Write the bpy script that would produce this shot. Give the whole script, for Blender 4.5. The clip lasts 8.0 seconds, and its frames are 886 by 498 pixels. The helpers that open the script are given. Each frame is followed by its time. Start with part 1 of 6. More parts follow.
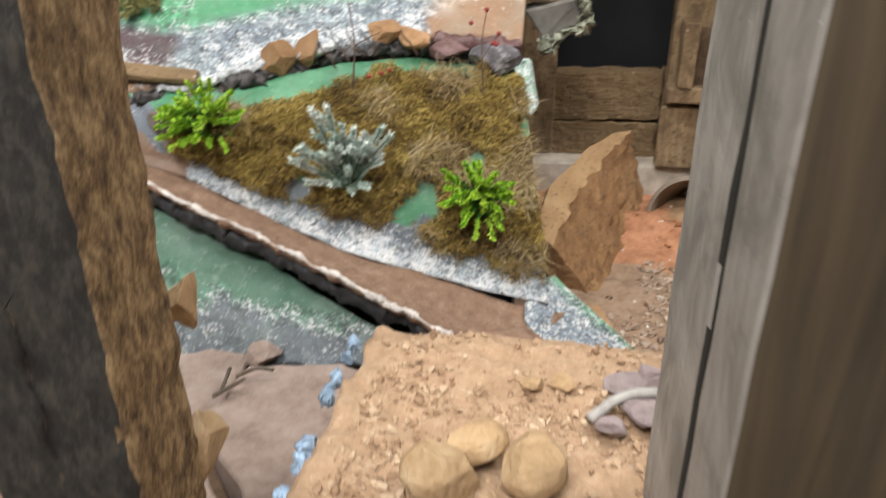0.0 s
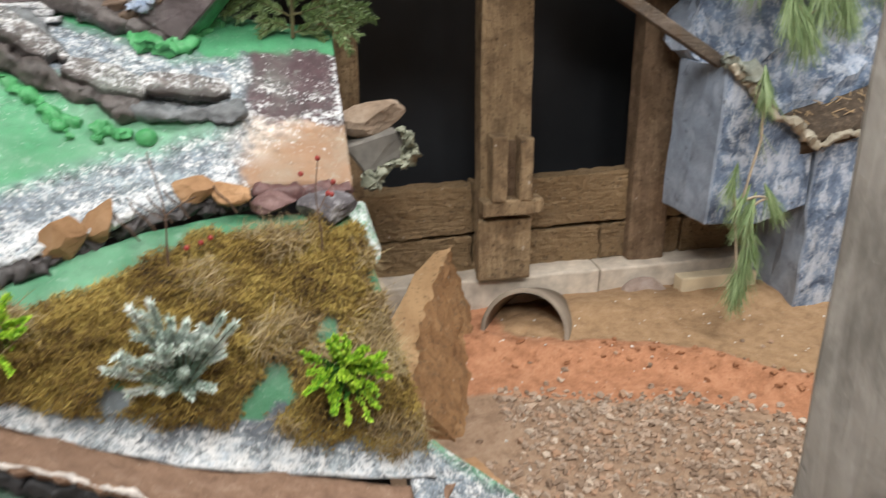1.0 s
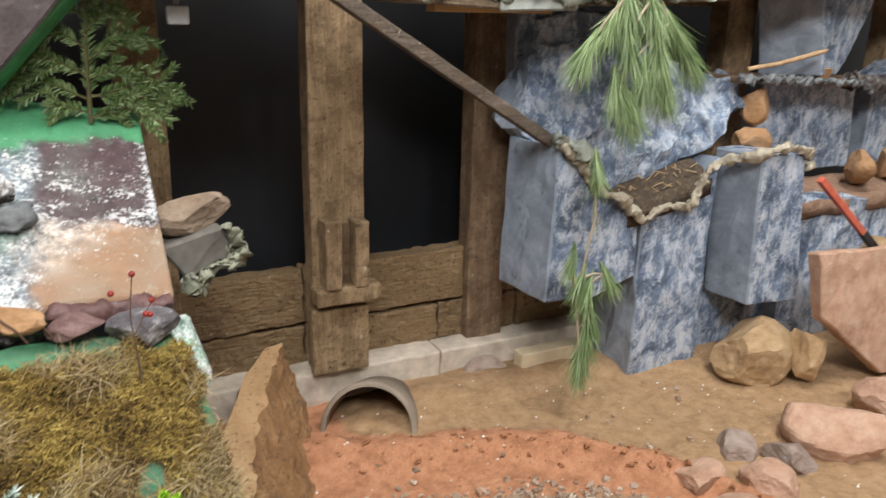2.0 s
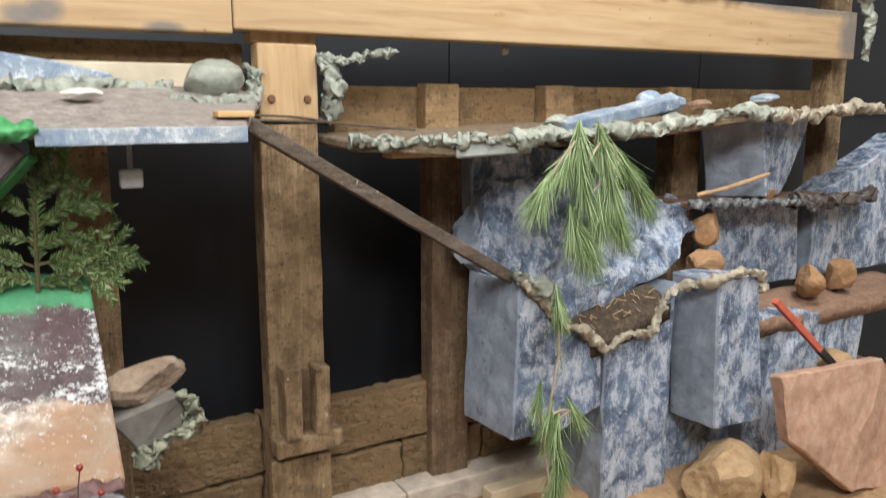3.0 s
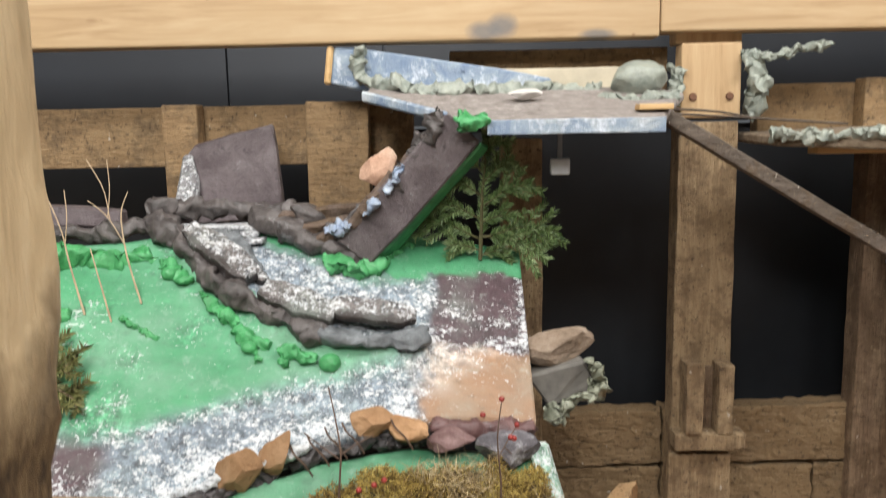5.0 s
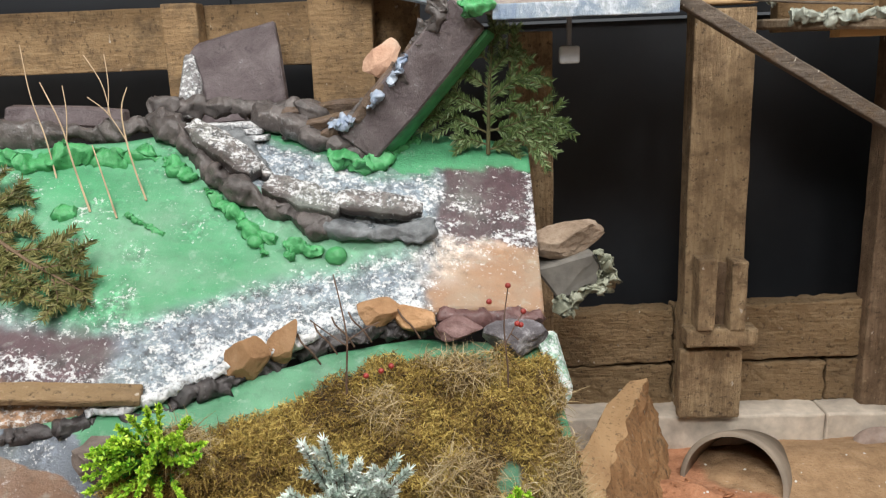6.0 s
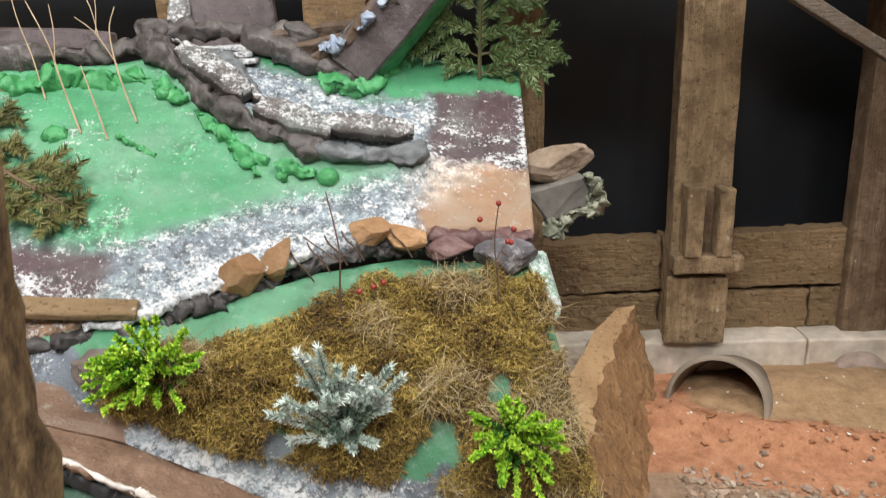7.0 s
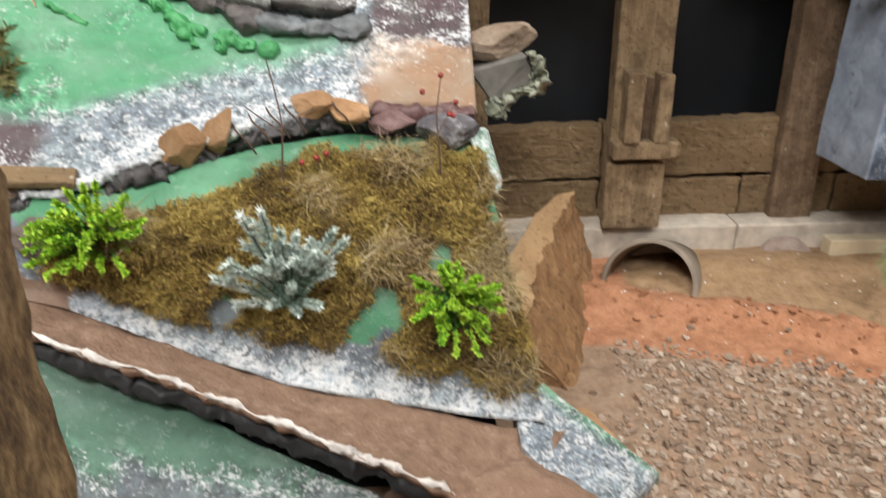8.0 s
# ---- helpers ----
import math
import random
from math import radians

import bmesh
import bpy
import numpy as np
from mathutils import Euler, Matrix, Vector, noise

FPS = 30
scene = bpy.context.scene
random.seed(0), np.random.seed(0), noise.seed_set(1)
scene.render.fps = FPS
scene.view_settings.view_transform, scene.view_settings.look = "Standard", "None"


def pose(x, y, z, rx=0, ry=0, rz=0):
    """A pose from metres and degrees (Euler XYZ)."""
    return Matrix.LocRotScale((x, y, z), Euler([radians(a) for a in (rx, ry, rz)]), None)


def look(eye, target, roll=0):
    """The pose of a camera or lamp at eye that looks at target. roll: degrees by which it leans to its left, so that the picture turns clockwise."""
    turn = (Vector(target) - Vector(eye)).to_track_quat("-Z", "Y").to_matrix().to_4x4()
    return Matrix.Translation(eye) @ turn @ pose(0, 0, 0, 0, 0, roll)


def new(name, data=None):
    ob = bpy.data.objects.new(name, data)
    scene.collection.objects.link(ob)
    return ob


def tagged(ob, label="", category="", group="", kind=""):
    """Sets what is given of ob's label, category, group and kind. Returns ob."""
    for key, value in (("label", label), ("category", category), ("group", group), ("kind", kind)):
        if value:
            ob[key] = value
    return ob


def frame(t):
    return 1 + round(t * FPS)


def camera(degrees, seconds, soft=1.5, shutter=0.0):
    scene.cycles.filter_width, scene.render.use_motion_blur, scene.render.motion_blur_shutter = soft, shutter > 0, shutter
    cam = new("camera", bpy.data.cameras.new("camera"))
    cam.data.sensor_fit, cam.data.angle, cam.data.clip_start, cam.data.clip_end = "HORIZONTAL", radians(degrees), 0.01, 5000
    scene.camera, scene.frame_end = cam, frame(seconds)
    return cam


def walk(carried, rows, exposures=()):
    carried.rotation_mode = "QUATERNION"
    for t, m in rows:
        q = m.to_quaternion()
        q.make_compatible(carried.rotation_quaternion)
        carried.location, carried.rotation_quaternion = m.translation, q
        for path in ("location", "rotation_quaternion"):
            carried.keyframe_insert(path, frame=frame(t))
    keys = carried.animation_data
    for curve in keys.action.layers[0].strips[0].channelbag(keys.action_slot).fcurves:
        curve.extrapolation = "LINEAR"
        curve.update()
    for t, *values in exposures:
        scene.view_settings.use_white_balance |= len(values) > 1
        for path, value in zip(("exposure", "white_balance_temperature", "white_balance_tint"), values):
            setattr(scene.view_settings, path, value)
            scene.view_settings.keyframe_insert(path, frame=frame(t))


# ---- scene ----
cam = camera(59.6, 8.0, soft=1.1, shutter=0.4)
PATH = [
    (0, (-0.204, -1.405, 0.904), (-0.457, 0.362, 0.003), -0.2),
    (0.5, (-0.278, -1.337, 0.926), (-0.224, 0.497, 0.13), -0.7),
    (1, (-0.327, -1.251, 0.949), (0.051, 0.576, 0.228), -0.7),
    (1.5, (-0.334, -1.16, 0.974), (0.29, 0.617, 0.3), 0.4),
    (2, (-0.337, -1.138, 0.981), (0.516, 0.568, 0.38), 1.3),
    (3.3, (-0.33, -1.099, 1.067), (0.652, 0.62, 0.784), -0.6),
    (3.5, (-0.336, -1.108, 1.072), (0.562, 0.665, 0.847), -0.5),
    (4, (-0.38, -1.142, 1.067), (0.13, 0.787, 0.928), -0.1),
    (4.5, (-0.366, -1.174, 1.045), (-0.272, 0.817, 0.883), -0.4),
    (5, (-0.341, -1.17, 1.006), (-0.365, 0.809, 0.717), -1.1),
    (5.2, (-0.339, -1.174, 0.992), (-0.375, 0.795, 0.642), -1.5),
    (6.3, (-0.325, -1.162, 0.954), (-0.407, 0.773, 0.457), -2.3),
    (6.5, (-0.325, -1.167, 0.949), (-0.404, 0.763, 0.429), -2.4),
    (7, (-0.329, -1.182, 0.932), (-0.385, 0.726, 0.333), -2.1),
    (7.5, (-0.333, -1.2, 0.917), (-0.358, 0.684, 0.247), -1.6),
    (8, (-0.324, -1.211, 0.898), (-0.252, 0.613, 0.082), -0.6),
]
walk(cam, [(t, look(eye, target, roll)) for t, eye, target, roll in PATH])

# ---- light ----
world = bpy.data.worlds.new("world")
scene.world = world
world.use_nodes = True
world.node_tree.nodes["Background"].inputs[0].default_value = (0.9, 0.95, 1.0, 1)
world.node_tree.nodes["Background"].inputs[1].default_value = 0.12
scene.view_settings.exposure = 0.0


def area_lamp(name, eye, target, size, watts, colour):
    lamp = bpy.data.lights.new(name, "AREA")
    lamp.shape, lamp.size, lamp.size_y = "RECTANGLE", size[0], size[1]
    lamp.energy, lamp.color = watts, colour
    ob = new(name, lamp)
    ob.matrix_world = look(eye, target)
    return ob


area_lamp("ceiling_lamp", (0.75, -0.72, 2.2), (0.4, -0.1, 0.6), (0.9, 0.3), 25, (1.0, 0.985, 0.955))
area_lamp("ceiling_lamp", (-0.75, -1.0, 2.2), (-0.35, -0.2, 0.6), (0.9, 0.3), 20, (1.0, 0.985, 0.955))
area_lamp("ceiling_lamp", (-0.5, -2.2, 2.45), (0.1, 0.0, 0.8), (1.2, 0.6), 82, (1.0, 0.985, 0.96))


# ---- materials ----
class Mat:
    """A node material with a few short ways to wire it."""

    def __init__(self, name, rough=0.8, metal=0.0):
        self.m = bpy.data.materials.new(name)
        self.m.use_nodes = True
        self.t = self.m.node_tree
        self.b = self.t.nodes["Principled BSDF"]
        self.b.inputs["Roughness"].default_value = rough
        self.b.inputs["Metallic"].default_value = metal
        self.co = self.t.nodes.new("ShaderNodeTexCoord").outputs["Object"]

    def node(self, kind, **links):
        n = self.t.nodes.new(kind)
        for key, value in links.items():
            self.put(n.inputs[key.replace("_", " ")], value)
        return n

    def put(self, socket, value):
        if isinstance(value, bpy.types.NodeSocket):
            self.t.links.new(value, socket)
        else:
            socket.default_value = value

    def scaled(self, x, y, z):
        n = self.node("ShaderNodeMapping", Vector=self.co)
        n.inputs["Scale"].default_value = (x, y, z)
        return n.outputs[0]

    def noise(self, scale, detail=6.0, rough=0.6, vec=None, dist=0.0):
        return self.node("ShaderNodeTexNoise", Vector=vec or self.co, Scale=scale, Detail=detail, Roughness=rough, Distortion=dist).outputs[0]

    def cells(self, scale, vec=None, feature="F1"):
        n = self.node("ShaderNodeTexVoronoi", Vector=vec or self.co, Scale=scale)
        n.feature = feature
        return n.outputs[0]

    def ramp(self, fac, *stops):
        n = self.node("ShaderNodeValToRGB", Fac=fac)
        while len(n.color_ramp.elements) < len(stops):
            n.color_ramp.elements.new(0.5)
        for e, (p, c) in zip(n.color_ramp.elements, stops):
            e.position = p
            e.color = (*c, 1) if isinstance(c, tuple) else (c, c, c, 1)
        return n.outputs[0]

    def mix(self, fac, a, b, how="MIX"):
        n = self.t.nodes.new("ShaderNodeMix")
        n.data_type, n.blend_type = "RGBA", how
        self.put(n.inputs[0], fac)
        self.put(n.inputs[6], (*a, 1) if isinstance(a, tuple) else a)
        self.put(n.inputs[7], (*b, 1) if isinstance(b, tuple) else b)
        return n.outputs[2]

    def maths(self, how, a, b=0.0):
        n = self.t.nodes.new("ShaderNodeMath")
        n.operation = how
        self.put(n.inputs[0], a)
        self.put(n.inputs[1], b)
        return n.outputs[0]

    def axis(self, i):
        return self.node("ShaderNodeSeparateXYZ", Vector=self.co).outputs[i]

    def attr(self, name, out=0):
        n = self.t.nodes.new("ShaderNodeAttribute")
        n.attribute_name = name
        return n.outputs[out]

    def rnd(self):
        return self.t.nodes.new("ShaderNodeObjectInfo").outputs["Random"]

    def island(self):
        return self.t.nodes.new("ShaderNodeNewGeometry").outputs["Random Per Island"]

    def colour(self, c):
        self.put(self.b.inputs["Base Color"], (*c, 1) if isinstance(c, tuple) else c)
        return self

    def rough(self, r):
        self.put(self.b.inputs["Roughness"], r)
        return self

    def bump(self, height, strength=0.5, dist=0.002):
        n = self.node("ShaderNodeBump", Height=height, Strength=strength, Distance=dist)
        self.put(self.b.inputs["Normal"], n.outputs[0])
        return self


def wood_mat(name, dark, mid, light, grain=(60, 60, 5), crust=0.0, soil=(0.12, 0.075, 0.04), bump=0.5, knots=False, spread=0.05):
    w = Mat(name, 0.75)
    g = w.noise(1.0, 8, 0.65, w.scaled(*grain), 0.6)
    fine = w.noise(3.0, 4, 0.6, w.scaled(grain[0] * 1.5, grain[1] * 1.5, grain[2] * 1.5))
    blot = w.noise(14, 5, 0.6)
    c = w.ramp(g, (0.3, dark), (0.5, mid), (0.72, light))
    c = w.mix(w.ramp(blot, (0.35, 0.0), (0.7, 0.5)), c, mid)
    if crust:
        k = w.noise(26, 8, 0.72)
        c = w.mix(w.ramp(k, (0.62 - crust * 0.4, 0.0), (0.74 - crust * 0.3, 0.85)), c, soil)
        sp = w.noise(130, 4, 0.65)
        chip = w.noise(85, 3, 0.55, w.scaled(1, 1, 0.7))
        c = w.mix(w.ramp(sp, (0.60, 0.0), (0.72, 0.45)), c, (0.44, 0.33, 0.205))
        c = w.mix(w.ramp(sp, (0.34, 0.75), (0.42, 0.0)), c, (0.07, 0.042, 0.022))
        c = w.mix(w.ramp(chip, (0.71, 0.0), (0.74, 0.7)), c, (0.62, 0.56, 0.48))
        h = w.maths("ADD", w.maths("MULTIPLY", k, 1.6), w.maths("MULTIPLY", fine, 0.7))
    else:
        h = w.maths("ADD", g, w.maths("MULTIPLY", fine, 0.4))
    jitter = w.ramp(w.rnd(), (0.0, 1.0 - spread * 2), (1.0, 1.0 + spread))
    c = w.mix(1.0, c, jitter, "MULTIPLY")
    w.colour(c).bump(h, bump, 0.008 if crust else 0.003)
    return w.m


PINE = wood_mat("clean_pine", (0.44, 0.26, 0.105), (0.60, 0.39, 0.18), (0.68, 0.47, 0.24), (5, 60, 60), bump=0.12)
PINE_UP = wood_mat("clean_pine_upright", (0.35, 0.22, 0.105), (0.48, 0.325, 0.175), (0.56, 0.40, 0.23), (60, 60, 5), bump=0.15)
OLD_UP = wood_mat("old_upright_timber", (0.17, 0.112, 0.058), (0.36, 0.25, 0.14), (0.52, 0.385, 0.23), (50, 50, 5), 0.45, soil=(0.16, 0.10, 0.052), bump=0.9)
OLD_FLAT = wood_mat("old_plank", (0.13, 0.086, 0.046), (0.28, 0.19, 0.105), (0.43, 0.315, 0.185), (5, 50, 50), 0.75, soil=(0.26, 0.17, 0.085), bump=1.0)
OLD_RAIL = wood_mat("old_rail", (0.18, 0.11, 0.052), (0.29, 0.185, 0.09), (0.38, 0.26, 0.135), (9, 40, 40), 0.35, soil=(0.13, 0.085, 0.045), bump=0.6)
DARK_UP = wood_mat("dark_timber", (0.11, 0.07, 0.042), (0.20, 0.13, 0.08), (0.34, 0.24, 0.15), (60, 60, 4), 0.5, bump=0.8)


def grey_timber_mat():
    """Sawn grey timber: faint grain, cloudy stains and short pale nicks across it."""
    w = Mat("grey_weathered_timber", 0.62)
    g = w.noise(1.0, 8, 0.65, w.scaled(90, 90, 6), 1.2)
    cloud = w.noise(16, 7, 0.68, None, 0.8)
    c = w.ramp(g, (0.3, (0.25, 0.235, 0.215)), (0.5, (0.32, 0.30, 0.28)), (0.72, (0.40, 0.38, 0.355)))
    c = w.mix(w.ramp(cloud, (0.40, 0.65), (0.52, 0.0)), c, (0.15, 0.142, 0.13))
    c = w.mix(w.ramp(cloud, (0.54, 0.0), (0.68, 0.5)), c, (0.48, 0.465, 0.44))
    nick = w.noise(1.0, 5, 0.7, w.scaled(60, 60, 170), 0.5)
    c = w.mix(w.ramp(nick, (0.67, 0.0), (0.71, 0.7)), c, (0.66, 0.64, 0.60))
    c = w.mix(w.ramp(nick, (0.28, 0.6), (0.33, 0.0)), c, (0.09, 0.085, 0.08))
    w.colour(c).bump(w.maths("ADD", g, w.maths("ADD", w.maths("MULTIPLY", nick, 0.35), cloud)), 0.35, 0.004)
    return w.m


GREY_UP = grey_timber_mat()
BRACE = wood_mat("dark_brace", (0.06, 0.045, 0.035), (0.11, 0.085, 0.065), (0.20, 0.16, 0.13), (6, 60, 60), 0.2)


def beam_mat():
    """Knotty pine with a few grey overspray spots near its lower edge."""
    w = Mat("oversprayed_pine", 0.7)
    g = w.noise(1.0, 8, 0.65, w.scaled(4, 60, 60), 0.8)
    c = w.ramp(g, (0.3, (0.33, 0.21, 0.105)), (0.5, (0.44, 0.305, 0.17)), (0.72, (0.51, 0.38, 0.23)))
    c = w.mix(w.ramp(w.noise(7, 4, 0.6), (0.4, 0.0), (0.7, 0.4)), c, (0.41, 0.28, 0.145))
    kn = w.cells(1.0, w.scaled(7, 1, 15))
    c = w.mix(w.ramp(kn, (0.05, 0.85), (0.12, 0.0)), c, (0.17, 0.075, 0.03))
    dots = w.cells(1.0, w.scaled(22, 1, 30))
    c = w.mix(w.ramp(dots, (0.035, 0.7), (0.08, 0.0)), c, (0.20, 0.10, 0.04))
    x, z = w.axis(0), w.axis(2)
    edge = w.maths("MULTIPLY", w.noise(60, 4, 0.6), 0.5)
    for px, pz, rx, rz in ((-0.29, 1.155, 0.035, 0.02), (-0.262, 1.163, 0.03, 0.024), (-0.125, 1.147, 0.036, 0.012), (1.18, 1.25, 0.3, 0.02), (1.34, 1.2, 0.06, 0.09)):
        d = w.maths("ADD", w.maths("POWER", w.maths("ABSOLUTE", w.maths("DIVIDE", w.maths("SUBTRACT", x, px), rx)), 2.0), w.maths("POWER", w.maths("ABSOLUTE", w.maths("DIVIDE", w.maths("SUBTRACT", z, pz), rz)), 2.0))
        c = w.mix(w.ramp(w.maths("ADD", d, edge), (0.35, 0.8), (1.1, 0.0)), c, (0.13, 0.13, 0.135))
    w.colour(c).bump(g, 0.12, 0.002)
    return w.m


BEAM = beam_mat()


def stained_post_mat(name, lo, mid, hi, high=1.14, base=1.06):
    """Bare pine above, mud-splashed and rough below an uneven tide line. Darker lower colours also hold the front
    side's shade.
    """
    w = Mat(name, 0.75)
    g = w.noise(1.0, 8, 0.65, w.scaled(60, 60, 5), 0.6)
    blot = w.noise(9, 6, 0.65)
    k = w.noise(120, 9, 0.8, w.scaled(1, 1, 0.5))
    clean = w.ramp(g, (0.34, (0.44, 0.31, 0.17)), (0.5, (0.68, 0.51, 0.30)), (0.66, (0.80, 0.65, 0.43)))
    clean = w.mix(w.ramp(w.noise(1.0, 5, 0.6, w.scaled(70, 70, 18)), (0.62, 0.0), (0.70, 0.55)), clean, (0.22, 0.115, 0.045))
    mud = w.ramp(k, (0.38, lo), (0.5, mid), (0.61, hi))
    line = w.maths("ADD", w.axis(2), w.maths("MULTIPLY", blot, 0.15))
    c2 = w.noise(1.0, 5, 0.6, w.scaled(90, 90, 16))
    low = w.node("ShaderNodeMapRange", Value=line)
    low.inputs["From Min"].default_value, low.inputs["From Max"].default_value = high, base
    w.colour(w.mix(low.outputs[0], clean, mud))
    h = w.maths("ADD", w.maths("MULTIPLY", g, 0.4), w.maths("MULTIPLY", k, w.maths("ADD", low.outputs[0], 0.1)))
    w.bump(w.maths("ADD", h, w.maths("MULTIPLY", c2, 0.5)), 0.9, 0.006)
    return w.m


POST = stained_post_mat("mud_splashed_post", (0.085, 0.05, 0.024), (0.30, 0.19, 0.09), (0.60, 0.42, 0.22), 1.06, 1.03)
# Same post, darkened: the shade of its viewer-facing side is in these colours.
POST_FRONT = stained_post_mat("shaded_post_front", (0.014, 0.013, 0.012), (0.035, 0.032, 0.028), (0.085, 0.074, 0.06), 1.06, 1.03)
# Brown kept very dark to carry the shade on the grey post's front.
SHADED_FRONT = wood_mat("shaded_brown_timber", (0.026, 0.018, 0.009), (0.058, 0.040, 0.021), (0.105, 0.074, 0.041), (60, 60, 3), bump=0.5)


def soil_mat(name, a, b, c, s=40, bump=0.8):
    w = Mat(name, 0.95)
    n = w.noise(s, 10, 0.7)
    big = w.noise(9, 5, 0.6)
    col = w.ramp(n, (0.3, a), (0.52, b), (0.72, c))
    col = w.mix(w.ramp(big, (0.4, 0.0), (0.65, 0.55)), col, b)
    sp = w.noise(230, 2, 0.5)
    col = w.mix(w.ramp(sp, (0.7, 0.0), (0.76, 0.6)), col, (0.6, 0.5, 0.4))
    w.colour(col).bump(w.maths("ADD", n, w.maths("MULTIPLY", sp, 0.4)), bump, 0.006)
    return w.m


def ground_mat():
    """Red clay, brown sand and grey grit, each where it was spread."""
    w = Mat("clay_and_sand", 0.95)
    n = w.noise(45, 10, 0.72)
    big = w.noise(12, 5, 0.6)
    sp = w.noise(210, 2, 0.5)
    clay = w.ramp(n, (0.3, (0.27, 0.115, 0.055)), (0.52, (0.46, 0.215, 0.115)), (0.74, (0.58, 0.31, 0.18)))
    sand = w.ramp(n, (0.3, (0.24, 0.145, 0.075)), (0.52, (0.38, 0.24, 0.13)), (0.74, (0.48, 0.32, 0.19)))
    grit = w.ramp(n, (0.3, (0.20, 0.125, 0.08)), (0.52, (0.33, 0.22, 0.145)), (0.74, (0.44, 0.32, 0.225)))
    zone = w.node("ShaderNodeSeparateColor", Color=w.attr("zone"))
    wob = w.maths("MULTIPLY", w.maths("SUBTRACT", big, 0.5), 0.5)
    f1 = w.ramp(w.maths("ADD", zone.outputs[0], wob), (0.35, 0.0), (0.65, 1.0))
    f2 = w.ramp(w.maths("ADD", zone.outputs[1], wob), (0.35, 0.0), (0.65, 1.0))
    c = w.mix(f2, w.mix(f1, clay, sand), grit)
    c = w.mix(w.ramp(sp, (0.7, 0.0), (0.76, 0.5)), c, (0.62, 0.53, 0.43))
    w.colour(c).bump(w.maths("ADD", n, w.maths("MULTIPLY", sp, 0.4)), 0.9, 0.006)
    return w.m


GROUND = ground_mat()
DIRT = soil_mat("pale_dirt", (0.29, 0.175, 0.10), (0.46, 0.305, 0.19), (0.58, 0.43, 0.30), 60, 1.0)
CLAY = soil_mat("red_clay", (0.2, 0.08, 0.035), (0.37, 0.17, 0.085), (0.5, 0.27, 0.15), 45)
GROUND_SAND = soil_mat("brown_sand", (0.24, 0.145, 0.075), (0.38, 0.24, 0.13), (0.48, 0.32, 0.19), 45)
ROAD = soil_mat("dirt_track", (0.16, 0.092, 0.058), (0.28, 0.172, 0.115), (0.40, 0.28, 0.205), 55, 1.0)


def paint_mat():
    """Hand-painted foam: the coat's colour comes with the mesh, the sponged dabs and brush marks from noise."""
    w = Mat("painted_foam", 0.5)
    c = w.attr("coat")
    fleck = w.attr("fleck", 2)
    fine = w.noise(230, 6, 0.68)
    dab = w.noise(1.0, 8, 0.76, w.scaled(52, 70, 70), 0.6)
    sharp = w.ramp(w.maths("ADD", w.maths("MULTIPLY", fine, 0.55), w.maths("MULTIPLY", dab, 0.45)), (0.38, 0.0), (0.62, 1.0))
    m = w.ramp(w.maths("MULTIPLY", w.maths("ADD", sharp, fleck), 0.5), (0.44, 0.0), (0.5, 0.42), (0.57, 0.72), (0.72, 0.95))
    m = w.maths("MULTIPLY", m, w.ramp(fleck, (0.0, 0.0), (0.1, 1.0)))
    brush = w.noise(1.0, 6, 0.65, w.scaled(14, 30, 30))
    haze = w.noise(11, 6, 0.62)
    c = w.mix(1.0, c, w.ramp(brush, (0.3, 0.80), (0.7, 1.12)), "MULTIPLY")
    c = w.mix(w.ramp(haze, (0.48, 0.0), (0.72, 0.30)), c, (0.34, 0.42, 0.37))
    mottle = w.mix(1.0, c, w.ramp(w.noise(80, 8, 0.72), (0.36, 0.42), (0.5, 1.0), (0.64, 1.75)), "MULTIPLY")
    c = w.mix(w.ramp(fleck, (0.1, 0.0), (0.26, 1.0)), c, mottle)
    smudge = w.noise(60, 7, 0.7)
    c = w.mix(w.ramp(smudge, (0.56, 0.0), (0.70, 0.32)), c, (0.42, 0.50, 0.45))
    c = w.mix(w.ramp(smudge, (0.34, 0.30), (0.44, 0.0)), c, w.mix(0.7, c, (0.03, 0.05, 0.04)))
    pit = w.maths("MULTIPLY", w.ramp(w.noise(110, 6, 0.68), (0.36, 0.9), (0.46, 0.0)), w.ramp(fleck, (0.16, 0.0), (0.32, 1.0)))
    c = w.mix(pit, c, (0.05, 0.053, 0.062))
    c = w.mix(m, c, w.ramp(dab, (0.35, (0.55, 0.60, 0.65)), (0.6, (0.80, 0.80, 0.80))))
    w.colour(c)
    w.rough(w.ramp(dab, (0.3, 0.3), (0.7, 0.55)))
    w.bump(w.maths("ADD", w.maths("MULTIPLY", fine, 0.8), w.maths("ADD", dab, w.maths("MULTIPLY", m, 0.25))), 0.55, 0.003)
    return w.m


PAINT = paint_mat()


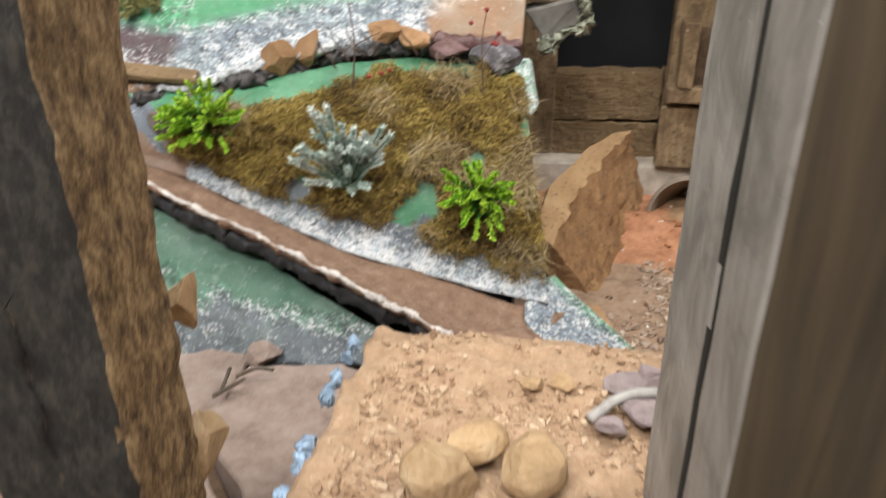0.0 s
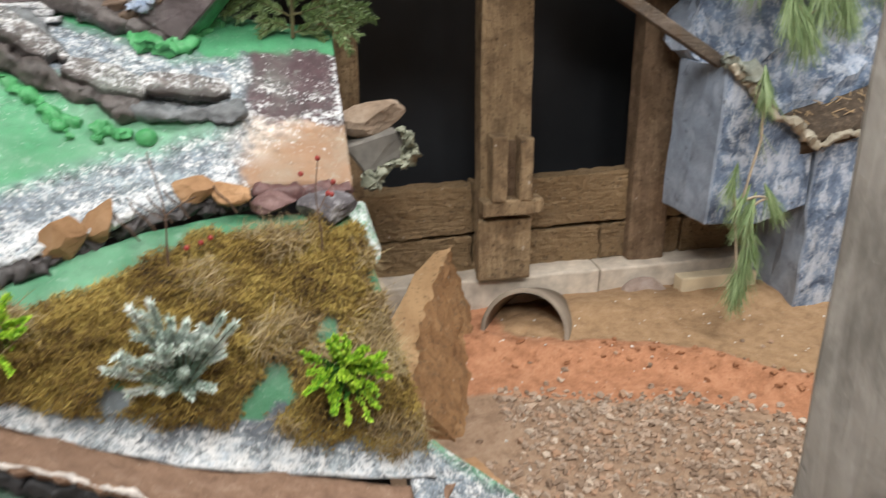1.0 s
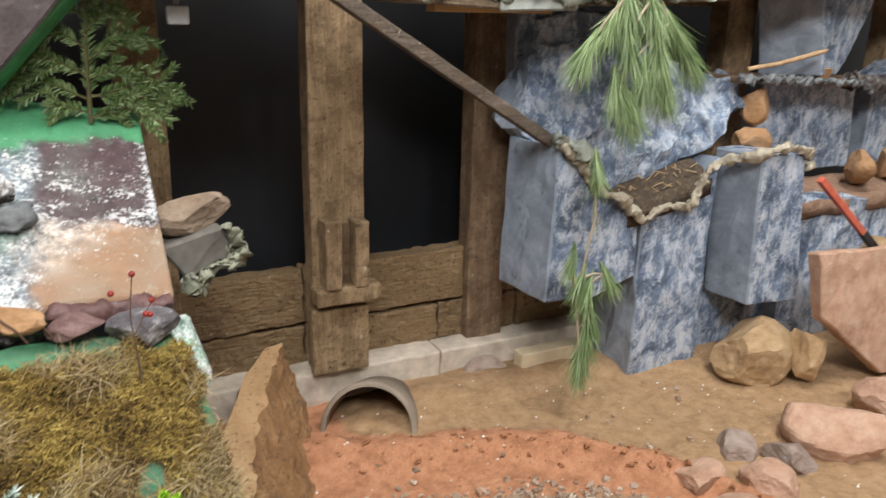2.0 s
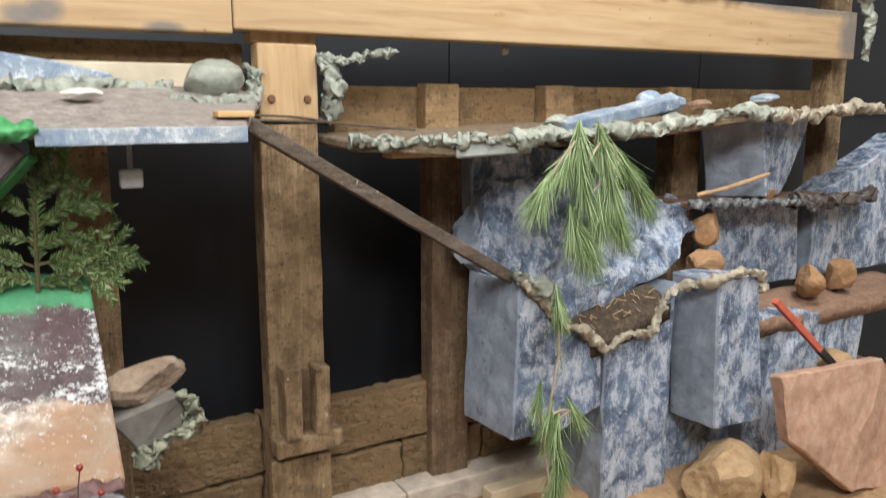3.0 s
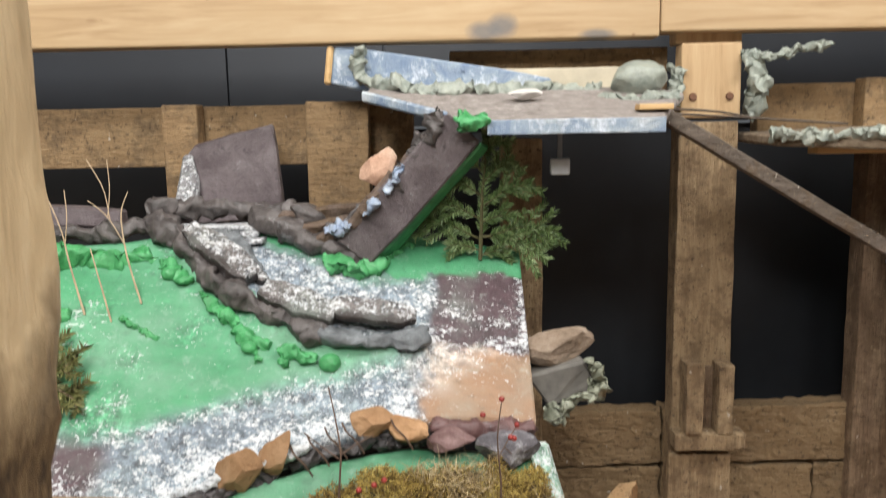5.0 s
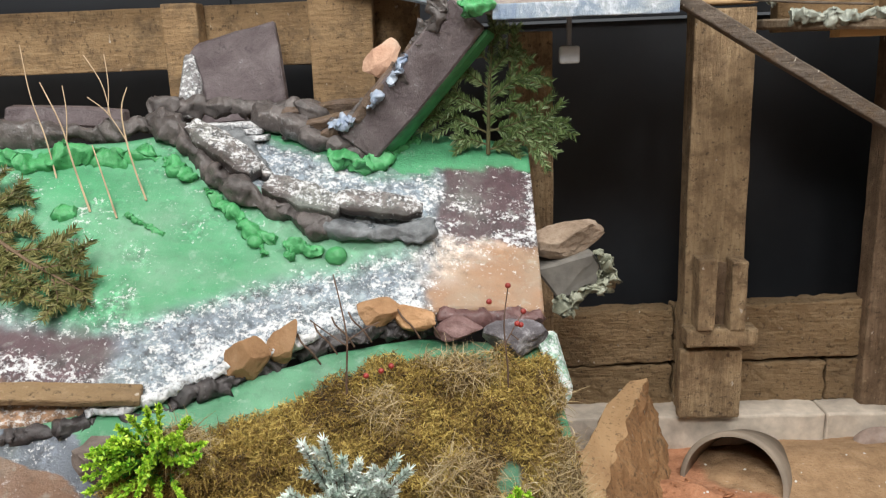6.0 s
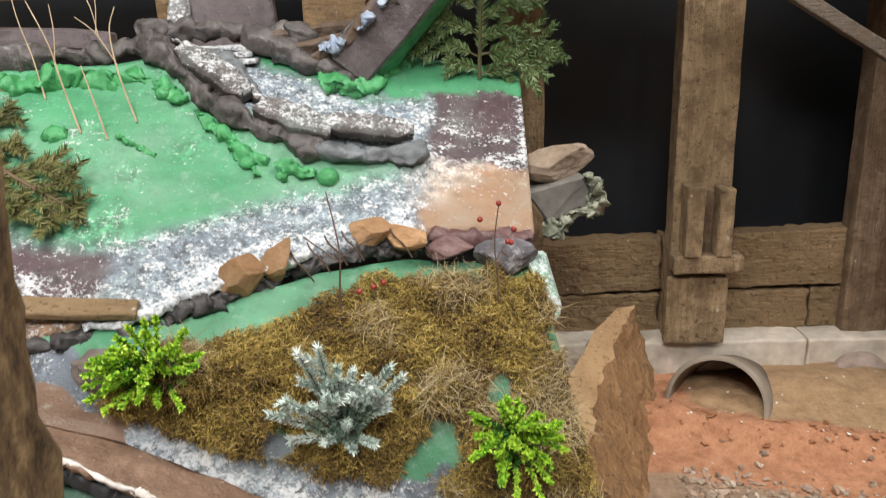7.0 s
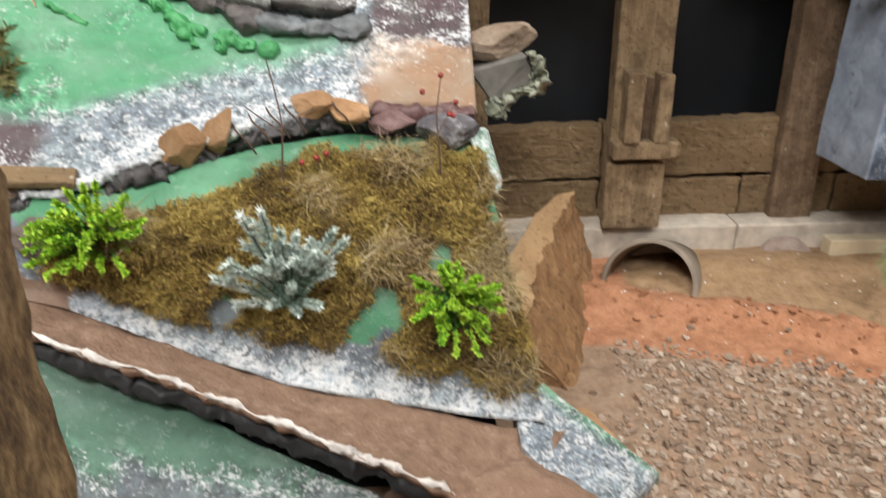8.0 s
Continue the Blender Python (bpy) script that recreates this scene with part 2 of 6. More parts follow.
def foam_mat(name, dark, mid, pale, amount=0.5, rough=0.45, relief=0.6):
    w = Mat(name, rough)
    n = w.noise(20, 9, 0.68, None, 0.5)
    f = w.noise(190, 6, 0.75)
    streak = w.noise(1.0, 7, 0.68, w.scaled(60, 60, 22), 0.6)
    c = w.ramp(n, (0.34, dark), (0.52, mid), (0.70, pale))
    stain = w.noise(9, 8, 0.7, None, 0.9)
    c = w.mix(w.ramp(stain, (0.36, 0.9), (0.50, 0.0)), c, w.mix(0.65, c, dark))
    v = w.maths("ADD", w.maths("MULTIPLY", f, 0.25), w.maths("ADD", w.maths("MULTIPLY", n, 0.35), w.maths("MULTIPLY", streak, 0.40)))
    c = w.mix(w.ramp(v, (0.60 - 0.2 * amount, 0.0), (0.66 - 0.2 * amount, 0.6), (0.76 - 0.2 * amount, 0.95)), c, (0.74, 0.79, 0.86))
    c = w.mix(w.ramp(w.noise(48, 8, 0.7), (0.30, 0.7), (0.40, 0.0)), c, tuple(0.3 * k for k in dark))
    w.colour(c).bump(w.maths("ADD", w.maths("ADD", n, streak), w.maths("MULTIPLY", f, 0.7)), relief, 0.005)
    return w.m


BLUE_FOAM = foam_mat("blue_grey_painted_foam", (0.08, 0.11, 0.165), (0.24, 0.325, 0.475), (0.43, 0.54, 0.72), 0.60, 0.2, 1.0)
PLAIN_FOAM = foam_mat("smooth_blue_grey_foam", (0.17, 0.20, 0.25), (0.27, 0.32, 0.40), (0.40, 0.455, 0.55), -0.05, 0.34, 0.3)
PURPLE = foam_mat("purple_brown_foam", (0.07, 0.052, 0.055), (0.125, 0.100, 0.104), (0.19, 0.16, 0.165), 0.12, 0.38, 0.8)
BOARD_BLUE = foam_mat("blue_white_foam_board", (0.13, 0.20, 0.33), (0.30, 0.37, 0.45), (0.48, 0.52, 0.52), 0.4)


def goop_mat(name, a, b, dabs=0.25):
    """Dried expanding foam with a shiny skin, brushed over with a little white."""
    w = Mat(name, 0.42)
    n = w.noise(45, 8, 0.68)
    f = w.noise(170, 6, 0.7)
    c = w.ramp(n, (0.32, a), (0.66, b))
    v = w.maths("ADD", w.maths("MULTIPLY", w.noise(18, 6, 0.7), 0.6), w.maths("MULTIPLY", f, 0.4))
    c = w.mix(w.ramp(v, (0.66 - 0.25 * dabs, 0.0), (0.78 - 0.25 * dabs, 0.6)), c, (0.50, 0.52, 0.53))
    w.colour(c).bump(w.maths("ADD", n, w.maths("MULTIPLY", f, 0.5)), 0.7, 0.004)
    w.rough(w.ramp(f, (0.3, 0.22), (0.7, 0.5)))
    return w.m


GOOP = goop_mat("grey_green_foam_bead", (0.20, 0.23, 0.20), (0.38, 0.40, 0.34))
GOOP_TAN = goop_mat("tan_foam_bead", (0.27, 0.24, 0.18), (0.46, 0.41, 0.32))
GOOP_DARK = goop_mat("grey_brown_foam_bead", (0.032, 0.027, 0.026), (0.14, 0.122, 0.116), 0.35)
GOOP_GREY = goop_mat("slate_grey_foam_bead", (0.07, 0.075, 0.08), (0.20, 0.215, 0.225), 0.3)
GREEN_GOOP = goop_mat("bright_green_foam_bead", (0.03, 0.19, 0.055), (0.10, 0.42, 0.16), 0.1)


def stone_mat(name, a, b, c):
    w = Mat(name, 0.85)
    n = w.noise(30, 9, 0.7)
    f = w.noise(190, 4, 0.6)
    col = w.ramp(n, (0.3, a), (0.5, b), (0.72, c))
    col = w.mix(1.0, col, w.ramp(w.rnd(), (0.0, 0.8), (1.0, 1.12)), "MULTIPLY")
    w.colour(col).bump(w.maths("ADD", n, w.maths("MULTIPLY", f, 0.4)), 0.7, 0.004)
    return w.m


TAN_STONE = stone_mat("tan_sandstone", (0.26, 0.16, 0.085), (0.42, 0.28, 0.15), (0.55, 0.41, 0.26))
RED_STONE = stone_mat("pinkish_sandstone", (0.34, 0.19, 0.125), (0.48, 0.30, 0.21), (0.58, 0.42, 0.32))
GREY_STONE = stone_mat("pinkish_grey_flagstone", (0.21, 0.15, 0.125), (0.33, 0.25, 0.21), (0.43, 0.35, 0.31))
DARK_STONE = stone_mat("dark_speckled_stone", (0.04, 0.036, 0.04), (0.12, 0.11, 0.12), (0.62, 0.62, 0.64))
ORANGE_STONE = stone_mat("orange_brown_stone", (0.28, 0.15, 0.07), (0.40, 0.23, 0.115), (0.5, 0.31, 0.175))


def plain_mat(name, c, rough=0.6, vary=0.15, scale=60, bump=0.2):
    w = Mat(name, rough)
    n = w.noise(scale, 6, 0.6)
    lo, hi = tuple(v * (1 - vary) for v in c), tuple(min(1, v * (1 + vary)) for v in c)
    w.colour(w.ramp(n, (0.3, lo), (0.7, hi))).bump(n, bump, 0.002)
    return w.m


BLACK = plain_mat("black_sheet", (0.019, 0.021, 0.025), 0.5, 0.3, 5, 0.05)
SLATE = plain_mat("dark_grey_panel", (0.022, 0.025, 0.031), 0.5, 0.12, 4, 0.04)
CONCRETE = plain_mat("pale_concrete", (0.56, 0.49, 0.41), 0.9, 0.28, 28, 0.6)
PIPE = plain_mat("dusty_plastic_pipe", (0.24, 0.195, 0.15), 0.75, 0.25, 20, 0.2)
SCREW = plain_mat("rusty_screw", (0.16, 0.075, 0.04), 0.6, 0.3)
ROOM = plain_mat("dim_room_paint", (0.45, 0.44, 0.42), 0.9, 0.05, 3, 0.05)


# ---- building helpers ----
def mesh_of(name, bm, mat, smooth=False):
    me = bpy.data.meshes.new(name)
    bmesh.ops.recalc_face_normals(bm, faces=bm.faces)
    bm.to_mesh(me)
    bm.free()
    for m in mat if isinstance(mat, (list, tuple)) else [mat]:
        me.materials.append(m)
    if smooth:
        me.polygons.foreach_set("use_smooth", [True] * len(me.polygons))
    return me


def thing(name, at, label, category, group="", kind=""):
    ob = new(name)
    ob.empty_display_size = 0.02
    ob.matrix_world = at if isinstance(at, Matrix) else Matrix.Translation(at)
    return tagged(ob, label, category, group, kind)


def part(name, bm, mat, parent, label="", smooth=False, local=None):
    """One mesh under a thing or part. Its vertices are in world metres, or in the parent's own where local is given."""
    ob = new(name, mesh_of(name, bm, mat, smooth))
    ob.parent = parent
    if local is None:
        bpy.context.view_layer.update()
        ob.matrix_parent_inverse = parent.matrix_world.inverted()
    else:
        ob.matrix_basis = local
    if label:
        tagged(ob, label)
    return ob


def solo(name, bm, mat, label, category, group="", kind="", smooth=False):
    return tagged(new(name, mesh_of(name, bm, mat, smooth)), label, category, group, kind)


def wob(p, s, a, seed=0):
    """A smooth random push of size a at feature size 1/s."""
    q = Vector(p) * s + Vector((seed * 7.3, seed * 3.1, seed * 1.7))
    return noise.noise_vector(q) * a


def add_box(bm, lo, hi, cuts=0.0, rough=0.0, seed=0, bevel=0.002, m=None):
    """A box from lo to hi, cut to pieces of about `cuts` metres and roughened."""
    lo, hi = Vector(lo), Vector(hi)
    made = bmesh.ops.create_cube(bm, size=1.0)["verts"]
    for v in made:
        v.co = Vector([lo[i] + (v.co[i] + 0.5) * (hi[i] - lo[i]) for i in range(3)])
    faces = list({f for v in made for f in v.link_faces})
    edges = list({e for f in faces for e in f.edges})
    if bevel:
        r = bmesh.ops.bevel(bm, geom=edges, offset=bevel, segments=2, affect="EDGES", profile=0.5)
        made = list({v for v in r["verts"]} | {v for v in made if v.is_valid})
        made = list({v for f in r["faces"] for v in f.verts} | set(made))
    if cuts:
        for ax in range(3):
            n = int((hi[ax] - lo[ax]) / cuts)
            for k in range(1, n):
                at = Vector((0, 0, 0))
                at[ax] = lo[ax] + (hi[ax] - lo[ax]) * k / n
                no = Vector((0, 0, 0))
                no[ax] = 1
                seen, todo = set(made), list(made)
                gv = [v for v in made if v.is_valid]
                ge = list({e for v in gv for e in v.link_edges})
                gf = list({f for v in gv for f in v.link_faces})
                r = bmesh.ops.bisect_plane(bm, geom=gv + ge + gf, plane_co=at, plane_no=no)
                made = list({g for g in r["geom"] + r["geom_cut"] if isinstance(g, bmesh.types.BMVert)} | set(gv))
    if rough:
        for v in made:
            v.co += wob(v.co, 25, rough, seed) + wob(v.co, 90, rough * 0.5, seed + 1)
    if m is not None:
        for v in made:
            v.co = m @ v.co
    return made


def box_bm(lo, hi, cuts=0.0, rough=0.0, seed=0, bevel=0.002, m=None):
    bm = bmesh.new()
    add_box(bm, lo, hi, cuts, rough, seed, bevel, m)
    return bm


def add_rock(bm, c, size, seed=0, sub=3, rot=(0, 0, 0), flat=0.35):
    """A broken stone: a ball pressed against a few random planes."""
    rng = random.Random(seed)
    made = bmesh.ops.create_icosphere(bm, subdivisions=sub, radius=1.0)["verts"]
    planes = []
    for _ in range(12):
        n = Vector((rng.gauss(0, 1), rng.gauss(0, 1), rng.gauss(0, 1))).normalized()
        planes.append((n, rng.uniform(0.92 - flat, 0.88)))
    m = pose(*c, *rot)
    for v in made:
        p = v.co.copy()
        for n, d in planes:
            over = p.dot(n) - d
            if over > 0:
                p -= n * over * 0.99
        p += wob(p, 1.6, 0.07, seed) + wob(p, 5, 0.03, seed) + wob(p, 14, 0.018, seed)
        v.co = m @ Vector((p.x * size[0] / 2, p.y * size[1] / 2, p.z * size[2] / 2))
    return made


def rock(name, c, size, mat, label, seed=0, rot=(0, 0, 0), category="rock", group="", sub=4, flat=0.35):
    bm = bmesh.new()
    add_rock(bm, c, size, seed, sub, rot, flat)
    return solo(name, bm, mat, label, category, group)


def add_tube(bm, pts, radii, sides=8, rough=0.0, seed=0):
    """A tube along a line of points, closed at its ends."""
    pts = [Vector(p) for p in pts]
    rings = []
    side = None
    for i, p in enumerate(pts):
        d = (pts[min(i + 1, len(pts) - 1)] - pts[max(i - 1, 0)]).normalized()
        if side is None:
            side = d.orthogonal().normalized()
        side = (side - d * side.dot(d)).normalized()
        up = d.cross(side)
        r = radii[i] if isinstance(radii, (list, tuple)) else radii
        ring = []
        for k in range(sides):
            a = 2 * math.pi * k / sides
            q = p + (side * math.cos(a) + up * math.sin(a)) * r
            if rough:
                q = q + wob(q, 1.2 / max(r, 0.002), rough * r, seed)
            ring.append(bm.verts.new(q))
        rings.append(ring)
    for a, b in zip(rings, rings[1:]):
        for k in range(sides):
            bm.faces.new((a[k], a[(k + 1) % sides], b[(k + 1) % sides], b[k]))
    bm.faces.new(rings[0][::-1])
    bm.faces.new(rings[-1])


def smooth_line(pts, n):
    """n points along a line bent smoothly through pts."""
    pts = [Vector(p) for p in pts]
    out = []
    for i in range(n):
        u = i / (n - 1) * (len(pts) - 1)
        k = min(int(u), len(pts) - 2)
        f = u - k
        a, b, c, d = pts[max(k - 1, 0)], pts[k], pts[k + 1], pts[min(k + 2, len(pts) - 1)]
        out.append(0.5 * (2 * b + (c - a) * f + (2 * a - 5 * b + 4 * c - d) * f * f + (3 * b - a - 3 * c + d) * f ** 3))
    return out


def bead_bm(pts, r, n=40, seed=0, lump=0.5, sides=14):
    """A squeezed-out bead of expanding foam: swollen, uneven, wandering a little."""
    fine = smooth_line(pts, 200)
    length = sum((q - p).length for p, q in zip(fine, fine[1:]))
    n = max(18, min(260, int(length / (r * 0.2))))
    line, radii = [], []
    for i, p in enumerate(smooth_line(pts, n)):
        s = i / (n - 1) * length / r
        k = 0.85 + 0.6 * noise.noise(Vector((s * 0.33, seed * 3.7, 0))) + 0.22 * noise.noise(Vector((s * 0.8, seed * 5.1, 4)))
        radii.append(r * max(0.25, k) * min(1.0, 0.35 + 0.5 * min(i, n - 1 - i)))
        line.append(p + wob(p, 0.22 / r, r * 0.7, seed))
    bm = bmesh.new()
    add_tube(bm, line, radii, max(sides, 18))
    for v in bm.verts:
        v.co += wob(v.co, 0.6 / r, r * 0.95 * lump, seed) + wob(v.co, 1.5 / r, r * 0.6 * lump, seed + 2) + wob(v.co, 3.2 / r, r * 0.22 * lump, seed + 4)
    return bm


def prism_bm(outline, depth, cuts=0, rough=0.0, seed=0, axis=(0, 1, 0)):
    """A slab from an outline of world points, pushed back along axis by depth."""
    bm = bmesh.new()
    push = Vector(axis).normalized() * depth
    f = bm.faces.new([bm.verts.new(p) for p in outline])
    r = bmesh.ops.extrude_face_region(bm, geom=[f])
    for v in r["geom"]:
        if isinstance(v, bmesh.types.BMVert):
            v.co += push
    bmesh.ops.bevel(bm, geom=bm.edges[:], offset=0.003, segments=1, affect="EDGES")
    if cuts:
        bmesh.ops.triangulate(bm, faces=bm.faces[:])
        bmesh.ops.subdivide_edges(bm, edges=bm.edges[:], cuts=cuts, use_grid_fill=True)
    if rough:
        for v in bm.verts:
            v.co += wob(v.co, 22, rough, seed) + wob(v.co, 70, rough * 0.5, seed)
    return bm


def lerp_line(rows, x):
    """Values at x from rows of (x, value, ...)."""
    if x <= rows[0][0]:
        return rows[0][1:]
    for a, b in zip(rows, rows[1:]):
        if x <= b[0]:
            f = (x - a[0]) / (b[0] - a[0])
            return tuple(p + (q - p) * f for p, q in zip(a[1:], b[1:]))
    return rows[-1][1:]


def step(a, b, x):
    f = min(1, max(0, (x - a) / (b - a)))
    return f * f * (3 - 2 * f)


# ---- ground ----
RIDGE = [(-0.25, -0.16), (-0.05, -0.16), (0.05, -0.20), (0.2, -0.245), (0.31, -0.30), (0.425, -0.41), (0.5, -0.6), (0.6, -0.9)]


def ridge_y(x):
    return lerp_line(RIDGE, x)[0] + 0.02 * noise.noise(Vector((x * 14, 3, 0)))


def ground_z(x, y):
    d = y - ridge_y(x)
    z = 0.318 + 0.028 * math.exp(-((d - 0.02) / 0.035) ** 2)
    z += 0.012 * step(0.0, 0.08, d)
    z += 0.006 * noise.noise(Vector((x * 12, y * 12, 0))) + 0.004 * noise.noise(Vector((x * 40, y * 40, 5)))
    z += 0.02 * step(0.02, 0.10, d) * step(0.02, 0.16, x) * math.exp(-((y + 0.06) / 0.08) ** 2)
    lump = noise.noise(Vector((x * 45, y * 45, 9)))
    return z + max(0, lump) * 0.012 * math.exp(-((d - 0.0) / 0.035) ** 2)


def grid_bm(xs, ys, fn):
    bm = bmesh.new()
    rows = [[bm.verts.new((x, y, fn(x, y))) for x in xs] for y in ys]
    for a, b in zip(rows, rows[1:]):
        for k in range(len(xs) - 1):
            bm.faces.new((a[k], a[k + 1], b[k + 1], b[k]))
    return bm


def ground():
    xs = [-1.6, -1.2, -0.8, -0.5] + [-0.32 + 0.009 * i for i in range(160)] + [1.2, 1.35, 1.5, 1.8]
    ys = [-1.6, -1.3, -1.1] + [-0.95 + 0.0105 * i for i in range(104)] + [0.2, 0.3]
    bm = grid_bm(xs, ys, ground_z)
    lay = bm.loops.layers.float_color.new("zone")
    for f in bm.faces:
        for lp in f.loops:
            x, y, z = lp.vert.co
            d = y - ridge_y(x)
            sand = step(0.03, 0.09, d) * step(-0.02, 0.06, x)
            grit = step(-0.08, -0.13, d) * (1 - step(0.55, 0.65, x))
            lp[lay] = (sand, grit, 0, 1)
    return solo("ground", bm, GROUND, "red clay and brown sand ground with scattered grit", "ground", kind="structure", smooth=True)


ground()
solo("display_base", box_bm((-1.6, -1.6, 0.0), (1.8, 0.29, 0.295), bevel=0.002), plain_mat("dark_plinth", (0.05, 0.045, 0.04), 0.8), "dark plinth that carries the display", "plinth", kind="structure")


# ---- back wall ----
def backdrop():
    solo("backdrop", box_bm((-2.2, 0.30, 0.2), (2.4, 0.31, 1.02), bevel=0), BLACK, "matte black sheet behind the open timber frame", "backdrop", kind="structure")
    back = thing("wall_north", (0, 0.3, 1.0), "dark grey panels above the timber frame", "wall", kind="structure")
    for k, (a, b) in enumerate(((-2.2, -0.752), (-0.749, -0.462), (-0.459, 0.48), (0.483, 1.2), (1.203, 2.4))):
        part("panel", box_bm((a, 0.285, 1.025), (b, 0.30, 2.5), bevel=0.001), SLATE, back)
    solo("wall_south", box_bm((-2.2, -3.0, 0), (2.4, -2.95, 2.6), bevel=0), ROOM, "plain wall behind the viewer", "wall", kind="structure")
    solo("wall_west", box_bm((-2.25, -3.0, 0), (-2.2, 0.31, 2.6), bevel=0), ROOM, "plain side wall", "wall", kind="structure")
    solo("wall_east", box_bm((2.4, -3.0, 0), (2.45, 0.31, 2.6), bevel=0), ROOM, "plain side wall", "wall", kind="structure")
    solo("ceiling", box_bm((-2.25, -3.0, 2.6), (2.45, 0.31, 2.65), bevel=0), ROOM, "plain ceiling", "ceiling", kind="structure")
    solo("floor", box_bm((-2.25, -3.0, -0.05), (2.45, 0.31, 0.0), bevel=0), ROOM, "plain floor", "floor", kind="structure")


backdrop()


def upright(name, x0, x1, y0, y1, z0, z1, mat, label, group="wall posts", rough=0.0015, seed=0, cuts=0.03):
    return solo(name, box_bm((x0, y0, z0), (x1, y1, z1), cuts, rough, seed, 0.003), mat, label, "post", group)


def timber_frame():
    upright("wall_post", 0.0, 0.089, 0.0, 0.045, 0.39, 1.02, OLD_UP, "weathered brown wooden post crusted with dirt", seed=1)
    upright("wall_post", -0.004, 0.094, 0.012, 0.05, 1.135, 2.1, PINE_UP, "clean pale pine post above the beam", seed=2, rough=0.0005, cuts=0.2)
    upright("wall_post", 0.303, 0.378, 0.036, 0.08, 0.37, 0.985, DARK_UP, "dark weathered post with white paint specks", seed=3)
    upright("wall_post", -0.262, -0.197, 0.055, 0.10, 0.36, 1.0, OLD_UP, "brown wooden post behind the painted hillside", seed=4)
    upright("wall_post", -0.566, -0.468, 0.046, 0.085, 0.70, 1.062, OLD_RAIL, "short brown upright nailed over the rail", seed=5)
    upright("wall_post", -0.79, -0.735, 0.046, 0.085, 0.70, 1.062, OLD_RAIL, "short brown upright nailed over the rail", seed=6)
    upright("wall_post", 0.86, 0.935, 0.03, 0.08, 0.55, 1.02, OLD_UP, "brown post between the foam ledges", seed=7)
    upright("wall_post", 1.36, 1.42, 0.04, 0.09, 0.3, 1.6, OLD_UP, "brown post at the edge of the display", seed=8)
    # nailed block with its cap
    cap = thing("post_block", (0.045, 0, 1.08), "pale wooden block screwed over the post", "block")
    part("body", box_bm((0.0, -0.004, 1.025), (0.089, 0.03, 1.134), 0.03, 0.0008, 3, 0.003), PINE_UP, cap)
    for x in (0.018, 0.072):
        bm = bmesh.new()
        bmesh.ops.create_cone(bm, cap_ends=True, segments=14, radius1=0.0062, radius2=0.005, depth=0.003, matrix=pose(x, -0.006, 1.056, 90))
        part("screw", bm, SCREW, cap, "rusty screw head")
    # U-shaped bracket low on the post
    br = thing("wooden_bracket", (0.045, -0.01, 0.52), "dirt-crusted wooden bracket nailed to the post", "bracket")
    part("side_block", box_bm((0.011, -0.036, 0.545), (0.038, 0.001, 0.658), 0.012, 0.0018, 5, 0.003), OLD_UP, br)
    part("side_block", box_bm((0.060, -0.036, 0.545), (0.084, 0.001, 0.655), 0.012, 0.0018, 6, 0.003), OLD_UP, br)
    # Dark strip added between the side blocks in place of the gap's shade.
    part("gap_fill", box_bm((0.037, -0.006, 0.545), (0.061, 0.001, 0.645), 0.012, 0.0012, 9, 0.001), DARK_UP, br, "dark strip standing for the shade in the gap")
    part("cross_bar", box_bm((-0.004, -0.034, 0.519), (0.105, 0.001, 0.546), 0.012, 0.0018, 7, 0.003), OLD_UP, br)
    part("foot_block", box_bm((-0.008, -0.018, 0.392), (0.089, 0.0, 0.507), 0.012, 0.002, 8, 0.004), OLD_UP, br)
    # planks
    def plank(x0, x1, z0, z1, y=0.058, seed=0, mat=OLD_FLAT, label="rough brown plank caked with dried mud", lift=0.0):
        bm = box_bm((x0, y, z0), (x1, y + 0.04, z1), 0.009, 0.0018, seed, 0.003)
        for v in bm.verts:
            v.co += wob(v.co, 55, 0.0035, seed) + wob(v.co, 140, 0.002, seed + 5)
        for v in bm.verts:
            v.co.z += lift * (v.co.x - x0) / (x1 - x0)
        return solo("plank", bm, mat, label, "plank", "wall planks")
    plank(-0.27, 0.0, 0.452, 0.545, seed=11, lift=0.006)
    plank(0.002, 0.35, 0.458, 0.553, seed=12, lift=0.006)
    plank(-0.27, 0.0, 0.372, 0.449, seed=13, lift=0.004)
    plank(0.002, 0.252, 0.382, 0.453, seed=14)
    plank(0.256, 0.42, 0.383, 0.455, seed=15)
    plank(0.354, 0.62, 0.462, 0.56, seed=16)
    plank(0.425, 0.62, 0.383, 0.455, seed=17)
    # rails behind the shelf
    rail = lambda x0, x1, z0, z1, s: solo("rail", box_bm((x0, 0.088, z0), (x1, 0.12, z1), 0.03, 0.001, s), OLD_RAIL, "weathered pine rail behind the display", "rail", "rails")
    rail(-1.3, -0.40, 0.965, 1.06, 21)
    rail(0.15, 0.58, 0.985, 1.078, 22)
    rail(0.582, 1.45, 0.99, 1.082, 23)
    for x in (0.30, 0.55, 0.86):
        upright("wall_post", x, x + 0.065, 0.05, 0.087, 0.99, 1.083, OLD_RAIL, "short block nailed over the rail", seed=int(x * 100))
    solo("rail", box_bm((-0.34, 0.05, 1.06), (-0.005, 0.09, 1.135), 0.03, 0.001, 24), OLD_RAIL, "shaded brown rail under the beam", "rail", "rails")
    # long beam, two lengths
    b1 = solo("beam", box_bm((-1.5, -0.012, 1.143), (-0.0345, 0.028, 1.238), 0.25, 0.0008, 31, 0.003), BEAM, "clean knotty pine beam across the frame", "beam", "beams")
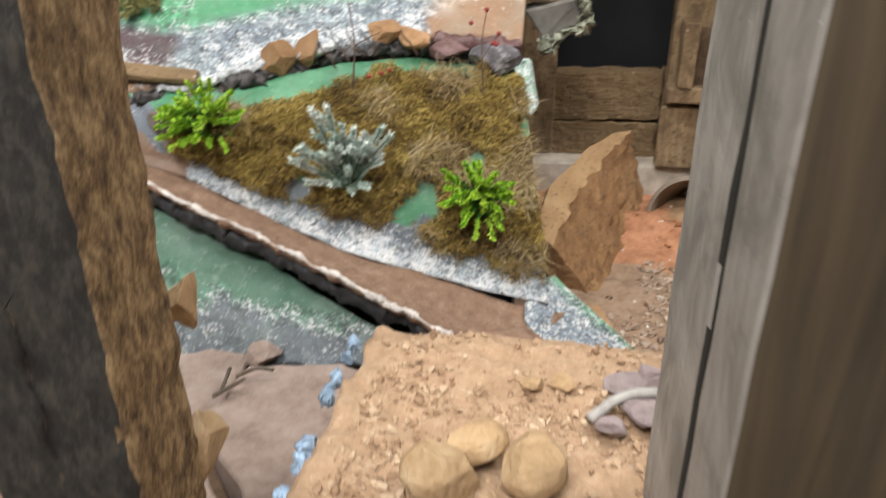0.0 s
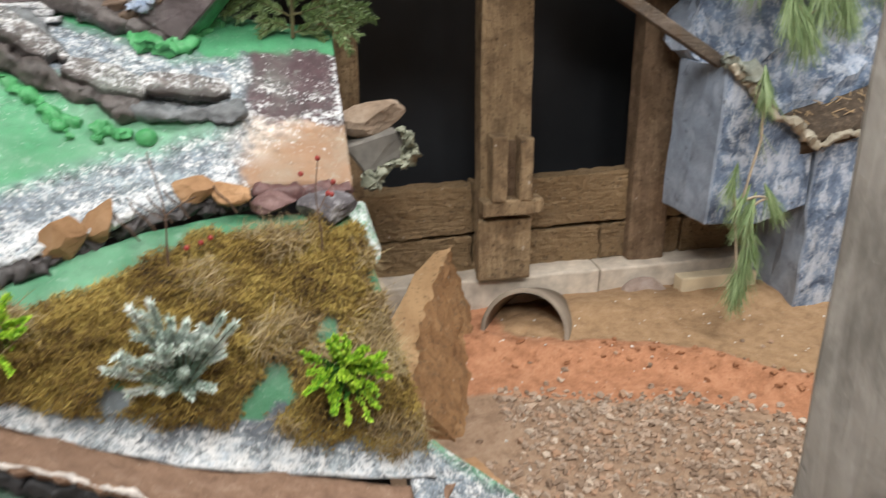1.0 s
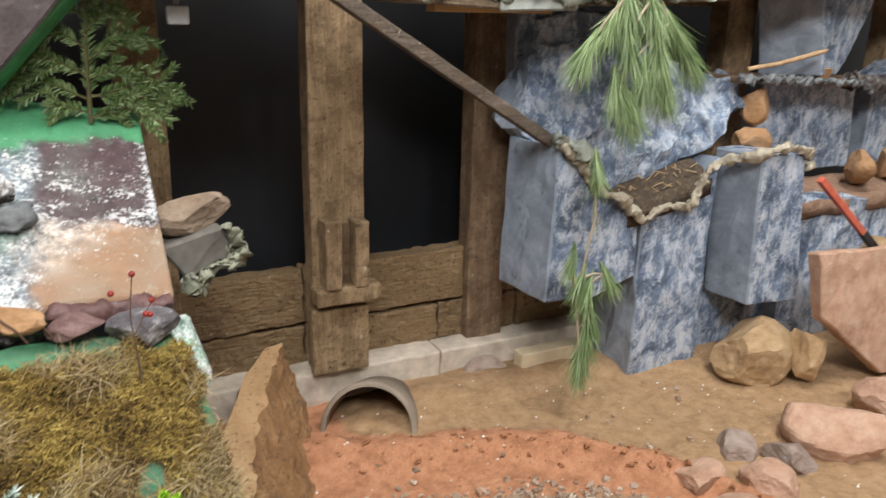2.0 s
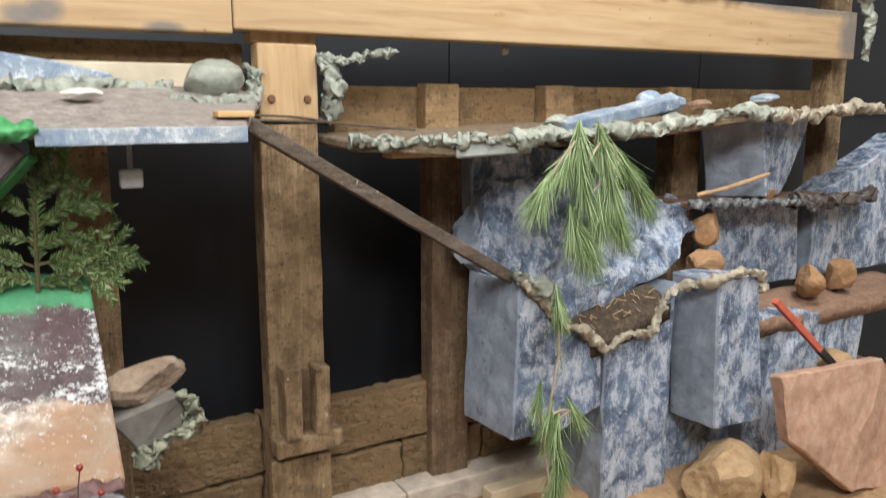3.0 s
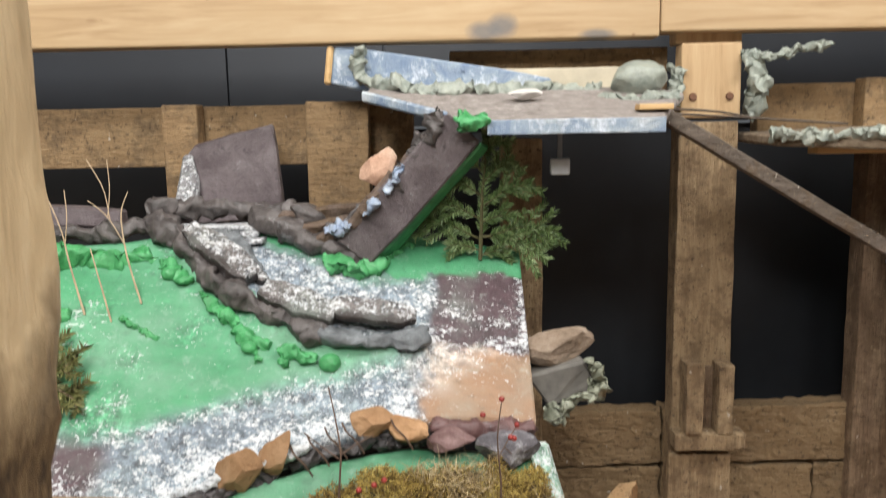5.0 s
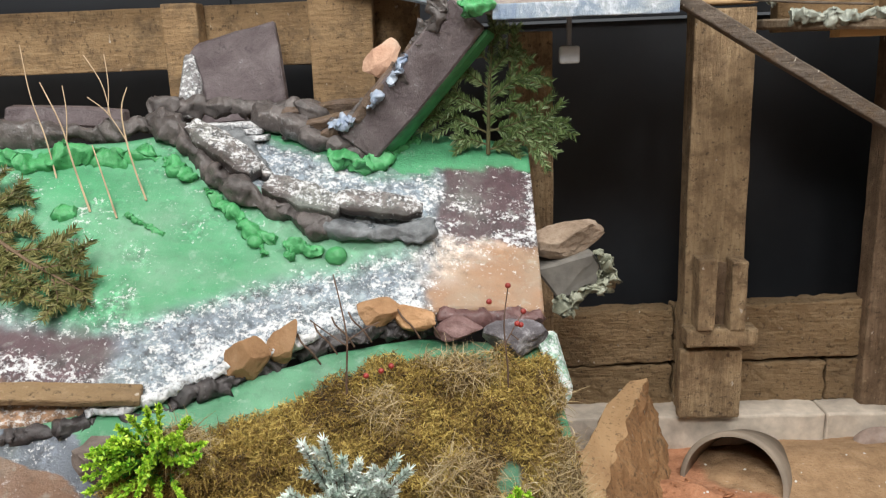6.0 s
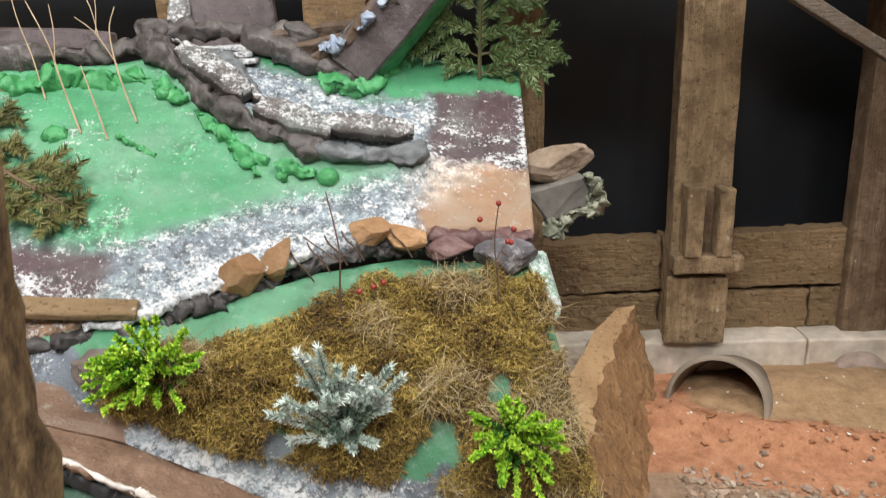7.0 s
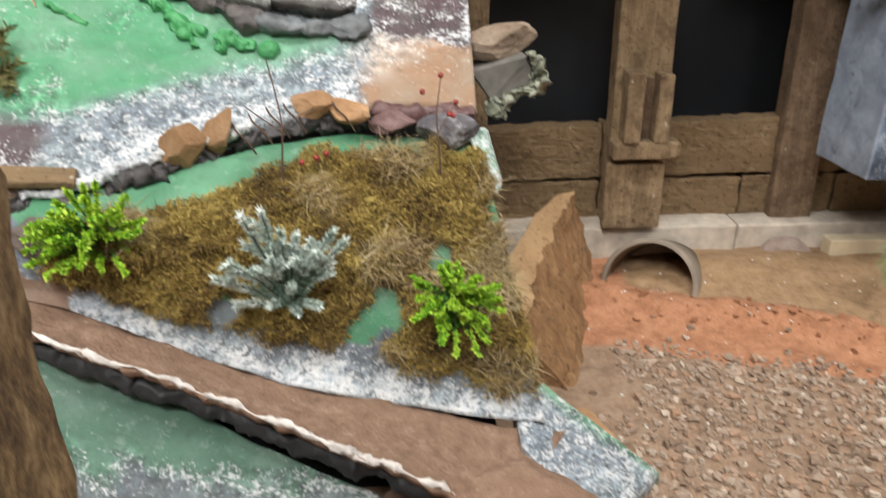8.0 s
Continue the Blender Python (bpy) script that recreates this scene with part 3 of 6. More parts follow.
    b2 = solo("beam", box_bm((-0.0335, -0.014, 1.149), (1.36, 0.028, 1.25), 0.25, 0.0008, 32, 0.003), BEAM, "clean knotty pine beam across the frame", "beam", "beams")
    bm = box_bm((0.12, -0.02, 1.374), (1.6, 0.012, 1.43), 0.2, 0.001, 41)
    solo("beam", bm, OLD_RAIL, "brown pine batten high on the frame", "beam", "beams")
    bm = bmesh.new()
    add_tube(bm, smooth_line([(-0.6, -0.01, 1.40), (-0.42, -0.012, 1.368), (-0.2, -0.012, 1.372), (0.1, -0.01, 1.39)], 30), 0.003, 8)
    solo("cable", bm, plain_mat("pale_cable", (0.5, 0.5, 0.42), 0.5), "thin pale cable sagging high across the frame", "cable", smooth=True)


timber_frame()


def front_posts():
    bm = box_bm((-0.515, -1.104, -0.0), (-0.412, -1.03, 2.3), 0.009, 0.0012, 51, 0.005)
    for v in bm.verts:
        low = step(1.06, 0.96, v.co.z)
        v.co += (wob(v.co, 45, 0.0022, 9) + wob(v.co, 120, 0.002, 10)) * low
        if v.co.x > -0.46:
            v.co.x -= 0.010 * step(1.0, 0.86, v.co.z)
    bmesh.ops.recalc_face_normals(bm, faces=bm.faces)
    # Viewer-facing faces take the copy with shade in its colour.
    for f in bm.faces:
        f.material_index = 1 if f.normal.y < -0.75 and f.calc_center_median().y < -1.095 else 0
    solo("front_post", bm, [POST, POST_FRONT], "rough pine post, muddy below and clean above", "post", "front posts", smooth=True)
    bm = box_bm((-0.132, -1.1165, 0.0), (-0.03, -1.02, 2.3), 0.03, 0.0012, 52, 0.004)
    add_box(bm, (-0.1325, -1.18, 0.0), (-0.03, -1.121, 2.3), 0.03, 0.0012, 53, 0.004)
    bmesh.ops.recalc_face_normals(bm, faces=bm.faces)
    # Front faces of the grey post get their shade as a darker brown.
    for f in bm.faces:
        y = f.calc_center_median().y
        # Walls inside the crack are near-black, so its depth shade is painted.
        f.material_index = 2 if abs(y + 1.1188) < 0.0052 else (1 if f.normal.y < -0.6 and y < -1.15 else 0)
    solo("front_post", bm, [GREY_UP, SHADED_FRONT, plain_mat("shaded_crack", (0.02, 0.018, 0.015), 0.9)], "grey weathered timber post with a long crack", "post", "front posts")


front_posts()


# ---- painted hillside ----
def deck_z(x, y):
    return 0.879 - 0.1627 * x + 0.749 * y


BACK = [(-1.15, -0.23), (-0.913, -0.206), (-0.727, -0.165), (-0.59, -0.118), (-0.44, -0.10), (-0.25, -0.10)]
FRONT = [(-1.15, -0.54), (-0.783, -0.491), (-0.662, -0.457), (-0.57, -0.405), (-0.474, -0.362), (-0.36, -0.328), (-0.248, -0.318)]
RIVER = [(-0.71, -0.15), (-0.681, -0.176), (-0.569, -0.239), (-0.47, -0.262), (-0.373, -0.263)]
SHORE = [(-1.15, -0.40), (-0.828, -0.40), (-0.736, -0.409), (-0.639, -0.37), (-0.542, -0.328), (-0.467, -0.304), (-0.373, -0.264)]
TOPGREEN = [(-0.62, -0.13), (-0.50, -0.155), (-0.466, -0.165), (-0.378, -0.163), (-0.30, -0.142), (-0.248, -0.136)]
C_GREEN, C_GREY, C_PURPLE, C_TAN = (0.07, 0.30, 0.14), (0.185, 0.225, 0.265), (0.078, 0.046, 0.053), (0.32, 0.19, 0.112)
C_PALE = (0.15, 0.36, 0.22)


def blend(a, b, f):
    return tuple(p + (q - p) * f for p, q in zip(a, b))


def deck_coat(x, y):
    """Colour and amount of white dabs of the upper hillside at a place."""
    j = 0.010 * noise.noise(Vector((x * 30, y * 30, 1))) + 0.006 * noise.noise(Vector((x * 90, y * 90, 4)))
    j2 = 0.016 * noise.noise(Vector((x * 42, y * 42, 8)))
    river, shore, top = lerp_line(RIVER, x)[0], lerp_line(SHORE, x)[0], lerp_line(TOPGREEN, x)[0]
    swirl = noise.noise(Vector((x * 9 + 5 * y, y * 60 + 14 * x, 2)))
    streak = noise.noise(Vector((x * 22 + 6 * y, y * 95, 6)))
    # purple corner, white streaks low in it, cream and tan sweep under it
    deep = step(-0.175, -0.235, y + j2)
    left = step(-0.355, -0.385, x + j2)
    right = (blend(C_PURPLE, C_GREY, left), 0.16 + 0.34 * deep * step(-0.25, 0.25, streak) + 0.30 * left)
    rim = math.exp(-((x + 0.252) / 0.006) ** 2)
    right = (right[0], right[1] + 0.35 * rim)
    f = step(-0.238, -0.25, y + j)
    tan = step(-0.004, 0.036, (x + 0.362) * 0.45 - (y + 0.262) * 0.75 + 0.022 * swirl)
    low = (blend((0.60, 0.52, 0.46), C_TAN, tan), 0.30 - 0.2 * tan + 0.12 * swirl)
    right = (blend(right[0], low[0], f), right[1] + (low[1] - right[1]) * f)
    g = step(top - 0.004, top + 0.004, y + j)
    right = (blend(right[0], C_GREEN, g), right[1] + (0.03 - right[1]) * g)
    if y + j > top:
        here = (C_GREEN, 0.04)
    elif y > river and x > -0.70:
        rise = step(top - 0.02, top - 0.005, y + j)
        here = (blend(C_GREY, (0.09, 0.24, 0.14), 0.6 * rise), 0.41 + 0.16 * swirl - 0.22 * rise)
    else:
        d = shore + 0.012 - y - 0.6 * j
        spot = max(0.0, noise.noise(Vector((x * 16, y * 22, 7)))) + 0.5 * max(0.0, noise.noise(Vector((x * 50, y * 60, 3))))
        meadow = (blend(C_GREEN, C_PALE, min(1, 1.1 * max(0, noise.noise(Vector((x * 7, y * 12, 3))) + 0.1))), 0.05 + 0.34 * spot)
        b = step(-0.012, 0.026, d)
        stripe = math.exp(-((d - 0.012) / 0.010) ** 2) * 0.16 + step(0.042, 0.056, d) * 0.26 * step(-0.70, -0.60, x)
        band = (C_GREY, 0.31 + stripe + 0.16 * swirl)
        here = (blend(meadow[0], band[0], b), meadow[1] + (band[1] - meadow[1]) * b)
        if x < -0.66:
            p = step(-0.69, -0.72, x + j) * step(-0.395, -0.412, y + j)
            t = step(-0.452, -0.475, y + j)
            far = (blend(C_PURPLE, C_TAN, t), 0.12 + 0.36 * step(-0.42, -0.45, y + j2) - 0.2 * t)
            here = (blend(here[0], far[0], p), here[1] + (far[1] - here[1]) * p)
    w = step(-0.395, -0.362, x + 2 * j)
    return blend(here[0], right[0], w), here[1] + (right[1] - here[1]) * w


def coat_layers(bm, fn):
    a, b = bm.loops.layers.float_color.new("coat"), bm.loops.layers.float_color.new("fleck")
    got = {}
    for f in bm.faces:
        for lp in f.loops:
            if lp.vert not in got:
                got[lp.vert] = fn(lp.vert)
            c, w = got[lp.vert]
            lp[a], lp[b] = (*c, 1), (w, w, w, 1)


def sheet_bm(nu, nv, fn):
    """A sheet from fn(u, v), with u and v from 0 to 1."""
    bm = bmesh.new()
    rows = [[bm.verts.new(fn(i / nu, j / nv)) for i in range(nu + 1)] for j in range(nv + 1)]
    for a, b in zip(rows, rows[1:]):
        for k in range(nu):
            bm.faces.new((a[k], a[k + 1], b[k + 1], b[k]))
    return bm, rows


def thicken(bm, rows, drop):
    """Gives a sheet a rim that hangs down by drop."""
    rim = rows[0] + [r[-1] for r in rows[1:]] + rows[-1][-2::-1] + [r[0] for r in rows[-2:0:-1]]
    low = [bm.verts.new(v.co + Vector(drop)) for v in rim]
    n = len(rim)
    for k in range(n):
        bm.faces.new((rim[k], rim[(k + 1) % n], low[(k + 1) % n], low[k]))
    bm.faces.new(low)


def moss_here(p):
    """How thick the moss lies at a place, 0 to 1."""
    x, y = p.x, p.y
    d = 1.0
    bare = lerp_line([(-0.70, -0.52), (-0.64, -0.492), (-0.56, -0.462), (-0.52, -0.44), (-0.48, -0.408), (-0.45, -0.39), (-0.40, -0.372), (-0.25, -0.348)], x)[0] + 0.006 * noise.noise(p * 40)
    d *= step(0.012, -0.006, y - bare)
    foot = lerp_line([(-0.70, 0.575), (-0.573, 0.522), (-0.463, 0.492), (-0.394, 0.470), (-0.312, 0.444), (-0.237, 0.424)], x)[0]
    d *= step(-0.006, 0.012, p.z - foot + 0.012 * noise.noise(p * 35))
    for cx, cz, r in ((-0.362, 0.50, 0.026), (-0.385, 0.47, 0.026), (-0.52, 0.525, 0.018), (-0.30, 0.545, 0.016), (-0.232, 0.58, 0.012)):
        q = math.hypot(x - cx, (p.z - cz)) / r + 0.45 * noise.noise(p * 55)
        d *= step(0.75, 1.15, q)
    d *= step(-0.70, -0.66, x)
    return d


def hillside():
    hill = thing("painted_hillside", (-0.6, -0.35, 0.36), "hand-painted green and grey foam model hillside with a river", "model landscape")

    def deck(u, v):
        x = -1.15 + 0.902 * u
        yb, yf = lerp_line(BACK, x)[0], lerp_line(FRONT, x)[0]
        y = yb + (yf - yb) * v
        z = deck_z(x, y)
        d = y - lerp_line(RIVER, x)[0]
        if x < -0.37:
            z += 0.012 * math.exp(-(d / 0.02) ** 2)
        z += 0.003 * noise.noise(Vector((x * 18, y * 18, 2)))
        return x, y, z

    bm, rows = sheet_bm(230, 95, deck)
    thicken(bm, rows, (0, 0.004, -0.022))
    coat_layers(bm, lambda v: deck_coat(v.co.x, v.co.y))
    part("upper_slope", bm, PAINT, hill, "green meadow with white and grey painted river", True)

    top = [(-0.90, -0.515, 0.632), (-0.70, -0.468, 0.634), (-0.60, -0.424, 0.641), (-0.49, -0.376, 0.654), (-0.40, -0.344, 0.658), (-0.25, -0.328, 0.640)]
    low = [(-0.90, -0.515, 0.60), (-0.663, -0.525, 0.534), (-0.461, -0.548, 0.456), (-0.30, -0.548, 0.416), (-0.19, -0.548, 0.398)]

    def slope(u, v):
        a, b = lerp_line(top, -0.90 + 0.65 * u), lerp_line(low, -0.90 + 0.71 * u)
        xa, xb = -0.90 + 0.65 * u, -0.90 + 0.71 * u
        x, y, z = xa + (xb - xa) * v, a[0] + (b[0] - a[0]) * v, a[1] + (b[1] - a[1]) * v
        bulge = math.sin(math.pi * min(1, v * 1.15)) * 0.022 * step(0.15, 0.4, u)
        p = Vector((x, y - bulge * 0.7, z + bulge * 0.7))
        return p + wob(p, 20, 0.004, 3)

    bm, rows = sheet_bm(150, 60, slope)
    thicken(bm, rows, (0, 0.03, -0.01))

    def coat(vert):
        x, y, z = vert.co
        bot = lerp_line(low, x)[1]
        h = z - bot + 0.02 * noise.noise(Vector((x * 25, y * 25, z * 25)))
        if x < -0.665 and h < 0.034:
            return (0.21, 0.13, 0.088), 0.06
        if h < 0.05 + 0.02 * step(-0.5, -0.7, x):
            return blend((0.30, 0.34, 0.38), (0.12, 0.14, 0.17), step(0.004, 0.04, h)), 0.55 - 0.36 * step(0.006, 0.042, h) + 0.2 * noise.noise(Vector((x * 45, 0, z * 12)))
        if moss_here(vert.co) > 0.4:
            return (0.10, 0.06, 0.025), 0.0
        return blend((0.06, 0.22, 0.11), C_PALE, 0.7 * step(0.4, 0.8, noise.noise(Vector((x * 14, z * 14, 7))) + 0.5)), 0.04

    coat_layers(bm, coat)
    part("front_slope", bm, PAINT, hill, "green and white painted bank under dry moss", True)
    bpy.context.view_layer.update()

    # dirt track on its own board
    edge_a = [(-0.95, -0.515, 0.62), (-0.663, -0.521, 0.533), (-0.461, -0.544, 0.455), (-0.30, -0.545, 0.412), (-0.20, -0.548, 0.385)]
    edge_b = [(-0.95, -0.572, 0.632), (-0.70, -0.582, 0.553), (-0.637, -0.592, 0.531), (-0.506, -0.604, 0.477), (-0.347, -0.65, 0.428), (-0.27, -0.66, 0.385)]

    def track(u, v):
        xa, xb = -0.95 + 0.78 * u, -0.95 + 0.70 * u
        a, b = lerp_line(edge_a, xa), lerp_line(edge_b, xb)
        p = Vector((xa + (xb - xa) * v, a[0] + (b[0] - a[0]) * v, a[1] + (b[1] - a[1]) * v))
        p.z += -0.004 * math.sin(math.pi * v) + 0.005 * noise.noise(p * 22) + 0.002 * noise.noise(p * 90)
        if v > 0.97:
            p.y += 0.006 * noise.noise(Vector((u * 60, 0, 0)))
        return p

    bm, rows = sheet_bm(160, 18, track)
    thicken(bm, rows, (0.0, 0.006, -0.012))
    part("dirt_track", bm, ROAD, hill, "brown dirt track along the foot of the bank", True)
    rim = [track(u / 40, 0.985) + Vector((0, 0, 0.0005)) for u in range(41)]
    bm = bmesh.new()
    line = smooth_line(rim, 220)
    add_tube(bm, [p + wob(p, 40, 0.004, 2) for p in line], [max(0.0008, 0.0026 + 0.0042 * noise.noise(p * 50)) for p in line], 9, 1.0, 4)
    part("snow_edge", bm, plain_mat("chalky_white_paint", (0.62, 0.57, 0.53), 0.8, 0.35, 60, 0.6), hill, "chalky white painted rim", True)

    dark = [track(u / 20, 0.96) + Vector((0, 0.012, -0.022)) for u in range(21)]
    part("foam_bead", bead_bm(dark, 0.012, 60, 3, 0.5), plain_mat("black_foam", (0.022, 0.022, 0.024), 0.6, 0.4, 60, 0.5), hill, "black foam bead under the track", True)
    # lower bank
    def lower(u, v):
        x = -0.98 + 0.66 * u
        a = lerp_line(edge_b, x)
        ya, za = a[0] + 0.025, a[1] - 0.045 - 0.015 * step(-0.6, -0.4, x)
        yb, zb = -0.668 + 0.02 * noise.noise(Vector((x * 20, 0, 0))), 0.362 + 0.25 * max(0, -0.72 - x)
        p = Vector((x, ya + (yb - ya) * v, za + (zb - za) * v))
        p += wob(p, 25, 0.006, 8)
        return p

    bm, rows = sheet_bm(90, 30, lower)
    thicken(bm, rows, (0, 0.05, -0.05))

    def low_coat(vert):
        x, y, z = vert.co
        a = lerp_line(edge_b, x)
        f = (a[1] - 0.045 - z) / max(0.02, a[1] - 0.045 - 0.362) + 0.15 * noise.noise(Vector((x * 30, y * 30, z * 30)))
        foam = math.exp(-((f - 0.5) / 0.09) ** 2)
        return blend((0.075, 0.17, 0.115), (0.10, 0.118, 0.135), step(0.42, 0.6, f)), 0.06 + 0.38 * foam + 0.12 * step(0.55, 0.7, f)

    coat_layers(bm, low_coat)
    part("lower_bank", bm, PAINT, hill, "green, white and grey painted lower bank", True)
    # dark support under the boards
    base = plain_mat("dark_foam_core", (0.02, 0.02, 0.022), 0.9, 0.3)
    part("foam_core", box_bm((-1.15, -0.40, 0.31), (-0.30, -0.13, 0.56), bevel=0), base, hill, "dark foam core inside the hill")
    bm = bmesh.new()
    add_box(bm, (-1.0, -0.545, 0.31), (-0.24, -0.40, 0.375), bevel=0)
    part("foam_core", bm, base, hill, "dark foam core inside the hill")
    return slope


SLOPE = hillside()


def slope_frame(u, v):
    p = Vector(SLOPE(u, v))
    a, b = Vector(SLOPE(u + 0.01, v)) - p, Vector(SLOPE(u, v + 0.01)) - p
    n = b.cross(a).normalized()
    return p, (n if n.y < 0 else -n)


def strand(verts, faces, p, dirn, length, width, rng, droop=0.3, seg=3):
    """A thin curved blade."""
    side = dirn.cross(Vector((rng.uniform(-1, 1), rng.uniform(-1, 1), rng.uniform(-1, 1)))).normalized()
    bend = Vector((rng.uniform(-1, 1), rng.uniform(-1, 1), rng.uniform(-1, 0.4))) * droop
    k = len(verts)
    q, d = p.copy(), dirn.copy()
    for s in range(seg + 1):
        w = width * (1 - 0.75 * s / seg)
        verts += [q - side * w, q + side * w]
        d = (d + bend / seg).normalized()
        q = q + d * (length / seg)
    for s in range(seg):
        a = k + 2 * s
        faces.append((a, a + 1, a + 3, a + 2))


def stuff_mesh(name, verts, faces, mat, label, category, parent=None):
    me = bpy.data.meshes.new(name)
    me.from_pydata([tuple(v) for v in verts], [], faces)
    me.materials.append(mat)
    ob = new(name, me)
    if parent is not None:
        bpy.context.view_layer.update()
        ob.parent = parent
        ob.matrix_parent_inverse = parent.matrix_world.inverted()
        return tagged(ob, label, kind="stuff")
    return tagged(ob, label, category, kind="stuff")


def leaf_mat(name, *stops, rough=0.6, trans=0.25):
    w = Mat(name, rough)
    big = w.noise(20, 6, 0.7)
    v = w.maths("ADD", w.maths("MULTIPLY", w.island(), 0.45), w.maths("MULTIPLY", w.ramp(big, (0.3, 0.0), (0.7, 1.0)), 0.5))
    w.colour(w.ramp(v, *stops))
    return w.m


MOSS = leaf_mat("golden_brown_moss", (0.14, (0.045, 0.026, 0.010)), (0.36, (0.18, 0.108, 0.03)), (0.56, (0.37, 0.26, 0.06)), (0.85, (0.58, 0.455, 0.14)), rough=0.85)
LICHEN = leaf_mat("pale_dry_lichen", (0.25, (0.25, 0.175, 0.085)), (0.5, (0.42, 0.32, 0.17)), (0.8, (0.56, 0.47, 0.29)), rough=0.85)


def moss():
    rng = random.Random(4)
    verts, faces, verts2, faces2 = [], [], [], []
    n = 0
    gauss = lambda k: Vector((rng.gauss(0, k), rng.gauss(0, k), rng.gauss(0, k)))
    while n < 40000:
        u, v = rng.random(), rng.random()
        p, nrm = slope_frame(u, v)
        d = moss_here(p)
        if rng.random() > d:
            continue
        n += 1
        clump = 0.5 + 0.6 * noise.noise(p * 26) + 0.45 * noise.noise(p * 60)
        puff = 0.002 + 0.034 * d * max(0.0, clump)
        q = p + nrm * puff * rng.uniform(0.15, 1.0)
        dirn = (nrm * 0.6 + gauss(0.75)).normalized()
        pale = noise.noise(p * 15 + Vector((3, 1, 9))) + 0.6 * step(-0.40, -0.30, p.x) * step(0.62, 0.56, p.z) * step(0.47, 0.53, p.z) + 0.15 * step(0.55, 0.6, p.z) * step(-0.44, -0.50, p.x)
        if pale > 0.36 and rng.random() < 0.5:
            strand(verts2, faces2, q + nrm * 0.003, dirn, rng.uniform(0.014, 0.032), 0.0005, rng, 2.6, 6)
        if pale < 0.62 or rng.random() < 0.4:
            strand(verts, faces, q, dirn, rng.uniform(0.005, 0.011), 0.00065, rng, 2.2, 3)
            for _ in range(2):
                e = (dirn + gauss(0.8)).normalized()
                strand(verts, faces, q + dirn * rng.uniform(0.001, 0.004), e, rng.uniform(0.002, 0.0055), 0.0006, rng, 1.2, 1)
    stuff_mesh("moss", verts, faces, MOSS, "golden-brown dried moss covering the bank", "moss")
    stuff_mesh("dry_lichen", verts2, faces2, LICHEN, "pale wiry dried lichen strands tangled in the moss", "lichen")


moss()


# ---- foreground ledge, flagstones, gravel ----
def dirt_ledge():
    ledge = thing("dirt_ledge", (-0.1, -1.0, 0.32), "pale crumbly dirt ledge with a blue-painted edge", "ledge")

    def top(u, v):
        x, y = -0.357 + 0.75 * u + 0.018 * (1 - v) * (1 - u), -0.838 - 0.332 * v
        x += 0.008 * noise.noise(Vector((y * 30, 1, 0))) * (1 - u)
        y += 0.012 * noise.noise(Vector((x * 22, 5, 0))) * (1 - v)
        z = 0.548 + 0.008 * noise.noise(Vector((x * 14, y * 14, 0))) + 0.006 * noise.noise(Vector((x * 50, y * 50, 3))) + 0.003 * noise.noise(Vector((x * 130, y * 130, 3)))
        z -= 0.02 * max(0, 1 - v * 9) ** 2
        return x, y, z

    bm, rows = sheet_bm(150, 70, top)
    thicken(bm, rows, (0, 0, -0.235))
    part("earth", bm, DIRT, ledge, "", True)
    blue = plain_mat("sky_blue_paint", (0.26, 0.36, 0.48), 0.5, 0.4, 60, 0.5)
    for k, (a, b) in enumerate(((-0.862, -0.90), (-0.91, -0.955), (-0.99, -1.03), (-1.045, -1.09))):
        line = [(-0.359, a, 0.535), (-0.362, (a + b) / 2, 0.53), (-0.355, b, 0.54)]
        part("paint_blob", bead_bm(line, 0.0042, 18, k, 1.2), blue, ledge, "sky-blue paint daubed on the edge", True)
    # crumbs
    verts, faces = [], []
    rng = random.Random(8)
    for _ in range(6500):
        x, y = rng.uniform(-0.34, 0.1), rng.uniform(-1.12, -0.86)
        if noise.noise(Vector((x * 14, y * 14, 2))) + rng.uniform(-0.4, 0.5) < 0:
            continue
        u, v = (x + 0.357) / 0.75, (-0.838 - y) / 0.332
        pebble(verts, faces, Vector(top(u, v)), rng.choice((0.001, 0.001, 0.0014, 0.0014, 0.002, 0.002, 0.0028, 0.004)), rng)
    stuff_mesh("crumbs", verts, faces, CRUMB, "small dirt crumbs and grit on the ledge", "grit")


def pebble(verts, faces, p, r, rng):
    k = len(verts)
    a = rng.uniform(0, 6.28)
    ca, sa = math.cos(a), math.sin(a)
    sx, sy, sz = rng.uniform(0.7, 1.5), rng.uniform(0.6, 1.1), rng.uniform(0.45, 0.9)
    for x, y, z in ((1, 0, 0), (0, 1, 0), (-1, 0, 0), (0, -1, 0), (0.5, 0.5, 0.8), (-0.5, 0.4, 0.9), (-0.4, -0.5, 0.75), (0.45, -0.45, 0.85), (0, 0, -0.8)):
        x, y, z = (x + rng.uniform(-0.25, 0.25)) * sx * r, (y + rng.uniform(-0.25, 0.25)) * sy * r, (z + rng.uniform(-0.2, 0.2)) * sz * r
        verts.append(p + Vector((x * ca - y * sa, x * sa + y * ca, z + r * 0.25)))
    for f in ((0, 1, 5, 4), (1, 2, 6, 5), (2, 3, 7, 6), (3, 0, 4, 7), (4, 5, 6, 7), (0, 8, 1), (1, 8, 2), (2, 8, 3), (3, 8, 0)):
        faces.append(tuple(k + i for i in f))


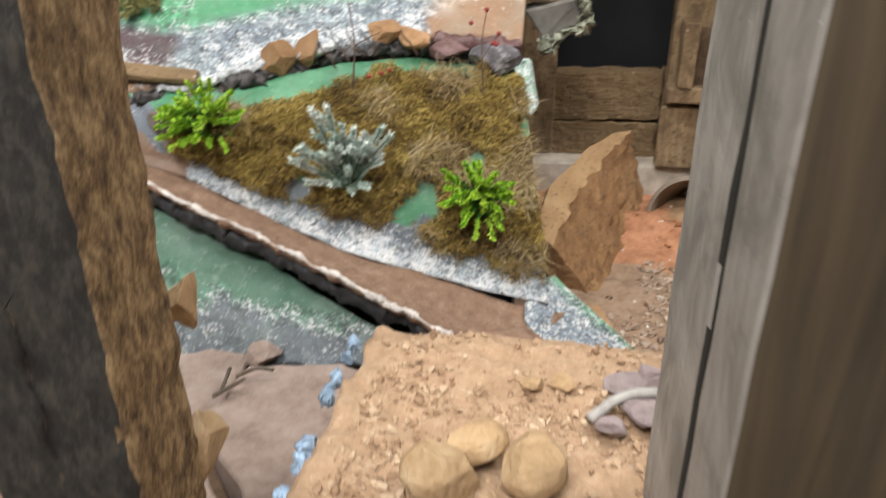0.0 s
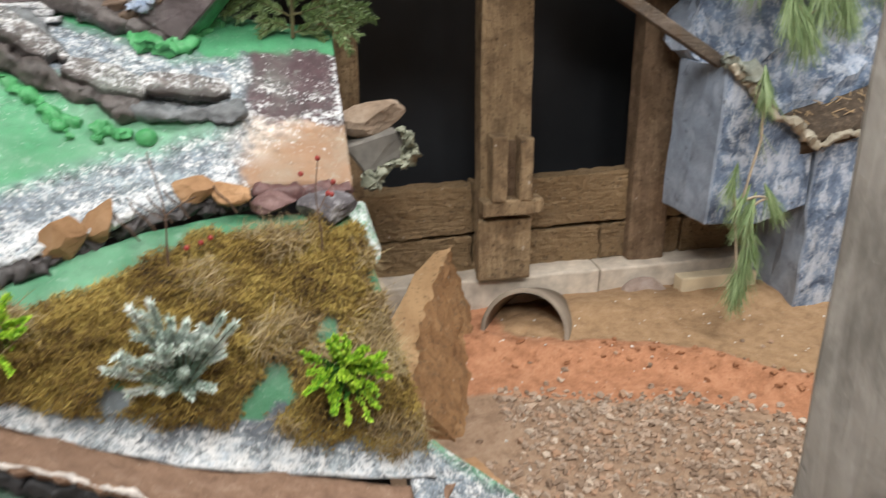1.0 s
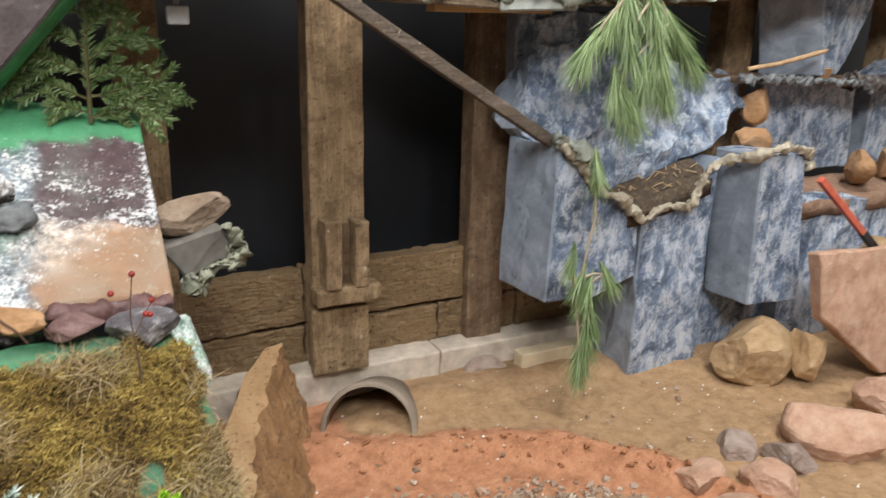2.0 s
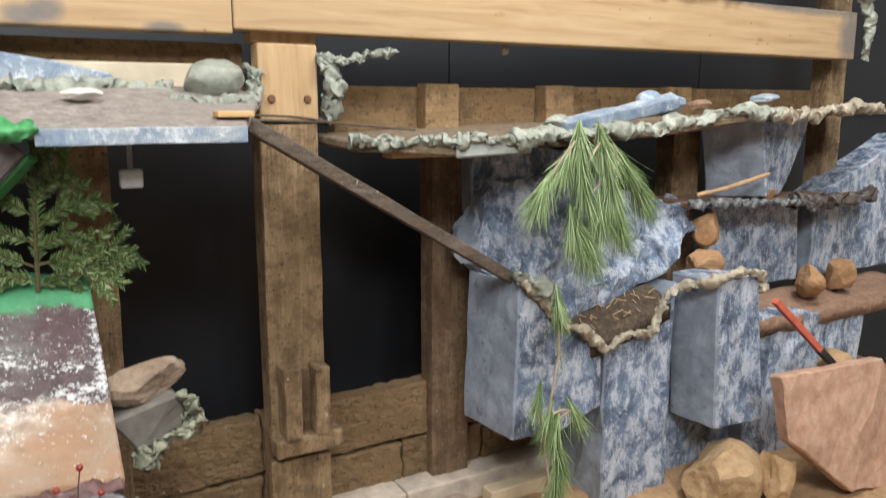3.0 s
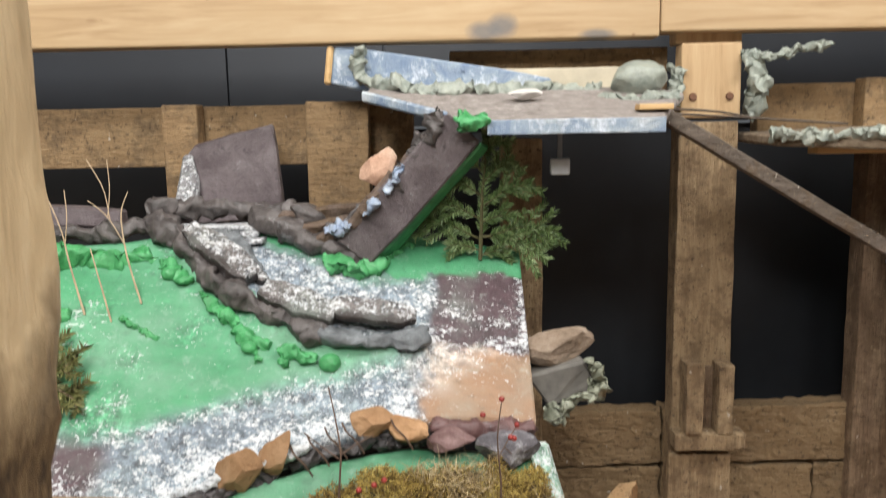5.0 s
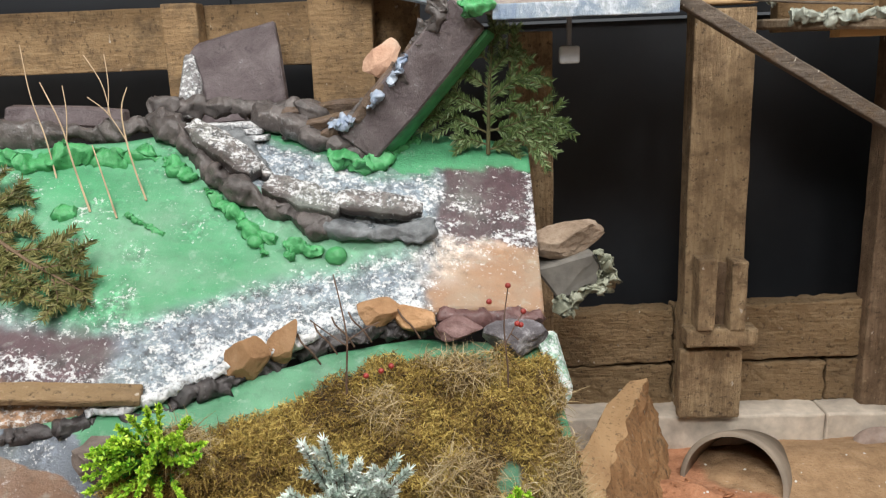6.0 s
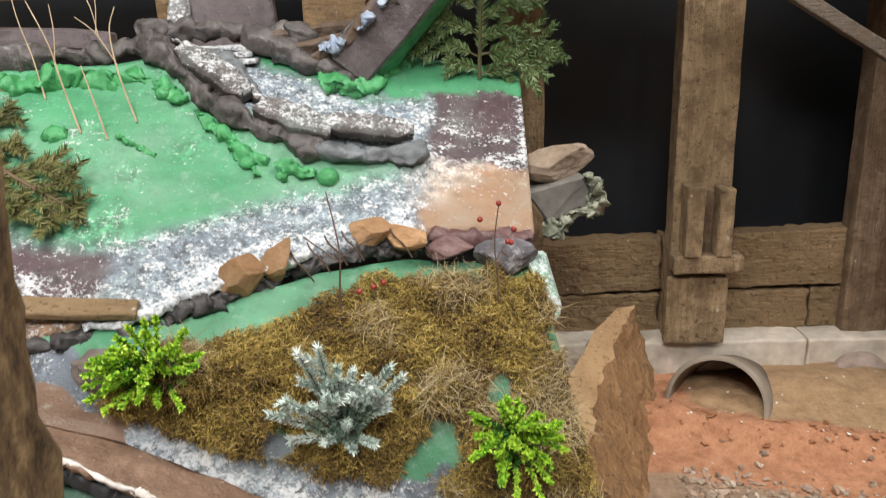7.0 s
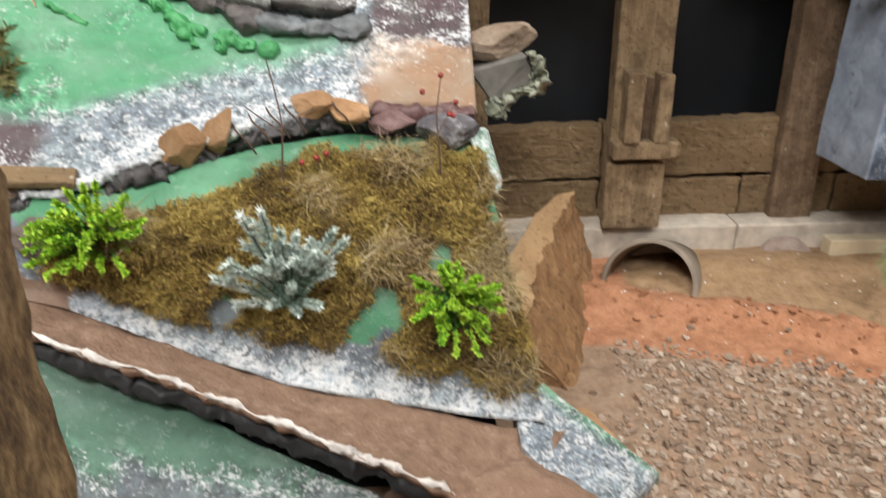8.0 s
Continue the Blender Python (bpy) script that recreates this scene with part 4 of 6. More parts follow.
def gravel_mat():
    w = Mat("mixed_gravel", 0.9)
    c = w.ramp(w.island(), (0.0, (0.20, 0.135, 0.095)), (0.3, (0.33, 0.24, 0.175)), (0.6, (0.43, 0.345, 0.275)), (0.82, (0.40, 0.24, 0.15)), (1.0, (0.62, 0.54, 0.45)))
    n = w.noise(260, 3, 0.6)
    w.colour(w.mix(w.ramp(n, (0.35, 0.0), (0.7, 0.35)), c, (0.2, 0.13, 0.08))).bump(n, 0.3, 0.001)
    return w.m


GRAVEL = gravel_mat()
CRUMB = leaf_mat("dirt_crumbs", (0.2, (0.22, 0.13, 0.075)), (0.5, (0.38, 0.25, 0.155)), (0.8, (0.55, 0.42, 0.29)), rough=0.95)


def gravel():
    rng = random.Random(12)
    verts, faces = [], []
    n = 0
    while n < 5200:
        x, y = rng.uniform(-0.2, 0.62), rng.uniform(-0.84, -0.2)
        d = y - ridge_y(x)
        keep = step(-0.065, -0.105, d) * (1 - step(0.42, 0.55, x))
        if x < -0.05:
            keep *= step(-0.42, -0.47, y)
        if rng.random() > keep + 0.015:
            continue
        n += 1
        r = rng.choice((0.002, 0.003, 0.004, 0.005, 0.006)) * rng.uniform(0.8, 1.25)
        pebble(verts, faces, Vector((x, y, ground_z(x, y))), r, rng)
    stuff_mesh("gravel", verts, faces, GRAVEL, "grey and pinkish gravel spread on the clay", "gravel")
    verts, faces = [], []
    for _ in range(170):
        x = rng.uniform(-0.1, 0.6)
        y = ridge_y(x) + rng.gauss(0.01, 0.025)
        pebble(verts, faces, Vector((x, y, ground_z(x, y))), rng.choice((0.0015, 0.002, 0.003, 0.003, 0.006)), rng)
    stuff_mesh("clay_clods", verts, faces, CLAY, "broken red clay clods along the bank", "clay")


def white_bits():
    rng = random.Random(33)
    verts, faces = [], []
    for _ in range(150):
        x, y = rng.uniform(-0.1, 0.75), rng.uniform(-0.55, -0.03)
        pebble(verts, faces, Vector((x, y, ground_z(x, y))), rng.choice((0.0012, 0.0016, 0.0024)), rng)
    stuff_mesh("white_bits", verts, faces, plain_mat("white_foam_crumb", (0.7, 0.68, 0.64), 0.7), "tiny white foam crumbs scattered on the soil", "crumbs")


dirt_ledge()
gravel()
white_bits()


def flagstones():
    shapes = (((-0.66, -0.655), (-0.545, -0.665), (-0.535, -0.78), (-0.60, -0.90), (-0.72, -0.80)),
              ((-0.535, -0.695), (-0.43, -0.672), (-0.375, -0.70), (-0.37, -0.86), (-0.46, -0.90), (-0.555, -0.80)),
              ((-0.46, -0.905), (-0.37, -0.865), (-0.36, -1.05), (-0.50, -1.06)),
              ((-0.565, -0.82), (-0.47, -0.91), (-0.51, -1.05), (-0.62, -0.96)))
    for k, s in enumerate(shapes):
        z = 0.368 + 0.006 * (k % 3)
        out = []
        for a, b in zip(s, s[1:] + s[:1]):
            for i in range(6):
                f = i / 6
                p = Vector((a[0] + (b[0] - a[0]) * f, a[1] + (b[1] - a[1]) * f, z))
                out.append(p + Vector((wob(p, 40, 0.006, k).x, wob(p, 40, 0.006, k).y, 0)))
        bm = prism_bm(out, 0.055, 1, 0.002, k, (0, 0, -1))
        solo("flagstone", bm, GREY_STONE, "flat pinkish-grey flagstone at the foot of the bank", "flagstone", "flagstones")
    rock("rock", (-0.525, -0.675, 0.378), (0.05, 0.045, 0.025), GREY_STONE, "small angular stone with green paint on its rim", 5)
    rock("rock", (-0.433, -1.002, 0.649), (0.032, 0.058, 0.046), TAN_STONE, "tan broken stone wedged beside the muddy post", 6, (0, 10, 0), flat=0.5)
    rock("rock", (-0.434, -1.002, 0.527), (0.030, 0.058, 0.060), TAN_STONE, "tan stone stuck beside the muddy post", 17, flat=0.5)
    for k, (x, y, s) in enumerate(((-0.258, -1.045, (0.051, 0.044, 0.044)), (-0.238, -1.015, (0.044, 0.032, 0.032)), (-0.200, -1.03, (0.053, 0.044, 0.044)))):
        rock("rock", (x, y, 0.565), s, TAN_STONE, "smooth tan river stone on the dirt ledge", 20 + k, (0, 0, 40 * k), group="ledge stones", flat=0.2)
    purple = stone_mat("purple_grey_stone", (0.16, 0.12, 0.12), (0.28, 0.22, 0.22), (0.40, 0.34, 0.33))
    for k, (x, y, s) in enumerate(((-0.138, -0.925, (0.035, 0.03, 0.018)), (-0.125, -0.955, (0.03, 0.04, 0.02)), (-0.118, -0.915, (0.03, 0.03, 0.02)), (-0.15, -0.975, (0.026, 0.02, 0.012)))):
        rock("rock", (x, y, 0.557), s, purple, "flaky purple-grey stone on the dirt ledge", 30 + k, (0, 0, 50 * k), group="ledge stones")
    rock("rock", (-0.205, -0.935, 0.556), (0.022, 0.016, 0.012), TAN_STONE, "small pale chip on the dirt ledge", 37)
    rock("rock", (-0.182, -0.93, 0.557), (0.02, 0.016, 0.015), TAN_STONE, "small pale chip on the dirt ledge", 38)
    block = solo("wood_block", box_bm((-0.092, -0.905, 0.548), (-0.06, -0.882, 0.568), 0, 0, 0, 0.002), PINE, "small pale pine offcut lying on the ledge", "wood block")
    for k, line in enumerate((((-0.545, -0.775, 0.388), (-0.52, -0.745, 0.392)), ((-0.535, -0.735, 0.386), (-0.515, -0.725, 0.392), (-0.495, -0.722, 0.39)), ((-0.548, -0.72, 0.386), (-0.54, -0.762, 0.388)))):
        bm = bmesh.new()
        add_tube(bm, smooth_line(line, 10), 0.0022, 7, 0.3, k)
        solo("twig", bm, BRACE, "short dark twig lying on the flagstones", "twig", "flagstone twigs", smooth=True)
    bm = bmesh.new()
    add_tube(bm, smooth_line([(-0.165, -0.975, 0.561), (-0.14, -0.95, 0.564), (-0.105, -0.945, 0.566), (-0.08, -0.96, 0.563)], 14), 0.004, 7, 0.3)
    solo("stick", bm, GREY_UP, "short grey stick lying on the dirt ledge", "stick", smooth=True)


flagstones()


# ---- foot of the wall ----
def foot():
    bm = box_bm((-0.32, 0.002, 0.29), (0.232, 0.13, 0.386), 0.02, 0.003, 61, 0.004)
    solo("foundation", bm, CONCRETE, "chipped pale concrete footing under the planks", "footing", "footings", kind="structure")
    bm = box_bm((0.236, 0.006, 0.29), (0.86, 0.13, 0.384), 0.02, 0.003, 62, 0.004)
    solo("foundation", bm, CONCRETE, "chipped pale concrete footing under the planks", "footing", "footings", kind="structure")
    solo("wood_block", box_bm((0.375, -0.05, 0.32), (0.53, -0.018, 0.374), 0.05, 0.001, 63, 0.003), plain_mat("cream_wood", (0.62, 0.52, 0.36), 0.7, 0.12, 40, 0.2), "cream-painted wood block at the foot of the wall", "wood block")
    rock("rock", (0.315, -0.02, 0.345), (0.09, 0.05, 0.05), GREY_STONE, "brown rounded stone against the footing", 64)
    # pipe
    ax = Vector((0.5, 0.87, -0.42)).normalized()
    c = Vector((0.045, -0.125, 0.338))
    side = Vector((ax.y, -ax.x, 0)).normalized()
    up = side.cross(ax)
    bm = bmesh.new()
    rings = []
    for d, r in ((0, 0.069), (0, 0.0755), (0.002, 0.077), (0.15, 0.077), (0.15, 0.070), (0.0015, 0.0695)):
        rings.append([bm.verts.new(c + ax * d + (side * math.cos(6.2832 * k / 56) + up * math.sin(6.2832 * k / 56)) * r) for k in range(56)])
    for a, b in zip(rings, rings[1:]):
        for k in range(56):
            bm.faces.new((a[k], a[(k + 1) % 56], b[(k + 1) % 56], b[k]))
    solo("pipe", bm, PIPE, "dusty grey-brown plastic pipe half buried in sand", "pipe", smooth=True)
    rock("sand_drift", (0.075, -0.085, 0.312), (0.13, 0.16, 0.055), GROUND_SAND, "brown sand drifted into the pipe mouth", 73, (0, 0, -30), "sand", flat=0.1)
    # split log against the moss bank
    secs = ((0.0, (-0.082, 0.0, 0.452), (-0.057, 0.0, 0.455), (-0.022, -0.005, 0.33), (-0.115, 0.0, 0.33)),
            (0.3, (-0.132, -0.075, 0.446), (-0.095, -0.09, 0.438), (-0.038, -0.11, 0.325), (-0.15, -0.07, 0.325)),
            (0.65, (-0.198, -0.215, 0.425), (-0.160, -0.24, 0.415), (-0.078, -0.24, 0.318), (-0.21, -0.2, 0.32)),
            (1.0, (-0.215, -0.34, 0.40), (-0.185, -0.36, 0.385), (-0.118, -0.38, 0.312), (-0.225, -0.34, 0.312)))
    bm = bmesh.new()
    rows = []
    n, m = 44, 10
    for i in range(n + 1):
        u = i / n
        cor = [Vector(lerp_line([(s[0], *s[1 + q]) for s in secs], u)) for q in range(4)]
        ring = []
        for q in range(4):
            for k in range(m):
                p = cor[q].lerp(cor[(q + 1) % 4], k / m)
                amp = 0.002 if q == 0 else 0.007
                p += wob(p, 30, amp, 5) + wob(p, 100, amp * 0.5, 6)
                if q == 1:
                    p += Vector((0.007, 0, 0)) * noise.noise(Vector((p.x * 20, p.y * 20, p.z * 140)))
                ring.append(bm.verts.new(p))
        rows.append(ring)
    k4 = 4 * m
    for a, b in zip(rows, rows[1:]):
        for k in range(k4):
            f = bm.faces.new((a[k], a[(k + 1) % k4], b[(k + 1) % k4], b[k]))
            f.material_index = 1 if k < m else 0
    bm.faces.new(rows[0][::-1])
    bm.faces.new(rows[-1])
    pale_face = wood_mat("pale_split_face", (0.30, 0.17, 0.08), (0.42, 0.26, 0.13), (0.52, 0.35, 0.19), (20, 8, 20), 0.1, bump=0.3)
    solo("split_log", bm, [wood_mat("split_orange_wood", (0.17, 0.085, 0.035), (0.31, 0.165, 0.07), (0.42, 0.25, 0.12), (25, 25, 25), 0.15, bump=1.0), pale_face], "split orange-brown log slab leaning beside the mossy bank", "log")
    # painted corner slab at the end of the track
    out = [(-0.222, -0.508, 0.406), (-0.185, -0.492, 0.412), (-0.12, -0.525, 0.368), (-0.065, -0.556, 0.335), (-0.11, -0.60, 0.335), (-0.16, -0.622, 0.35), (-0.222, -0.575, 0.392)]
    bm = prism_bm(out, 0.06, 3, 0.003, 9, (0.05, 0.1, -1))
    coat_layers(bm, lambda v: ((0.10, 0.28, 0.15), 0.35) if v.co.y > -0.50 - 0.46 * (v.co.x + 0.185) - 0.012 else (C_GREY, 0.42))
    solo("painted_slab", bm, PAINT, "grey and white painted foam corner with a green rim", "foam slab")
    rock("earth_mound", (-0.25, -0.63, 0.345), (0.24, 0.16, 0.10), ROAD, "brown earth mound filling the end of the dirt track", 72, category="earth", flat=0.15)
    rock("rock", (-0.135, -0.475, 0.335), (0.07, 0.1, 0.03), ORANGE_STONE, "flat tan stone beside the painted corner", 71, (0, 0, 30))


foot()


# ---- foam beads, stones and boards on the hillside ----
def on_deck(x, y, up=0.0):
    return Vector((x, y, deck_z(x, y) + up))


def hillside_trim():
    # river-side ridge of squeezed foam with pale slabs pressed in
    ridge = thing("foam_ridge", on_deck(-0.55, -0.24), "grey-brown foam ridge with white-brushed slabs along the river", "foam ridge")
    pts = [on_deck(x, y, 0.012) for x, y in ((-0.735, -0.150), (-0.70, -0.176), (-0.66, -0.204), (-0.62, -0.228), (-0.588, -0.247), (-0.53, -0.265), (-0.49, -0.270))]
    part("bead", bead_bm(pts, 0.016, 90, 3, 0.6, 20), GOOP_DARK, ridge, "", True)
    pts = [on_deck(x, y, 0.013) for x, y in ((-0.51, -0.262), (-0.47, -0.268), (-0.42, -0.268), (-0.374, -0.259))]
    part("bead", bead_bm(pts, 0.018, 40, 5, 0.45, 20), GOOP_GREY, ridge, "slate-grey foam bead", True)
    for seed, r, line in ((9, 0.009, ((-0.665, -0.148), (-0.635, -0.150), (-0.61, -0.168), (-0.584, -0.198))), (10, 0.007, ((-0.69, -0.150), (-0.655, -0.165), (-0.63, -0.188))), (12, 0.006, ((-0.57, -0.216), (-0.52, -0.238), (-0.45, -0.246), (-0.385, -0.240)))):
        part("bead", bead_bm([on_deck(x, y, 0.006) for x, y in line], r, 40, seed, 0.6, 12), GOOP_GREY, ridge, "slate-grey foam bead", True)

    def slab(p, q, width, thick, up, seed):
        """A broken plate from p to q on the slope: white-brushed on top, dark on its broken sides."""
        p, q = on_deck(*p, up), on_deck(*q, up)
        along, out = (q - p).normalized(), Vector((0.1627, -0.749, 1)).normalized()
        across = out.cross(along).normalized()
        m = Matrix((along, across, along.cross(across))).transposed().to_4x4()
        m.translation = p
        length = (q - p).length
        bm = box_bm((0, -width / 2, -thick), (length, width / 2, 0), 0.005, 0.0022, seed, 0.003)
        for v in bm.verts:
            end = min(v.co.x, length - v.co.x)
            v.co.y *= 0.72 + 0.28 * step(0, 0.025, end) + 0.25 * noise.noise(Vector((v.co.x * 45, seed, 0)))
            v.co.z += 0.004 * noise.noise(Vector((v.co.x * 30, v.co.y * 60, seed)))
        coat_layers(bm, lambda v: ((0.13, 0.115, 0.11), 0.42 + 0.2 * noise.noise(v.co * 60)) if v.co.z > -0.005 and v.co.y > -0.3 * width else ((0.05, 0.04, 0.037), 0.12))
        bm.transform(m)
        part("slab", bm, PAINT, ridge, "white-brushed broken slab")

    slab((-0.684, -0.174), (-0.590, -0.229), 0.034, 0.022, 0.038, 70)
    slab((-0.650, -0.160), (-0.578, -0.213), 0.018, 0.014, 0.020, 71)
    slab((-0.574, -0.243), (-0.482, -0.263), 0.038, 0.022, 0.040, 72)
    slab((-0.560, -0.222), (-0.470, -0.244), 0.012, 0.012, 0.020, 73)
    slab((-0.489, -0.254), (-0.386, -0.252), 0.034, 0.012, 0.040, 74)
    # bright green foam at the ridge's foot and along the back
    green = thing("green_beads", on_deck(-0.55, -0.27), "bright green foam beads along the ridge foot", "foam beads")
    for seed, r, line in ((61, 0.009, ((-0.715, -0.192), (-0.695, -0.202), (-0.672, -0.218))), (62, 0.009, ((-0.655, -0.232), (-0.63, -0.244), (-0.605, -0.262))), (63, 0.010, ((-0.602, -0.266), (-0.585, -0.278), (-0.56, -0.282))), (64, 0.009, ((-0.55, -0.283), (-0.53, -0.288), (-0.505, -0.288))), (65, 0.005, ((-0.545, -0.293), (-0.535, -0.302))), (66, 0.005, ((-0.575, -0.287), (-0.57, -0.300)))):
        part("bead", bead_bm([on_deck(x, y, 0.004) for x, y in line], r, 26, seed, 0.8), GREEN_GOOP, green, "", True)
    for k, (x, y, r) in enumerate(((-0.487, -0.291, 0.013), (-0.583, -0.286, 0.010), (-0.70, -0.21, 0.010))):
        bm = bmesh.new()
        add_rock(bm, on_deck(x, y, 0.004), (2 * r, 2 * r, 1.8 * r), 66 + k, 3, flat=0.05)
        part("blob", bm, GREEN_GOOP, green, "", True)
    dab = thing("green_dabs", on_deck(-0.75, -0.28), "small green foam dabs dropped on the meadow", "foam beads")
    part("bead", bead_bm([on_deck(x, y, 0.002) for x, y in ((-0.738, -0.270), (-0.715, -0.281), (-0.688, -0.289))], 0.0035, 26, 67, 0.8), GREEN_GOOP, dab, "", True)
    part("bead", bead_bm([on_deck(x, y, 0.004) for x, y in ((-0.818, -0.277), (-0.806, -0.279), (-0.797, -0.275))], 0.008, 26, 68, 0.8), GREEN_GOOP, dab, "", True)
    back = thing("green_beads", on_deck(-0.85, -0.2), "bright green foam beads along the meadow's back edge", "foam beads")
    part("bead", bead_bm([on_deck(x, lerp_line(BACK, x)[0] - 0.018 - 0.008 * (i % 2), 0.004) for i, x in enumerate((-1.1, -1.0, -0.93, -0.87, -0.81, -0.76, -0.73))], 0.014, 60, 11, 0.8, 12), GREEN_GOOP, back, "", True)
    part("bead", bead_bm([on_deck(x, y, 0.004) for x, y in ((-0.51, -0.158), (-0.485, -0.168), (-0.46, -0.168), (-0.435, -0.155), (-0.42, -0.125), (-0.40, -0.118))], 0.012, 36, 12, 0.9, 12), GREEN_GOOP, back, "", True)
    # brown lumps behind the meadow
    brown = thing("brown_foam_lumps", on_deck(-0.85, -0.17), "lumpy glossy brown foam along the back of the hill", "foam ridge")
    part("bead", bead_bm([on_deck(x, y, z) for x, y, z in ((-1.15, -0.222, 0.006), (-1.0, -0.202, 0.008), (-0.9, -0.188, 0.006), (-0.80, -0.165, 0.008), (-0.74, -0.150, 0.010), (-0.71, -0.14, 0.01))], 0.017, 90, 14, 0.5, 14), GOOP_DARK, brown, "", True)
    for k, (x, y, up, r) in enumerate(((-0.588, -0.128, 0.018, 0.026), (-0.558, -0.136, 0.016, 0.024), (-0.53, -0.146, 0.012, 0.022), (-0.50, -0.150, 0.012, 0.018), (-0.535, -0.125, 0.032, 0.020), (-0.475, -0.154, 0.006, 0.014))):
        bm = bmesh.new()
        add_rock(bm, on_deck(x, y, up), (2.7 * r, 1.8 * r, 1.5 * r), 80 + k, 4, (0, 22, 0), 0.2)
        part("lump", bm, GOOP_DARK, brown, "", True)
    part("bead", bead_bm([on_deck(x, y, z) for x, y, z in ((-0.76, -0.11, 0.0), (-0.70, -0.10, -0.004), (-0.63, -0.09, -0.006), (-0.56, -0.075, -0.008))], 0.014, 40, 16, 0.6, 14), GOOP_DARK, brown, "", True)
    head = thing("white_slab", (-0.655, -0.13, 0.885), "white-brushed layered slab at the river's head", "foam slab")
    for k, (x0, x1, y0, y1, z) in enumerate(((-0.722, -0.592, -0.158, -0.11, 0.876), (-0.716, -0.600, -0.148, -0.105, 0.884), (-0.726, -0.590, -0.140, -0.10, 0.892))):
        bm = box_bm((x0, y0, z - 0.007), (x1, y1, z), 0.007, 0.0018, 77 + k, 0.002)
        coat_layers(bm, lambda v: ((0.24, 0.24, 0.25), 0.5 + 0.25 * noise.noise(v.co * 40)))
        part("layer", bm, PAINT, head)
    solo("foam_slab", prism_bm([(-0.945, -0.15, 0.895), (-0.945, -0.14, 0.925), (-0.79, -0.13, 0.915), (-0.79, -0.14, 0.89)], 0.03, 2, 0.004, 4), PURPLE, "purple-brown foam strip behind the meadow", "foam slab")

    # front lip of the upper slope
    lip = thing("edge_foam", on_deck(-0.45, -0.36), "dark foam lip with white paint under the river bank", "foam ridge")
    line = [on_deck(x, lerp_line(FRONT, x)[0] + 0.0, -0.018) for x in (-0.80, -0.72, -0.66, -0.60, -0.53, -0.46, -0.40, -0.33, -0.26)]
    part("bead", bead_bm(line, 0.011, 110, 21, 0.9, 14), goop_mat("dark_bank_foam", (0.016, 0.015, 0.016), (0.075, 0.066, 0.066), 0.15), lip, "", True)
    line = [on_deck(x, lerp_line(FRONT, x)[0] - 0.004, 0.0) for x in (-0.71, -0.66, -0.62, -0.58, -0.54, -0.50)]
    bm = bead_bm(line, 0.006, 50, 22, 0.5, 10)
    coat_layers(bm, lambda v: ((0.3, 0.3, 0.3), 0.75))
    part("snow_rim", bm, PAINT, lip, "white painted rim", True)
    line = [on_deck(x, lerp_line(FRONT, x)[0] - 0.006, -0.006) for x in (-0.36, -0.32, -0.28, -0.25)]
    part("bead", bead_bm(line, 0.014, 40, 23, 0.5, 12), goop_mat("maroon_foam_bead", (0.07, 0.035, 0.035), (0.17, 0.09, 0.085), 0.35), lip, "maroon foam bead", True)
    tan = "tan flat stone set in the river bank"
    rock("rock", on_deck(-0.566, -0.418, 0.008), (0.052, 0.022, 0.062), ORANGE_STONE, tan, 41, (10, 10, 20), group="bank stones")
    rock("rock", on_deck(-0.533, -0.394, 0.004), (0.034, 0.022, 0.072), ORANGE_STONE, tan, 42, (0, 30, 0), group="bank stones")
    rock("rock", on_deck(-0.434, -0.346, 0.002), (0.066, 0.036, 0.030), ORANGE_STONE, tan, 43, (20, -5, 10), group="bank stones")
    rock("rock", on_deck(-0.396, -0.346, 0.002), (0.060, 0.036, 0.030), ORANGE_STONE, tan, 44, (15, 5, -10), group="bank stones")
    rock("rock", on_deck(-0.282, -0.343, -0.012), (0.078, 0.045, 0.05), DARK_STONE, "dark speckled stone with white edges in the bank", 45, (0, 5, 0))
    rock("rock", on_deck(-0.345, -0.345, -0.006), (0.06, 0.035, 0.03), stone_mat("wine_red_stone", (0.08, 0.04, 0.04), (0.16, 0.09, 0.085), (0.3, 0.2, 0.19)), "wine-red stone set in the river bank", 46, (0, -8, 0))
    # timber curb at the left foot
    solo("edge_timber", box_bm((-0.36, -0.013, -0.005), (0.0, 0.010, 0.005), 0.008, 0.0012, 5, 0.002, pose(-0.660, -0.460, 0.651, 28, 7, 11)), OLD_FLAT, "weathered brown strip along the bank", "wood strip")
    rock("rock", (-0.68, -0.50, 0.60), (0.09, 0.05, 0.045), stone_mat("brown_lump_stone", (0.06, 0.045, 0.04), (0.13, 0.10, 0.085), (0.24, 0.2, 0.18)), "dark brown lumpy stone on the bank", 47, (0, 20, 0))
    # bark pieces past the right edge
    bark = thing("layered_stone", (-0.2, -0.2, 0.72), "layered brown and grey stone stack past the hill's edge", "stone stack")
    bm = bmesh.new()
    add_rock(bm, (-0.203, -0.195, 0.740), (0.115, 0.06, 0.068), 51, 5, (0, -10, 0), 0.5)
    part("upper_stone", bm, stone_mat("brown_grey_bark_stone", (0.13, 0.09, 0.06), (0.26, 0.19, 0.135), (0.40, 0.32, 0.245)), bark)
    bm = prism_bm([(-0.252, -0.225, 0.705), (-0.178, -0.225, 0.722), (-0.166, -0.225, 0.70), (-0.172, -0.225, 0.672), (-0.222, -0.225, 0.662)], 0.06, 2, 0.003, 6)
    part("lower_slab", bm, plain_mat("grey_foam_slab", (0.14, 0.13, 0.115), 0.8, 0.3, 40, 0.5), bark, "grey slab")
